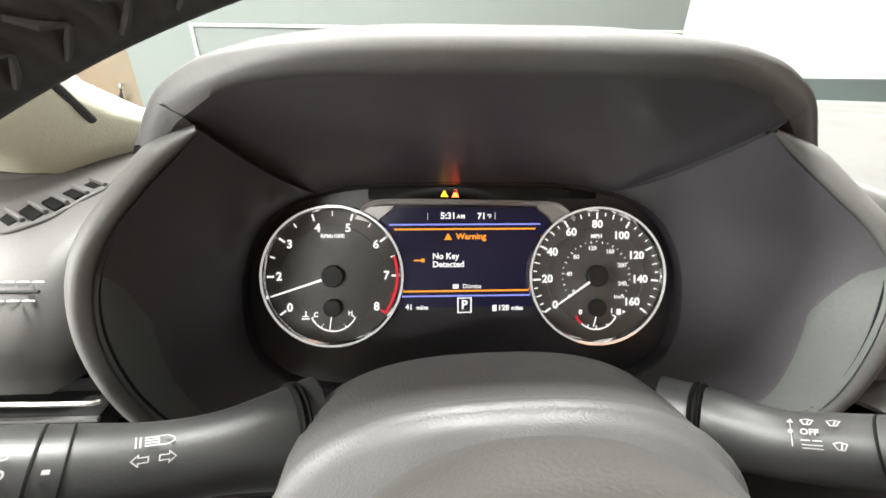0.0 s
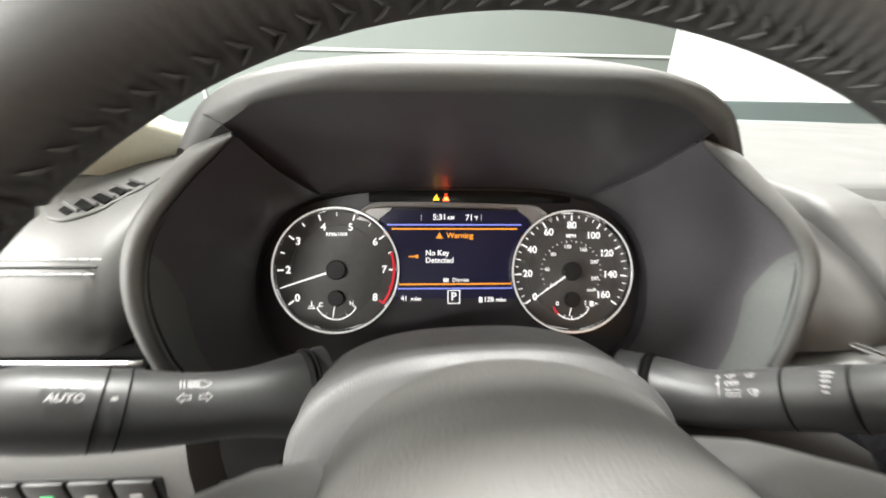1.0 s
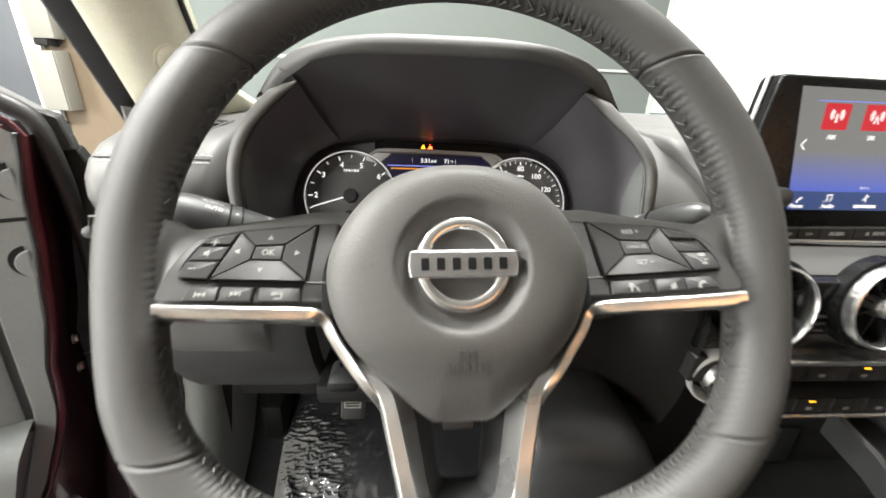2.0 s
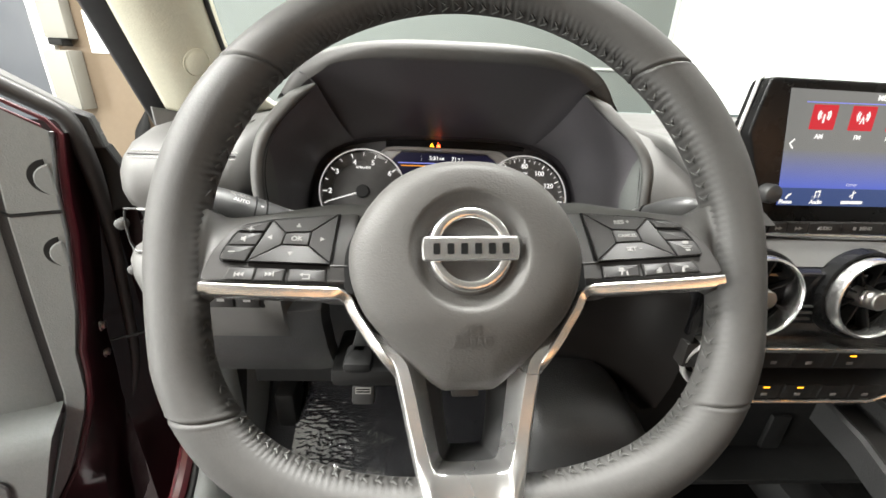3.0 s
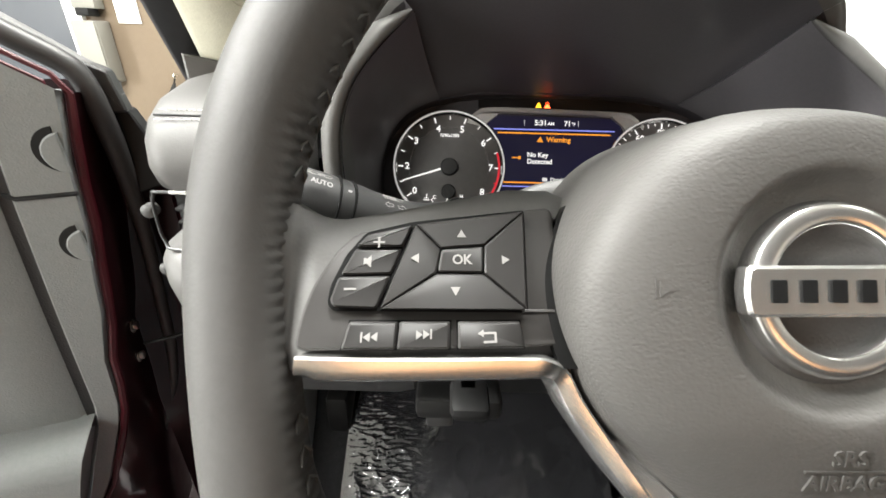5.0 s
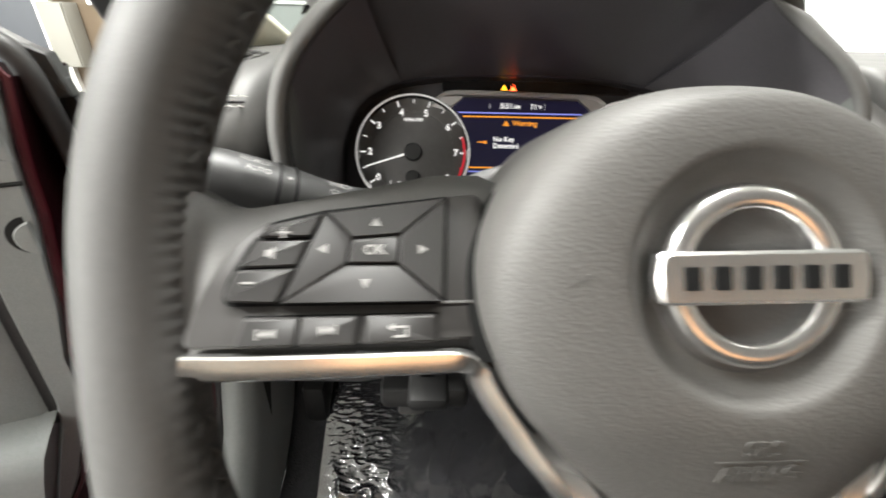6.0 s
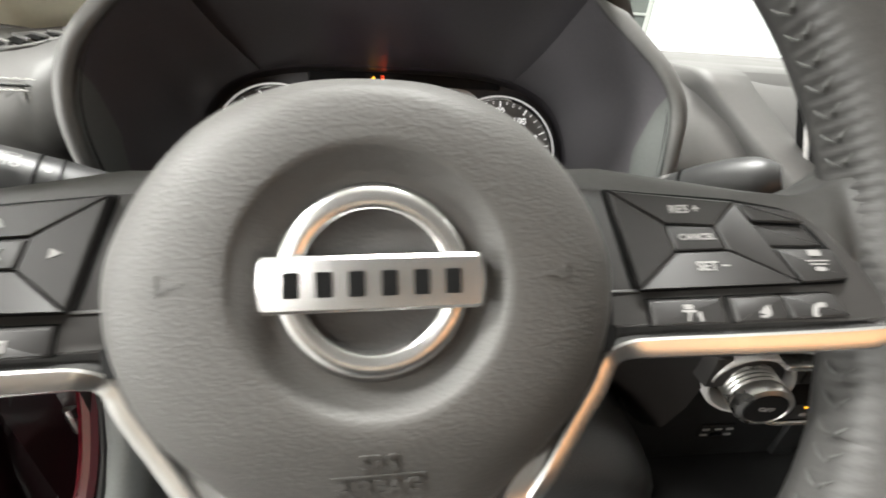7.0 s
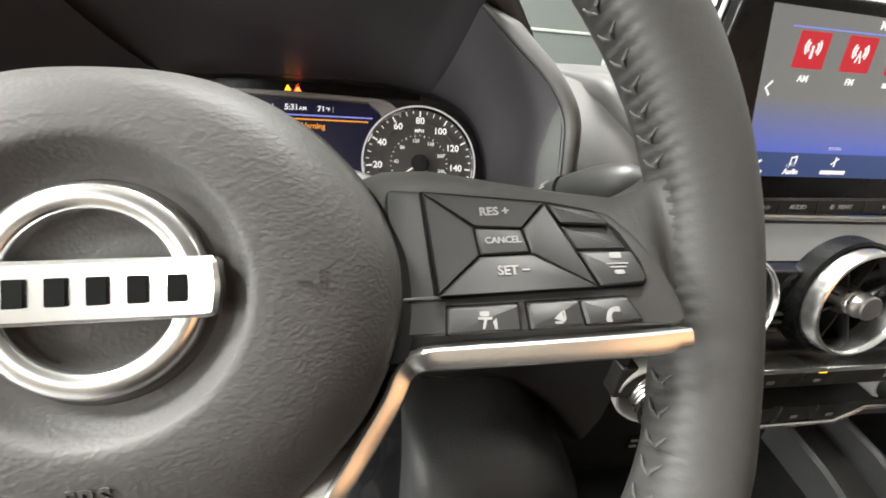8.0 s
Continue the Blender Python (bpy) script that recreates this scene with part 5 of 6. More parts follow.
    l.new(sep.outputs["Y"], rng.inputs["Value"])
    ramp = n.new("ShaderNodeValToRGB")
    ramp.color_ramp.elements[0].color = (*bottom, 1)
    ramp.color_ramp.elements[1].color = (*top, 1)
    l.new(rng.outputs[0], ramp.inputs[0])
    l.new(ramp.outputs[0], b.inputs["Emission Color"])
    b.inputs["Emission Strength"].default_value = 1.0
    return m


SCREEN_BG = screen_glow("screen_picture", (0.09, 0.14, 0.62), (0.20, 0.20, 0.19), -0.060, -0.018)
bm = prism(bmesh.new(), [(-0.024, -0.0725), (0.150, -0.0735), (0.150, 0.0340), (-0.0390, 0.0365)], -0.001, 0.0006)
pic = part("screen_picture", bm, SCREEN_BG, screen, "lit picture fading from grey to blue")
bm = prism(bmesh.new(), [(-0.024, -0.0725), (0.150, -0.0735), (0.150, -0.0560), (-0.0265, -0.0550)], 0.0006, 0.0009)
part("menu_bar", bm, material("lit_menu_bar", (0.0, 0.0, 0.01), 0.2, emit=(0.05, 0.08, 0.20), power=1.0), pic)
for k in range(4):
    bm = prism(bmesh.new(), rect(-0.0118 + k * 0.041, 0.0005, 0.0138 + k * 0.041, 0.0230, 0.001, 2), 0.0006, 0.0010)
    tile = part("radio_tile", bm, LIT_RED, pic, "red lit menu tile")
    bm = bmesh.new()
    cx, cy = 0.001 + k * 0.041, 0.0125
    if k < 2:
        prism(bm, [(cx - 0.0010, cy - 0.006), (cx + 0.0010, cy - 0.006), (cx + 0.0007, cy + 0.002), (cx - 0.0007, cy + 0.002)] if k == 0 else [(cx - 0.0028, cy - 0.006), (cx - 0.0016, cy - 0.006), (cx, cy - 0.001), (cx + 0.0016, cy - 0.006), (cx + 0.0028, cy - 0.006), (cx, cy + 0.002)], 0.001, 0.0014)
        for s in (-1, 1):
            for r in (0.0035, 0.0056):
                arc_band(bm, (cx, cy + 0.001), 90 + s * 90 - 42, 90 + s * 90 + 42, r, r + 0.0013, 0.0014, 8)
    else:
        prism(bm, rect(cx - 0.003, cy - 0.005, cx + 0.003, cy + 0.005, 0.001), 0.001, 0.0014)
    part("tile_sign", bm, LIT_WHITE, tile)
for w, x, y, z, size in (("AM", 0.001, -0.0060, 0.0008, 0.0060), ("FM", 0.042, -0.0060, 0.0008, 0.0060), ("Phone", -0.0165, -0.0690, 0.0012, 0.0056), ("Audio", 0.0170, -0.0690, 0.0012, 0.0056), ("MENU", 0.062, 0.0305, 0.0008, 0.0072)):
    part("word", text(bmesh.new(), w, x, y, z, size), LIT_WHITE, pic)
part("word_bar", prism(bmesh.new(), rect(0.045, -0.0705, 0.069, -0.0675), 0.0009, 0.0013), LIT_WHITE, pic)
part("word_bar", prism(bmesh.new(), rect(0.073, -0.0080, 0.096, -0.0045), 0.0006, 0.0010), LIT_WHITE, pic)
part("back_arrow", prism(bmesh.new(), [(-0.0235, -0.0080), (-0.0280, -0.0130), (-0.0235, -0.0180), (-0.0225, -0.0170), (-0.0263, -0.0130), (-0.0225, -0.0090)], 0.0006, 0.0010), LIT_WHITE, pic)
for x in (0.0475, 0.0515, 0.0555):
    part("page_dot", lathe(bmesh.new(), [(0.0013, 0.0006), (0.0013, 0.0010)], 10, Matrix.Translation((x, -0.0515, 0))), LIT_WHITE, pic)
bm = bmesh.new()
arc_band(bm, (-0.0115, -0.0665), 95, 175, 0.0042, 0.0060, 0.0012, 8)
part("handset_sign", bm, LIT_WHITE, pic)
bm = bmesh.new()
prism(bm, rect(0.0140, -0.0645, 0.0148, -0.0585), 0.0009, 0.0013)
prism(bm, rect(0.0185, -0.0635, 0.0193, -0.0575), 0.0009, 0.0013)
prism(bm, [(0.0140, -0.0595), (0.0193, -0.0585), (0.0193, -0.0572), (0.0140, -0.0582)], 0.0009, 0.0013)
lathe(bm, [(0.0014, 0.0009), (0.0014, 0.0013)], 10, Matrix.Translation((0.0130, -0.0645, 0)))
lathe(bm, [(0.0014, 0.0009), (0.0014, 0.0013)], 10, Matrix.Translation((0.0175, -0.0635, 0)))
part("note_sign", bm, LIT_WHITE, pic)
bm = bmesh.new()
prism(bm, [(0.0555, -0.0650), (0.0565, -0.0650), (0.0565, -0.0575), (0.0555, -0.0575)], 0.0009, 0.0013)
prism(bm, [(0.0530, -0.0635), (0.0590, -0.0590), (0.0584, -0.0583), (0.0524, -0.0628)], 0.0009, 0.0013)
part("link_sign", bm, LIT_WHITE, pic)
bm = prism(bmesh.new(), rect(-0.020, 0.0245, 0.150, 0.0254), 0.0006, 0.0010)
part("header_line", bm, LIT_BLUE, pic)
# knob and key row under the display
bm = lathe(bmesh.new(), [(0.0, 0.012), (0.006, 0.012), (0.0085, 0.0105), (0.0095, 0.008), (0.0095, -0.004)], 32, Matrix.Translation((-0.0395, -0.0605, 0)))
part("volume_knob", bm, STALK, screen, "dark round knob")
bm = prism(bmesh.new(), rect(-0.030, -0.1025, 0.150, -0.0892, 0.001), 0.0, 0.0015, 0.0005)
keys = part("key_strip", bm, POD, screen, "grey key strip")
for k, x in enumerate((-0.0285, -0.0080, 0.0156, 0.0530, 0.1012)):
    bm = prism(bmesh.new(), rect(x, -0.1015, x + (0.0200, 0.0230, 0.0368, 0.0475, 0.045)[k], -0.0902, 0.0008, 2), 0.0015, 0.0028, 0.0005)
    kk = part("strip_key", bm, KEY, keys)
    w = (0.0200, 0.0230, 0.0368, 0.0475, 0.045)[k]
    bm = bmesh.new()
    if k == 2:
        text(bm, "AUDIO", x + w / 2, -0.0958, 0.0029, 0.0050)
    elif k == 3:
        prism(bm, rect(x + 0.013, -0.0975, x + 0.0165, -0.0940, 0.0008, 2), 0.0028, 0.0031)
        text(bm, "MENU", x + w / 2 + 0.004, -0.0958, 0.0029, 0.0050)
    else:
        prism(bm, [(x + w / 2 - 0.003, -0.0978), (x + w / 2 + 0.001, -0.0958), (x + w / 2 - 0.003, -0.0938)], 0.0028, 0.0031)
        prism(bm, [(x + w / 2 + 0.001, -0.0978), (x + w / 2 + 0.005, -0.0958), (x + w / 2 + 0.001, -0.0938)], 0.0028, 0.0031)
    part("key_mark", bm, MARK_DIM, kk)

# ---- centre stack ----
stack = thing("centre_stack", "gloss black centre stack with chrome lines", "centre stack", Matrix.Translation((0.38, 0.12, 0.70)))
SO = Vector((-0.38, -0.12, -0.70))


house = ((0.30, 0.986), (0.214, 0.986), (0.204, 0.983), (0.198, 0.976), (0.172, 0.946), (0.145, 0.926), (0.135, 0.915))
bm = bmesh.new()
loft(bm, [[Vector((x + 0.80 * max(0.0, 0.980 - z), y + dy, z + dz)) + SO for y, z in house] for x, dy, dz in ((0.2335, 0.040, -0.008), (0.2340, 0.012, -0.002), (0.2352, 0.003, 0.0), (0.240, 0.0, 0.0), (0.272, 0.004, 0.0), (0.288, 0.045, 0.0), (0.60, 0.045, 0.0))], False)
part("screen_housing", bm, DASH, stack, "grey padded housing round the screen", 75)
bm = bmesh.new()
loft(bm, [[Vector((x, y + dy, z)) + SO for y, z in ((0.165, 0.902), (0.142, 0.900), (0.118, 0.893), (0.108, 0.885), (0.112, 0.881), (0.14, 0.880))] for x, dy in ((0.205, 0.06), (0.235, 0.025), (0.262, 0.004), (0.30, 0.0), (0.50, 0.0))], False)
part("padded_ledge", bm, DASH, stack, "grey padded ledge under the screen", 50)
bm = bmesh.new()
tube(bm, [Vector(p) + SO for p in ((0.232, 0.172, 0.908), (0.255, 0.152, 0.905), (0.30, 0.142, 0.9045), (0.50, 0.142, 0.9045))], 0.0022, 8)
part("chrome_line", bm, CHROME, stack)
part("vent_panel", moved(box(bmesh.new(), 0.235, 0.095, 0.812, 0.52, 0.16, 0.884, 0.004), SO), GLOSS, stack, "gloss black vent panel")
part("chrome_line", moved(box(bmesh.new(), 0.276, 0.076, 0.8085, 0.52, 0.110, 0.8135, 0.0015), SO), SATIN, stack)
part("upper_key_panel", moved(box(bmesh.new(), 0.235, 0.090, 0.7790, 0.52, 0.16, 0.8075, 0.002), SO), POD, stack)
part("recess", moved(box(bmesh.new(), 0.235, 0.112, 0.7600, 0.52, 0.17, 0.7790), SO), BLACK, stack)
part("lower_key_panel", moved(box(bmesh.new(), 0.285, 0.088, 0.7420, 0.52, 0.16, 0.7610, 0.002), SO), POD, stack)
bm = bmesh.new()
tube(bm, [Vector(p) + SO for p in ((0.285, 0.092, 0.7405), (0.31, 0.0865, 0.7395), (0.448, 0.0865, 0.7395), (0.462, 0.0865, 0.7475), (0.472, 0.0865, 0.7545), (0.52, 0.0865, 0.7545))], 0.0020, 8)
part("chrome_line", bm, SATIN, stack)
part("lower_body", moved(box(bmesh.new(), 0.22, 0.150, 0.56, 0.60, 0.24, 0.80, 0.004), SO), BLACK, stack, "black lower stack with a shelf")
part("shelf", moved(box(bmesh.new(), 0.22, 0.10, 0.595, 0.60, 0.24, 0.603, 0.002), SO), BLACK, stack)
for k, (x, z, lit) in enumerate(((0.328, 0.7905, 0), (0.3650, 0.7905, 0), (0.408, 0.7905, 1), (0.330, 0.7520, 1), (0.366, 0.7520, 1), (0.405, 0.7520, 0), (0.440, 0.7520, 0))):
    y = 0.0895 if z > 0.77 else 0.0875
    key = part("climate_key", moved(box(bmesh.new(), x - 0.0155, y - 0.0012, z - 0.0085, x + 0.0155, y + 0.004, z + 0.0085, 0.001), SO), KEY, stack)
    part("key_mark", moved(box(bmesh.new(), x - 0.0035, y - 0.0016, z - 0.005, x + 0.0035, y, z - 0.001, 0.0008), SO), MARK_DIM, key)
    if lit:
        part("key_light", moved(box(bmesh.new(), x - 0.0032, y - 0.0018, z + 0.0053, x + 0.0032, y, z + 0.0065), SO), LIT_AMBER, key, "amber lit bar")
for k in range(3):
    x = 0.282 + 0.107 * k
    m = leaning((x, 0.090, 0.8640), 10)
    rv = thing("round_air_vent", "round air vent with chrome ring and spoke vanes", "air vent", m, group="centre vents")
    part("vent_bowl", lathe(bmesh.new(), [(0.0360, 0.004), (0.034, -0.022), (0.0, -0.026)], 40), BLACK, rv)
    part("vent_ring", lathe(bmesh.new(), [(0.0338, -0.004), (0.0340, 0.009), (0.0346, 0.0120), (0.0358, 0.0134), (0.0372, 0.0128), (0.0384, 0.0095), (0.0390, -0.010)], 64), SATIN, rv, "satin chrome ring")
    part("vent_collar", lathe(bmesh.new(), [(0.0388, -0.010), (0.0391, 0.0020), (0.0402, 0.0032), (0.0425, 0.0020), (0.0440, -0.010)], 64), SCREEN_BLACK, rv)
    for j in range(8):
        bm = bmesh.new()
        box(bm, 0.008, -0.0011, -0.012, 0.0342, 0.0011, 0.002, 0.0006)
        part("vane", bm, BLACK, rv, "", 35, pose(0, 0, 0, 0, 0, 22 + 45 * j))
    part("vent_knob", lathe(bmesh.new(), [(0.0, 0.0165), (0.0078, 0.0165), (0.0086, 0.0155), (0.0087, 0.0115), (0.0094, 0.0105), (0.0094, 0.0080), (0.0087, 0.0072), (0.0094, 0.0062), (0.0094, 0.004), (0.0110, 0.0), (0.0110, -0.01)], 32), STEEL, rv, "brushed metal centre knob")

# louvre bars in the gloss panel between the round vents
for x0, x1 in ((0.3215, 0.3500), (0.4285, 0.4570)):
    for z, h in ((0.8500, 0.0009), (0.8430, 0.0009), (0.8360, 0.0009)):
        part("louvre_bar", moved(box(bmesh.new(), x0, 0.0925, z - h, x1, 0.097, z + h, 0.0004), SO), FRAME_GREY, stack)


def temp_knob(x, y, z):
    m = leaning((x, y, z), -4, 0, -8)
    kn = thing("temperature_knob", "ridged chrome temperature knob", "control knob", m, group="temperature knobs")
    part("knob_ring", lathe(bmesh.new(), [(0.0270, -0.020), (0.0272, -0.004), (0.0284, -0.0012), (0.0302, -0.0010), (0.0314, -0.0030), (0.0318, -0.020)], 48), SILVER_PAINT, kn, "silver ring")
    bm = bmesh.new()
    prof = [(0.0195, -0.012)]
    for j in range(5):
        prof += [(0.0195, -0.008 + j * 0.0034), (0.0186, -0.0065 + j * 0.0034)]
    prof += [(0.0195, 0.0095), (0.0200, 0.0125), (0.0190, 0.0165), (0.0155, 0.0180), (0.0150, 0.0172), (0.0, 0.0172)]
    part("knob_grip", lathe(bm, prof, 48), STEEL, kn, "ridged chrome grip")
    part("knob_cap", lathe(bmesh.new(), [(0.0148, 0.0174), (0.0140, 0.0180), (0.0, 0.0182)], 40), BLACK, kn, "black knob face")
    bm = bmesh.new()
    text(bm, "OFF", 0, 0.0, 0.0184, 0.006)
    part("knob_mark", bm, MARK_DIM, kn)
    return kn


temp_knob(0.268, 0.085, 0.783)
temp_knob(0.505, 0.085, 0.783)
usb = thing("usb_port_plate", "small black socket plate with white symbols", "socket", leaning((0.343, 0.149, 0.645), 0))
part("plate", prism(bmesh.new(), rect(-0.020, -0.010, 0.020, 0.010, 0.002), -0.004, 0.0012, 0.0006), BLACK, usb)
part("socket", prism(bmesh.new(), rect(-0.006, -0.0060, 0.006, -0.0015), 0.001, 0.002), GLOSS, usb)
bm = bmesh.new()
for x, y in ((-0.014, 0.0045), (0, 0.0045), (0.013, 0.0045), (-0.014, -0.004), (0.013, -0.004)):
    prism(bm, rect(x - 0.004, y - 0.0014, x + 0.004, y + 0.0014, 0.0008), 0.001, 0.0022)
part("symbols", bm, MARK, usb)

# ---- driver's door, standing open ----
ang = radians(66)
D = Vector((-math.sin(ang), -math.cos(ang), 0))
NIN = Vector((math.cos(ang), -math.sin(ang), 0))
DOOR = axes_frame((-0.468, 0.238, 0.30), D, NIN, Vector((0, 0, 1)))
DOOR = Matrix.Translation((-0.468, 0.238, 0.30)) @ Matrix((D, -NIN, Vector((0, 0, 1)))).transposed().to_4x4()
door = thing("car_door", "open burgundy car door with grey inner trim", "car door", DOOR)


EDGE = [(-0.05, 0.16), (0.0, 0.14), (0.124, 0.104), (0.18, 0.070), (0.28, 0.030), (0.32, 0.020), (0.39, 0.014), (0.43, 0.001), (0.49, -0.007), (0.54, -0.016), (0.60, -0.021), (0.655, -0.032), (0.70, -0.034), (0.9, -0.034)]


def bow(z):
    """Where the leading edge of the inner trim runs at a height above the hem."""
    return float(np.interp(z, [e[0] for e in EDGE], [e[1] for e in EDGE]))


def groove_x(z):
    return float(np.interp(z, [0.0, 0.30, 0.45, 0.575, 0.652, 0.76], [0.16, 0.049, 0.0395, 0.032, 0.0245, 0.016]))


def top_z(x):
    return 0.672 + 0.70 * (x + 0.022)


bm = bmesh.new()
cols = []
for c in range(10):
    col = []
    for k in range(25):
        z = 0.76 * k / 24
        e, g = bow(z), groove_x(z)
        x, y = ((e - 0.001, 0.006), (e, 0.001), (e + 0.001, -0.003), (g - 0.006, -0.004), (g, 0.006), (g + 0.006, 0.004), (g + 0.012, -0.001), (g + 0.06, -0.004), (0.30, -0.004), (0.70, 0.0))[c]
        y += 0.010 * math.sin(max(0.0, 0.45 - z) * 4)
        col.append((x, y, min(z, top_z(x))))
    cols.append(col)
loft(bm, cols, False)
trim = part("inner_trim", bm, DOOR_TRIM, door, "grey moulded inner trim", 50)
# dark strip laid in the moulded groove to paint its shade
bm = bmesh.new()
loft(bm, [[(groove_x(z) + dx, dy + 0.010 * math.sin(max(0.0, 0.45 - z) * 4), z) for dx, dy in ((-0.0050, 0.0), (-0.002, 0.0022), (0.004, 0.0022), (0.0065, 0.0005))] for z in [0.285 + k * 0.0205 for k in range(19)]], False)
part("groove_shade", bm, PAD_GREY, trim, "dark strip painting the shade in the trim groove")
bm = bmesh.new()
tube(bm, [(bow(0.575) - 0.001, -0.0025, 0.574), (0.024, -0.0040, 0.574), (0.033, -0.002, 0.578), (0.060, -0.0030, 0.579), (0.40, -0.0035, 0.582)], 0.0024, 6)
part("shut_line", bm, BLACK, trim)
# arm rest ledge over the pocket with the dark speaker panel
bm = bmesh.new()
loft(bm, [[(x + dx * 0.4, y, z + 0.10 * (x - 0.05)) for y, z, dx in ((0.01, 0.305, 0), (-0.030, 0.300, 0.0), (-0.046, 0.288, 0.01), (-0.050, 0.262, 0.03), (-0.046, 0.20, 0.08), (-0.036, 0.10, 0.16), (-0.01, 0.0, 0.22))] for x in (0.048, 0.056, 0.09, 0.30, 0.65)], False)
part("arm_rest", bm, DOOR_TRIM, door, "grey arm rest over the door pocket", 50)
bm = bmesh.new()
prism(bm, rounded([(0.16, 0.03), (0.6, 0.03), (0.6, 0.28), (0.100, 0.250)], 0.03), 0.0, 0.006, 0.002)
part("speaker_panel", bm, DOOR_POCKET, door, "dark speaker panel", 35, Matrix.Translation((0, -0.048, 0)) @ pose(0, 0, 0, 90))
def half_round(e, z, r, h):
    pts = [(e + r * math.cos(radians(a)), z + r * math.sin(radians(a))) for a in range(-85, 86, 10)]
    return prism(bmesh.new(), pts, 0.0, h, h * 0.4)


# flat black half disc behind each cover paints the recess's shaded crescent
for z, r in ((0.615, 0.0205), (0.525, 0.0190)):
    e = bow(z) + 0.003
    m = Matrix.Translation((0, -0.0032, 0)) @ pose(0, 0, 0, 90)
    part("recess_shade", half_round(e, z, r, 0.0012), BLACK, trim, "black half disc painting the shade in a clip recess", 35, m)
    part("clip_cover", half_round(e - 0.003, z - 0.003, r * 0.88, 0.0034), DOOR_TRIM, trim, "grey clip cover", 35, m)
# painted shell, its burgundy flange and the long rubber seal
bm = bmesh.new()
rows = []
for z in [k * 0.03 for k in range(23)]:
    x = bow(z)
    o = min(x, 0.012 + 0.25 * max(0.0, x - 0.012))
    rows.append([(x + 0.01, 0.012, z), (x - 0.004, 0.014, z), (min(x - 0.010, o + 0.01), 0.022, z), (o - 0.013, 0.050, z), (o - 0.016, 0.085, z), (o - 0.020, 0.120, z), (o - 0.010, 0.150, z), (o + 0.05, 0.165, z), (o + 0.7, 0.17, z)])
loft(bm, rows, False)
part("door_shell", bm, PAINT_SHADED, door, "burgundy door edge with shade put into its paint colour", 40)
bm = bmesh.new()
tube(bm, [(bow(z) - 0.0055, 0.007, z) for z in [0.10 + k * 0.04 for k in range(15)]] + [(-0.029, 0.009, 0.676), (0.0178, 0.007, 0.7074), (0.20, 0.005, 0.836)], [0.002] * 3 + [0.0042] * 11 + [0.0035] + [0.0026] * 3, 8)
part("painted_flange", bm, FLANGE, door, "burgundy painted flange")
bm = bmesh.new()
tube(bm, [(-0.0255, 0.003, 0.655), (-0.0236, 0.003, 0.6707), (0.0201, 0.001, 0.7001), (0.20, -0.001, 0.826)], 0.0018, 6)
part("trim_lip", bm, FLANGE, door, "burgundy lip over the trim")
frame_line = [(0.30, 0.045, 0.9150), (0.10, 0.045, 0.7800), (0.0224, 0.045, 0.7269), (0.0066, 0.045, 0.7162), (-0.0242, 0.045, 0.6942), (-0.0454, 0.045, 0.6786), (-0.0600, 0.045, 0.6680)]
bm = bmesh.new()
loft(bm, [[Vector(p) + Vector((a * 0.45, b, a)) for a, b in ((-0.014, 0.002), (-0.012, -0.004), (0.006, -0.004), (0.0095, -0.001), (0.0100, 0.015), (-0.014, 0.015))] for p in frame_line], True, True, True)
part("window_frame", bm, FRAME_GREY, door, "grey window frame rail", 50)
UPRIGHT = pose(0, 0, 0, 90)
cap = [(-0.036, 0.6890), (-0.0618, 0.6765), (-0.0690, 0.6386), (-0.0440, 0.6380), (-0.0400, 0.660)]
part("corner_cap", prism(bmesh.new(), rounded(cap, 0.003, 3), -0.060, -0.0375, 0.002), PAD_GREY, door, "dark plastic corner cap", 35, UPRIGHT)
block = [(-0.040, 0.6450), (-0.0683, 0.6385), (-0.0815, 0.6042), (-0.0780, 0.5600), (-0.0400, 0.5500)]
part("mirror_foot", prism(bmesh.new(), rounded(block, 0.002, 3), -0.075, -0.046, 0.002), BLACK, door, "black mirror foot", 35, UPRIGHT)
bm = bmesh.new()
seal = curve_through([(0.30, 0.030, 0.9120), (0.10, 0.030, 0.7760), (0.0217, 0.030, 0.7222), (-0.0187, 0.030, 0.6949), (-0.0333, 0.030, 0.6846), (-0.0409, 0.030, 0.6761), (-0.0455, 0.030, 0.6620), (-0.0479, 0.032, 0.6416), (-0.0492, 0.038, 0.610), (-0.048, 0.048, 0.560), (-0.044, 0.060, 0.50), (-0.034, 0.072, 0.40), (-0.022, 0.080, 0.30), (0.002, 0.078, 0.22), (0.05, 0.060, 0.14), (0.12, 0.03, 0.06)], 6)
tube(bm, seal, [0.0100 - 0.003 * min(1, max(0, (k - 48) / 14)) for k in range(len(seal))], 12)
part("door_seal", bm, SEAL, door, "thick rubber door seal")
for z in (0.395, 0.350):
    m = Matrix.Translation((bow(z) - 0.0150, 0.052, z - 0.008)) @ pose(0, 0, 0, 0, -90)
    part("bolt", lathe(bmesh.new(), [(0.0, 0.0), (0.0085, 0.0), (0.0085, 0.0015), (0.0055, 0.002), (0.0055, 0.006), (0.0, 0.0065)], 12, m), STEEL, door, "bright steel bolt")

# door check strap and hinges on the body
strap = solid("door_check_strap", tube(bmesh.new(), [(-0.470, 0.275, 0.670), (-0.440, 0.285, 0.673), (-0.395, 0.300, 0.684)], [0.0016, 0.0026, 0.0020], 8), BLACK, "thin black check strap between door and body", "door check strap")

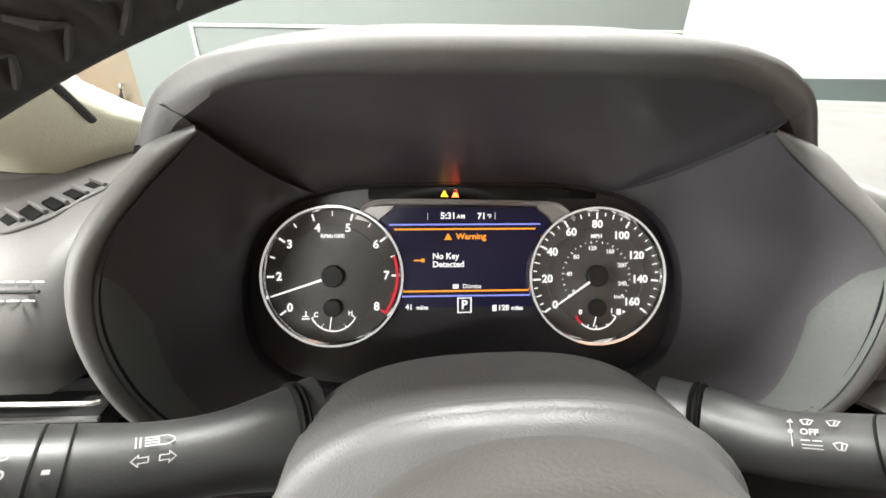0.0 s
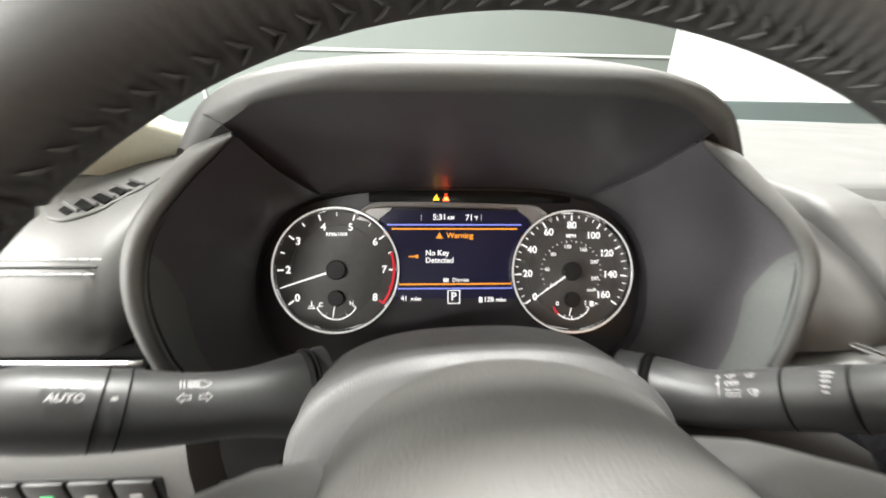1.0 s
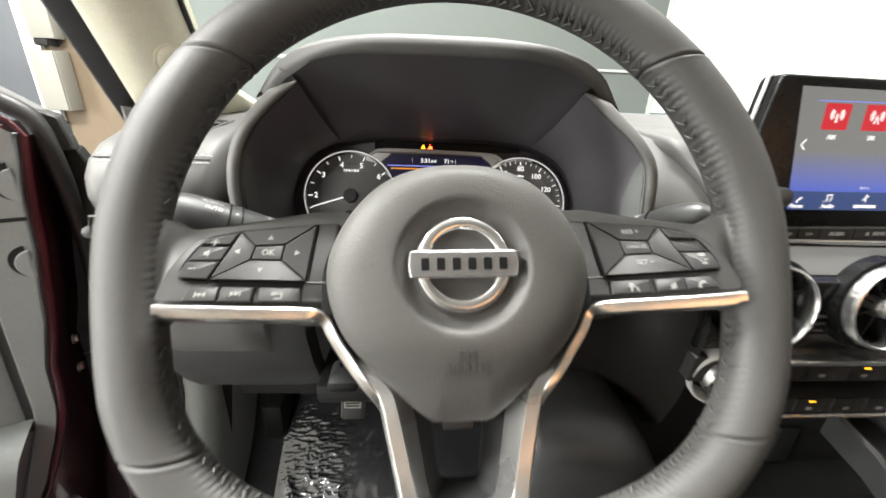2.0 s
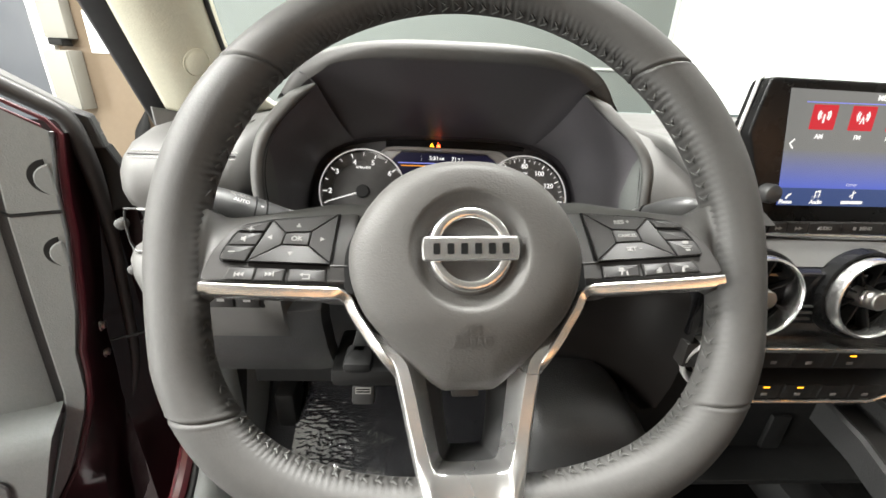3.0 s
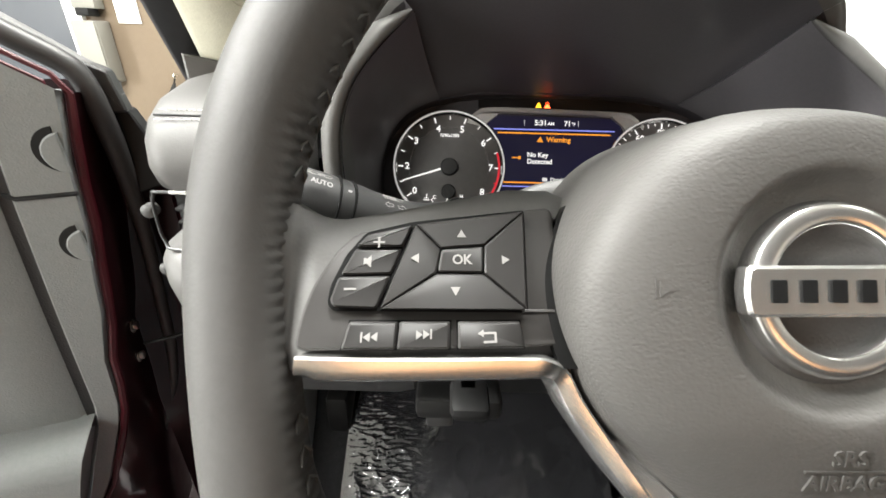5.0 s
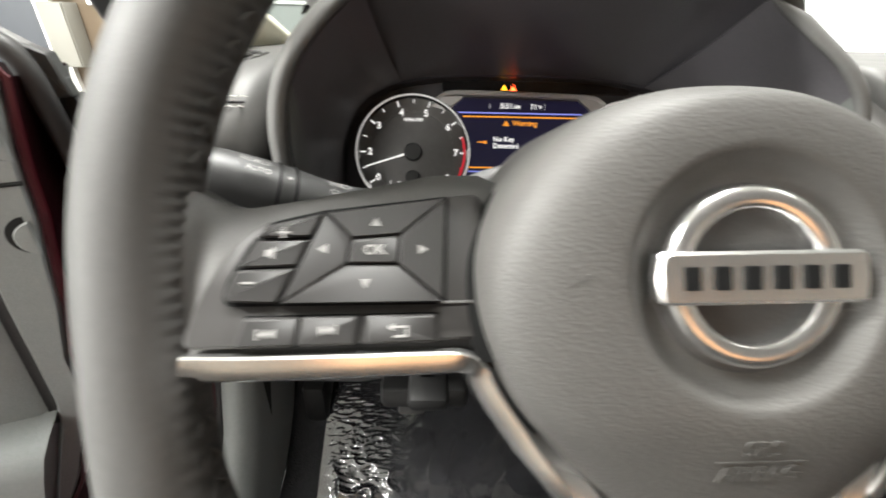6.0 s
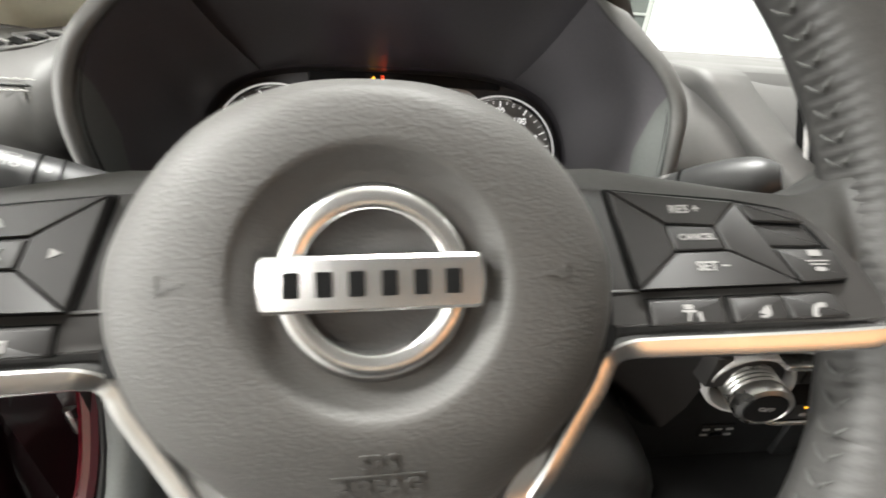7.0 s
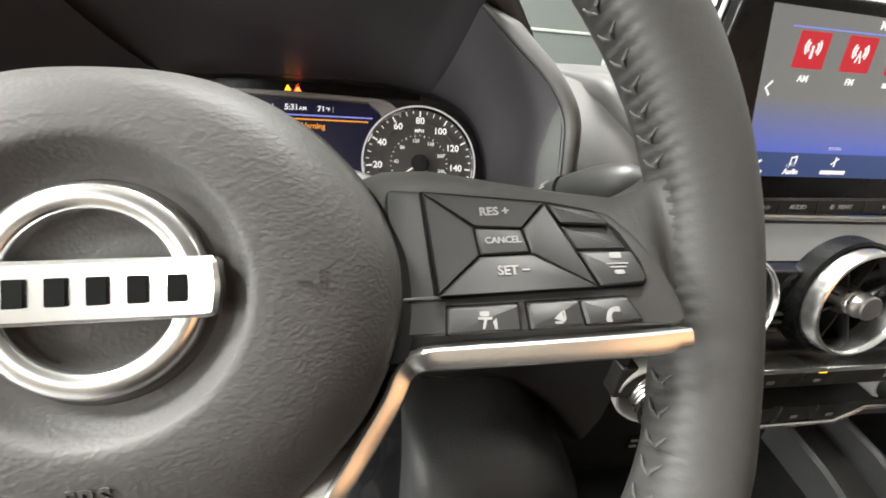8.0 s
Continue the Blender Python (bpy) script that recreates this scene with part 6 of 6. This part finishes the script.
# ---- body side: jamb, sill, kick panel ----
jamb = thing("body_side", "burgundy painted door opening with black seals", "car body", Matrix.Translation((-0.42, 0.4, 0.25)))
JO = Vector((0.42, -0.4, -0.25))
bm = bmesh.new()
loft(bm, [[Vector(p) + JO for p in ((-0.50, 0.30, z), (-0.46, 0.335, z), (-0.43, 0.34, z), (-0.405, 0.325, z), (-0.395, 0.30, z), (-0.385, 0.34, z), (-0.38, 0.55, z))] for z in (0.20, 0.35, 0.5, 0.65, 0.8, 0.915)], False)
part("hinge_pillar", bm, PAINT_SHADED, jamb, "burgundy hinge pillar with shade put into its paint colour", 30)
bm = bmesh.new()
pts = curve_through([(-0.373, 0.283, 0.915), (-0.372, 0.280, 0.88), (-0.376, 0.300, 0.70), (-0.384, 0.322, 0.58), (-0.388, 0.292, 0.480), (-0.389, 0.257, 0.424), (-0.390, 0.220, 0.390), (-0.391, 0.12, 0.340), (-0.392, -0.3, 0.326)], 6)
tube(bm, [p + JO for p in pts], [0.010] * 12 + [0.0055] * (len(pts) - 12), 10)
part("door_opening_seal", bm, RUBBER, jamb, "black door opening seal")
bm = bmesh.new()
pts = curve_through([(-0.399, 0.345, 0.64), (-0.401, 0.325, 0.56), (-0.404, 0.290, 0.475), (-0.408, 0.250, 0.415), (-0.413, 0.20, 0.375), (-0.418, 0.10, 0.335), (-0.420, -0.4, 0.318)], 6)
tube(bm, [p + JO for p in pts], 0.014, 10)
part("painted_rim", bm, PAINT, jamb, "burgundy painted opening rim")
bm = bmesh.new()
loft(bm, [[Vector(p) + JO for p in ((-0.46, y, 0.20), (-0.46, y, 0.29), (-0.44, y, 0.315), (-0.41, y, 0.318), (-0.37, y, 0.300), (-0.34, y, 0.24))] for y in (-0.6, 0.0, 0.10, 0.16)], False)
part("sill", bm, PAINT, jamb, "burgundy painted sill")
bm = bmesh.new()
loft(bm, [[Vector(p) + JO for p in ((-0.385, y + 0.004, z), (-0.380, y - 0.006, z), (-0.366, y - 0.012, z - 0.004), (-0.350, y - 0.008, z - 0.010), (-0.340, y + 0.02, z - 0.03), (-0.332, y + 0.16, z - 0.03))] for y, z in ((-0.40, 0.322), (0.00, 0.325), (0.12, 0.338), (0.175, 0.360), (0.22, 0.390), (0.255, 0.424), (0.29, 0.478), (0.322, 0.560), (0.335, 0.70), (0.335, 0.80))], False)
part("kick_panel", bm, DOOR_TRIM, jamb, "pale grey plastic kick panel", 60)
for x, y, z in ((-0.515, 0.368, 0.455), (-0.515, 0.350, 0.375)):
    bm = moved(lathe(bmesh.new(), [(0.0095, 0.0), (0.0095, 0.004), (0.0062, 0.005), (0.0062, 0.011), (0.0, 0.012)], 12, Matrix.Translation((x, y, z)) @ pose(0, 0, 0, 90)), JO)
    part("hinge_bolt", bm, STEEL, jamb, "steel hinge bolt")
for z in (0.877, 0.822):
    bm = moved(lathe(bmesh.new(), [(0.006, 0.0), (0.006, 0.008), (0.003, 0.010), (0.0, 0.010)], 12, Matrix.Translation((-0.352, 0.205, z)) @ pose(0, 0, 0, 90)), JO)
    part("dash_clip", bm, DASH_LOW, jamb, "dark dash end clip")
bm = bmesh.new()
loft(bm, [[Vector((x, y, z)) + JO for z in (0.04, 0.30, 0.55, 0.75, 0.90)] for x, y in ((-0.95, 0.52), (-0.70, 0.46), (-0.52, 0.40), (-0.47, 0.36))], False)
part("wing_flange", bm, PAINT_DEEP_SHADE, jamb, "front wing flange with the gap's shade put into its colour", 40)
bm = bmesh.new()
box(bm, -0.62, -0.60, 0.05, -0.42, 0.34, 0.24, 0.02)
part("outer_sill", moved(bm, JO), PAINT_SHADED, jamb, "outer sill with shade put into its burgundy colour")
bm = bmesh.new()
box(bm, -0.500, 0.335, 0.458, -0.448, 0.352, 0.492, 0.004)
hinge = part("hinge", moved(bm, JO), FLANGE, jamb, "burgundy painted hinge")
part("hinge_pin", moved(lathe(bmesh.new(), [(0.0075, -0.024), (0.0085, -0.020), (0.0085, 0.020), (0.0075, 0.024), (0.0, 0.024)], 14, Matrix.Translation((-0.452, 0.334, 0.475))), JO), STEEL, hinge, "bright steel hinge pin")

# ---- windscreen pillar, glass, headliner ----
pillar = thing("windscreen_pillar", "beige trimmed windscreen pillar with a round tweeter grille", "pillar trim", Matrix.Translation((-0.34, 0.30, 0.98)))
PO = Vector((0.34, -0.30, -0.98))
def pillar_at(f):
    return Vector((-0.290 + 0.112 * f, 0.315 - 0.435 * f, 0.970 + 0.445 * f)) + PO


for nm, cross, mat, lab in (("pillar_trim", ((-0.036, -0.012), (-0.034, -0.026), (-0.026, -0.032), (-0.008, -0.036), (0.002, -0.035), (0.012, -0.030), (0.025, -0.017), (0.030, -0.006), (0.031, 0.006), (0.026, 0.04), (-0.02, 0.05)), BEIGE, "beige pillar trim"), ("pillar_seal", ((-0.066, 0.005), (-0.065, -0.016), (-0.054, -0.028), (-0.036, -0.022), (-0.034, 0.01)), RUBBER, "black pillar weather seal")):
    bm = bmesh.new()
    rows = []
    for k in range(-2, 21):
        f = k / 20
        g = max(0.0, 1 - max(0.0, f) / 0.30) ** 1.5  # the foot flares out towards the glass
        h = max(0.0, 1 - max(0.0, f) / 0.14) ** 1.2
        rows.append([pillar_at(f) + Vector((a * (1 + 0.35 * g + 0.8 * h if a > 0 else 1), b + (0.11 * h if a > 0.024 else 0.0), 0)) for a, b in cross])
    loft(bm, rows, True)
    part(nm, bm, mat, pillar, lab, 60)
part("glass_gasket", tube(bmesh.new(), [pillar_at(k / 20) + Vector((0.0325 * (1 + 0.35 * max(0.0, 1 - max(0.0, k / 20) / 0.30) ** 1.5), 0.010, 0)) for k in range(2, 21)], 0.0026, 8), RUBBER, pillar, "black windscreen gasket")
TW = Matrix.Translation(Vector((-0.2522, 0.2225, 1.0412)) + PO) @ pose(0, 0, 0, 0, 0, 40) @ pose(0, 0, 0, 42)
bm = bmesh.new()
bmesh.ops.create_icosphere(bm, subdivisions=3, radius=1.0, matrix=TW @ Matrix.Diagonal((0.0112, 0.0045, 0.0165, 1)))
part("tweeter_grille", bm, BEIGE, pillar, "round beige tweeter grille", 60)
bm = bmesh.new()
tube(bm, [TW @ Vector((0.0118 * math.cos(a), -0.0012, 0.0168 * math.sin(a))) for a in [2 * math.pi * k / 32 for k in range(33)]], 0.0008, 6)
part("grille_rim", bm, BEIGE, pillar, "raised beige rim of the tweeter grille")
bm = bmesh.new()
prism(bm, [(-0.030, -0.018), (0.030, -0.018), (0.028, 0.006), (-0.032, 0.018)], -0.01, 0.004, 0.002)
part("sail_panel", bm, DASH, pillar, "grey mirror sail panel", 35, Matrix.Translation(Vector((-0.295, 0.262, 0.977)) + PO) @ pose(0, 0, 0, 80, 0, 20))

bm = bmesh.new()
gp = [(-0.42, 0.62, 0.955), (1.15, 0.62, 0.955), (0.95, -0.14, 1.415), (-0.20, -0.14, 1.415)]
rows = []
for k in range(7):
    f = k / 6
    a, b = Vector(gp[0]).lerp(Vector(gp[3]), f), Vector(gp[1]).lerp(Vector(gp[2]), f)
    rows.append([a.lerp(b, j / 8) + Vector((0, 0.16 * (1 - (2 * j / 8 - 1) ** 2), 0.02 * math.sin(math.pi * f))) for j in range(9)])
loft(bm, rows, False)
ws = solid("windscreen", bm, GLASS, "clear curved windscreen", "windscreen", "structure", 80)
ws.visible_shadow = False
bm = bmesh.new()
loft(bm, [[Vector((x, y, z)) + Vector((0, 0.16 * (1 - ((x - 0.365) / 0.78) ** 2), 0)) for y, z in ((0.56, 0.968), (0.61, 0.972), (0.64, 0.955))] for x in [-0.42 + k * 0.157 for k in range(11)]], False)
solid("cowl", bm, WAINSCOT, "grey cowl strip at the foot of the windscreen", "cowl", "structure", 60)
bm = bmesh.new()
loft(bm, [[(x, y, 1.40 + 0.05 * (1 - ((x - 0.365) / 0.72) ** 2)) for x in [-0.32 + k * 0.1713 for k in range(9)]] for y in (-0.15, -0.5, -1.0, -1.7)], False)
solid("roof_lining", bm, HEADLINER, "pale cloth roof lining", "ceiling", "structure", 60)

# unseen panel: stops light from behind, dark to keep bounce off the hub
bm = bmesh.new()
loft(bm, [[(x, y, z) for y, z in ((-1.00, 0.27), (-1.05, 0.55), (-1.12, 0.80), (-1.16, 0.89), (-1.22, 0.90), (-1.26, 0.86))] for x in (-0.38, 0.15, 0.60, 1.05)], False)
solid("rear_dark_panel", bm, BOUNCE_DARK, "unseen dark panel that cuts light from the rear of the cabin", "cabin wall", "structure", 60)
# unseen panel added to keep the rear-left lamp off the wheel
bm = bmesh.new()
loft(bm, [[(x, y, z) for z in (0.25, 0.6, 0.96, 1.41)] for x, y in ((-0.40, -1.72), (-0.42, -0.90), (-0.41, -0.74), (-0.36, -0.72))], False)
solid("side_light_block", bm, DASH_LOW, "unseen plain side panel that blocks light from the rear left", "cabin wall", "structure")
bm = bmesh.new()
loft(bm, [[(1.06, y, z) for z in (0.25, 0.6, 0.96)] for y in (-1.72, -0.5, 0.7)], False)
solid("cabin_side", bm, DASH_LOW, "grey plain passenger door side", "cabin wall", "structure")

# ---- foot well ----
bm = bmesh.new()
loft(bm, [[(x, y, z) for y, z in ((-1.6, 0.27), (0.20, 0.27), (0.34, 0.30), (0.46, 0.40), (0.60, 0.55), (0.66, 0.90))] for x in (-0.34, -0.32, 0.0, 0.18, 1.05)], False)
solid("foot_well", bm, CARPET, "black carpet foot well", "car floor", "structure", 40)

bm = bmesh.new()
loft(bm, [[(-0.338, y, z) for z in (0.26, 0.60, 0.88)] for y in (0.345, 0.50, 0.68)], False)
solid("foot_well_side", bm, CARPET, "black carpet side of the foot well", "car floor", "structure")


def film_z(x, y):
    base = 0.300 + 0.62 * max(0.0, y - 0.24) + 0.02
    edge = math.exp(-(((x + 0.200) / 0.060) ** 4)) + 0.7 * math.exp(-(((x - 0.135) / 0.03) ** 2)) * math.exp(-(((y - 0.42) / 0.05) ** 2))
    bend = Vector((x * 16, y * 16, 1.7))
    u = x + 0.012 * noise.noise(bend) + 0.35 * y
    v = y + 0.010 * noise.noise(bend + Vector((7.1, 3.3, 0)))
    ridge = (1 - abs(noise.noise(Vector((u * 45, v * 240, 0.3))))) ** 2.2
    ridge2 = (1 - abs(noise.noise(Vector((u * 150 + 4, v * 130, 5.0))))) ** 3
    fold = (1 - abs(noise.noise(Vector((x * 20 + y * 9, y * 22 - x * 16, 5.0))))) ** 5
    w2 = noise.noise(Vector((x * 10, y * 12, 4.0)))
    return base + edge * (0.0024 * ridge + 0.0004 * ridge2 + 0.010 * fold / (1 + math.exp((y - 0.31) * 90))) + 0.0006 * (1 - edge) * fold + 0.004 * w2 + 0.0002 * noise.noise(Vector((x * 60, y * 14, 2.0)))


mat_thing = thing("floor_mat", "dark floor mat under a wrinkled clear plastic film", "floor mat", Matrix.Translation((-0.04, 0.24, 0.29)))
bm = bmesh.new()
NX, NY = 330, 240
vs = [[bm.verts.new((x + 0.04, y - 0.24, film_z(x, y) - 0.29)) for x in [-0.262 + 0.437 * i / NX for i in range(NX + 1)]] for y in [0.10 + 0.36 * j / NY for j in range(NY + 1)]]
for j in range(NY):
    for i in range(NX):
        bm.faces.new((vs[j][i], vs[j][i + 1], vs[j + 1][i + 1], vs[j + 1][i]))
part("plastic_film", bm, PLASTIC_FILM, mat_thing, "wrinkled shiny plastic film", 180)
bm = bmesh.new()
loft(bm, [[(x + 0.04, y - 0.24, z - 0.29) for y, z in ((0.09, 0.285), (0.24, 0.300), (0.46, 0.432), (0.47, 0.425))] for x in (-0.265, -0.26, 0.175, 0.18)], False)
part("mat_body", bm, CARPET, mat_thing, "black mat")
ped = thing("foot_rest", "black ribbed foot rest", "pedal", Matrix.Translation((-0.275, 0.42, 0.43)))
part("rest_pad", box(bmesh.new(), -0.022, -0.05, -0.03, 0.016, 0.02, 0.05, 0.01), BLACK, ped)

# right-hand knee bolster, tunnel side and console
pad_prof = [(0.170, 0.728), (0.120, 0.726), (0.095, 0.720), (0.079, 0.706), (0.072, 0.685), (0.078, 0.62), (0.11, 0.54)]
pad_end = [(0.170, 0.640), (0.125, 0.636), (0.105, 0.630), (0.095, 0.620), (0.092, 0.600), (0.100, 0.57), (0.12, 0.53)]
pads = []
for x, f, back in ((0.085, 0.0, 0.05), (0.092, 0.0, 0.015), (0.105, 0.0, 0.0), (0.150, 0.0, 0.0), (0.182, 0.04, 0.0), (0.200, 0.14, 0.0), (0.216, 0.32, 0.0), (0.232, 0.56, 0.002), (0.248, 0.82, 0.008), (0.256, 1.0, 0.025)):
    pads.append([(x, (a * (1 - f) + c * f) + back, b * (1 - f) + d * f) for (a, b), (c, d) in zip(pad_prof, pad_end)])
part("knee_pad", moved(loft(bmesh.new(), pads, False), DO), PAD_GREY, dash, "dark grey rounded knee pad", 60)
bolster = [[(x, y + dy, z) for dy, z in ((0.020, 0.860), (0.004, 0.850), (0.0, 0.835), (0.003, 0.790), (0.010, 0.745), (0.022, 0.705), (0.045, 0.680), (0.10, 0.670))] for x_y in curve_through([(0.035, 0.225, 0), (0.060, 0.200, 0), (0.100, 0.182, 0), (0.150, 0.168, 0), (0.195, 0.150, 0), (0.216, 0.132, 0), (0.228, 0.114, 0), (0.236, 0.098, 0), (0.2400, 0.0905, 0)], 4) for x, y in ((x_y.x, x_y.y),)]
part("knee_bolster", moved(loft(bmesh.new(), bolster, False), DO), BOLSTER, dash, "smooth black panel beside the column", 60)
bm = bmesh.new()
loft(bm, [[(x, y, z) for x, z in ((0.185, 0.27), (0.200, 0.42), (0.225, 0.50), (0.262, 0.545), (0.275, 0.548), (0.285, 0.540), (0.290, 0.50), (0.300, 0.49), (0.46, 0.49), (0.47, 0.54), (0.49, 0.548), (0.53, 0.54), (0.56, 0.42), (0.57, 0.27))] for y in (-0.6, -0.1, 0.1, 0.24, 0.62)], False)
con = thing("centre_console", "dark grey plastic centre console with an open tray", "centre console")
part("console_body", bm, PAD_GREY, con, "", 40)
part("tray_liner", box(bmesh.new(), 0.292, -0.2, 0.488, 0.462, 0.20, 0.500), BLACK, con, "black rubber tray liner")
for x0, z0 in ((0.428, 0.722), (0.474, 0.734)):
    bm = bmesh.new()
    loft(bm, [[(x0 + a, y, z + c) for a, c in ((-0.004, 0.0), (0.0, 0.003), (0.006, 0.0), (0.006, -0.03), (-0.004, -0.03))] for y, z in ((0.11, z0), (0.06, z0 - 0.008), (0.0, z0 - 0.030), (-0.10, z0 - 0.085))], True, True, True)
    part("console_ridge", bm, PAD_GREY, con, "slim grey ridge", 50)
bm = bmesh.new()
loft(bm, [[(x, y, z - 0.012) for x in (0.430, 0.474)] for y, z in ((0.11, 0.724), (0.06, 0.716), (0.0, 0.694), (-0.10, 0.638))], False)
part("console_face", bm, POD, con, "dark face between two ridges", 50)
gear = thing("gear_selector", "black gear selector with bright silver top", "gear selector", Matrix.Translation((0.475, 0.02, 0.55)))
part("selector_boot", lathe(bmesh.new(), [(0.035, 0.0), (0.028, 0.012), (0.016, 0.03), (0.0, 0.03)], 28), BLACK, gear)
part("selector_stem", tube(bmesh.new(), [(0, 0, 0.02), (0, -0.004, 0.07)], 0.009, 14), BLACK, gear)
part("selector_knob", box(bmesh.new(), -0.022, -0.035, 0.060, 0.022, 0.025, 0.102, 0.014), BLACK, gear, "", 60)
part("selector_cap", box(bmesh.new(), -0.017, -0.028, 0.092, 0.017, 0.018, 0.1045, 0.005), SATIN, gear, "bright silver cap", 60)
solid("console_hook", box(bmesh.new(), 0.421, 0.143, 0.604, 0.447, 0.152, 0.660, 0.004), BLACK, "small dark socket cover on the stack", "socket cover")

# ---- the showroom round the car ----
bm = bmesh.new()
box(bm, -7, -7, -0.2, 8, 7, 0.0)
solid("floor", bm, CONCRETE, "sealed grey concrete floor", "floor", "structure")
bm = bmesh.new()
box(bm, -7, -7, 3.4, 8, 7, 3.6)
solid("ceiling", bm, WALL_WHITE, "white ceiling", "ceiling", "structure")
FY = 3.4
bm = bmesh.new()
box(bm, -2.17, FY, 0.0, 1.94, FY + 0.15, 3.4)
solid("wall_north", bm, WALL, "pale grey-green wall", "wall", "structure")
bm = bmesh.new()
box(bm, -2.86, FY + 0.01, 0.0, -2.17, FY + 0.15, 3.4)
solid("wall_north_tan", bm, WALL_TAN, "tan painted wall", "wall", "structure")
bm = bmesh.new()
box(bm, -2.98, FY - 0.03, 0.0, -2.86, FY + 0.12, 3.4)
solid("door_frame_1", bm, WALL_WHITE, "white door frame", "door frame", "structure")
bm = bmesh.new()
box(bm, -7, FY + 0.02, 0.0, -2.98, FY + 0.15, 3.4)
solid("door_1", bm, PANEL_BLUE, "slate blue door leaf", "door", "structure")
bm = bmesh.new()
box(bm, 1.94, FY, 0.0, 8, FY + 0.15, 0.80)
solid("wall_window_base", bm, WAINSCOT, "slate wall under the window", "wall", "structure")
bm = bmesh.new()
box(bm, 1.94, FY + 0.10, 0.80, 8, FY + 0.15, 3.4)
solid("window_1", bm, DAYLIGHT, "large bright white window", "window", "structure")
# unseen closing walls; the south one's beige is set to warm reflections
for nm, x0, y0, x1, y1, mat, lab in (("wall_west", -7.15, -7, -7, 7, WALL_WHITE, "white side wall"), ("wall_east", 8, -7, 8.15, 7, WALL_WHITE, "white side wall"), ("wall_south", -7, -7.15, 8, -7, WALL_TINT, "unseen rear wall, beige to warm the trim's reflections")):
    bm = bmesh.new()
    box(bm, x0, y0, 0, x1, y1, 3.4)
    solid(nm, bm, mat, lab, "wall", "structure")
# unseen glowing panel added behind, sized for the orange reflections in the trim
bm = bmesh.new()
box(bm, 1.2, -7.0, 0.95, 5.4, -6.96, 2.80)
solid("warm_glow_panel", bm, WARM_GLOW, "unseen glowing panel that gives the trim its orange reflections", "window", "structure")
# frame lines on the grey-green wall
for x0, z0, x1, z1 in ((-1.66, 1.105, 1.9, 1.125), (-1.68, 0.3, -1.66, 1.125), (1.90, 0.3, 1.94, 3.4)):
    bm = bmesh.new()
    box(bm, x0, FY - 0.02, z0, x1, FY, z1, 0.005)
    solid("trim", bm, TRIM_GREY, "pale wall trim rail", "trim", "structure")
cab = thing("wall_cabinet", "small cream wall cabinet", "cabinet", Matrix.Translation((-2.765, FY, 0.66)))
part("cabinet_body", box(bmesh.new(), -0.10, -0.14, 0.0, 0.08, 0.0, 0.42, 0.006), CREAM, cab)
part("cabinet_door", box(bmesh.new(), -0.095, -0.155, 0.005, 0.075, -0.142, 0.415, 0.004), CREAM, cab)
solid("wall_notice", box(bmesh.new(), -2.61, FY - 0.004, 1.07, -2.44, FY + 0.006, 1.36), PAPER, "white paper notice on the tan wall", "notice")
up = thing("wall_box", "small white box fixed above the cabinet", "box", Matrix.Translation((-2.77, FY, 1.16)))
part("box_body", box(bmesh.new(), -0.085, -0.10, 0.0, 0.085, 0.0, 0.30, 0.006), CREAM, up)
part("box_catch", box(bmesh.new(), -0.05, -0.13, -0.05, 0.05, -0.02, 0.0, 0.01), BLACK, up, "dark catch")
pouch = thing("hanging_pouch", "dark pouch hanging from a wall hook", "pouch", Matrix.Translation((-2.44, FY - 0.04, 0.26)))
bm = bmesh.new()
loft(bm, [[(math.cos(a) * w + 0.40 * z, math.sin(a) * w * 0.5, z) for a in (2 * math.pi * k / 12 for k in range(12))] for z, w in ((0.0, 0.012), (0.012, 0.040), (0.045, 0.068), (0.085, 0.070), (0.125, 0.052), (0.17, 0.052), (0.23, 0.062), (0.29, 0.050), (0.35, 0.026), (0.40, 0.010))], True, True, True)
part("pouch_body", bm, BLACK, pouch)
part("strap", tube(bmesh.new(), [(0.158, 0, 0.395), (0.170, 0, 0.43), (0.175, 0.0, 0.455)], 0.006, 6), BLACK, pouch)
part("hook", tube(bmesh.new(), [(0.175, 0.04, 0.46), (0.175, -0.01, 0.46), (0.175, -0.015, 0.445), (0.175, 0.0, 0.435)], 0.006, 8), STEEL, pouch, "small steel hook")
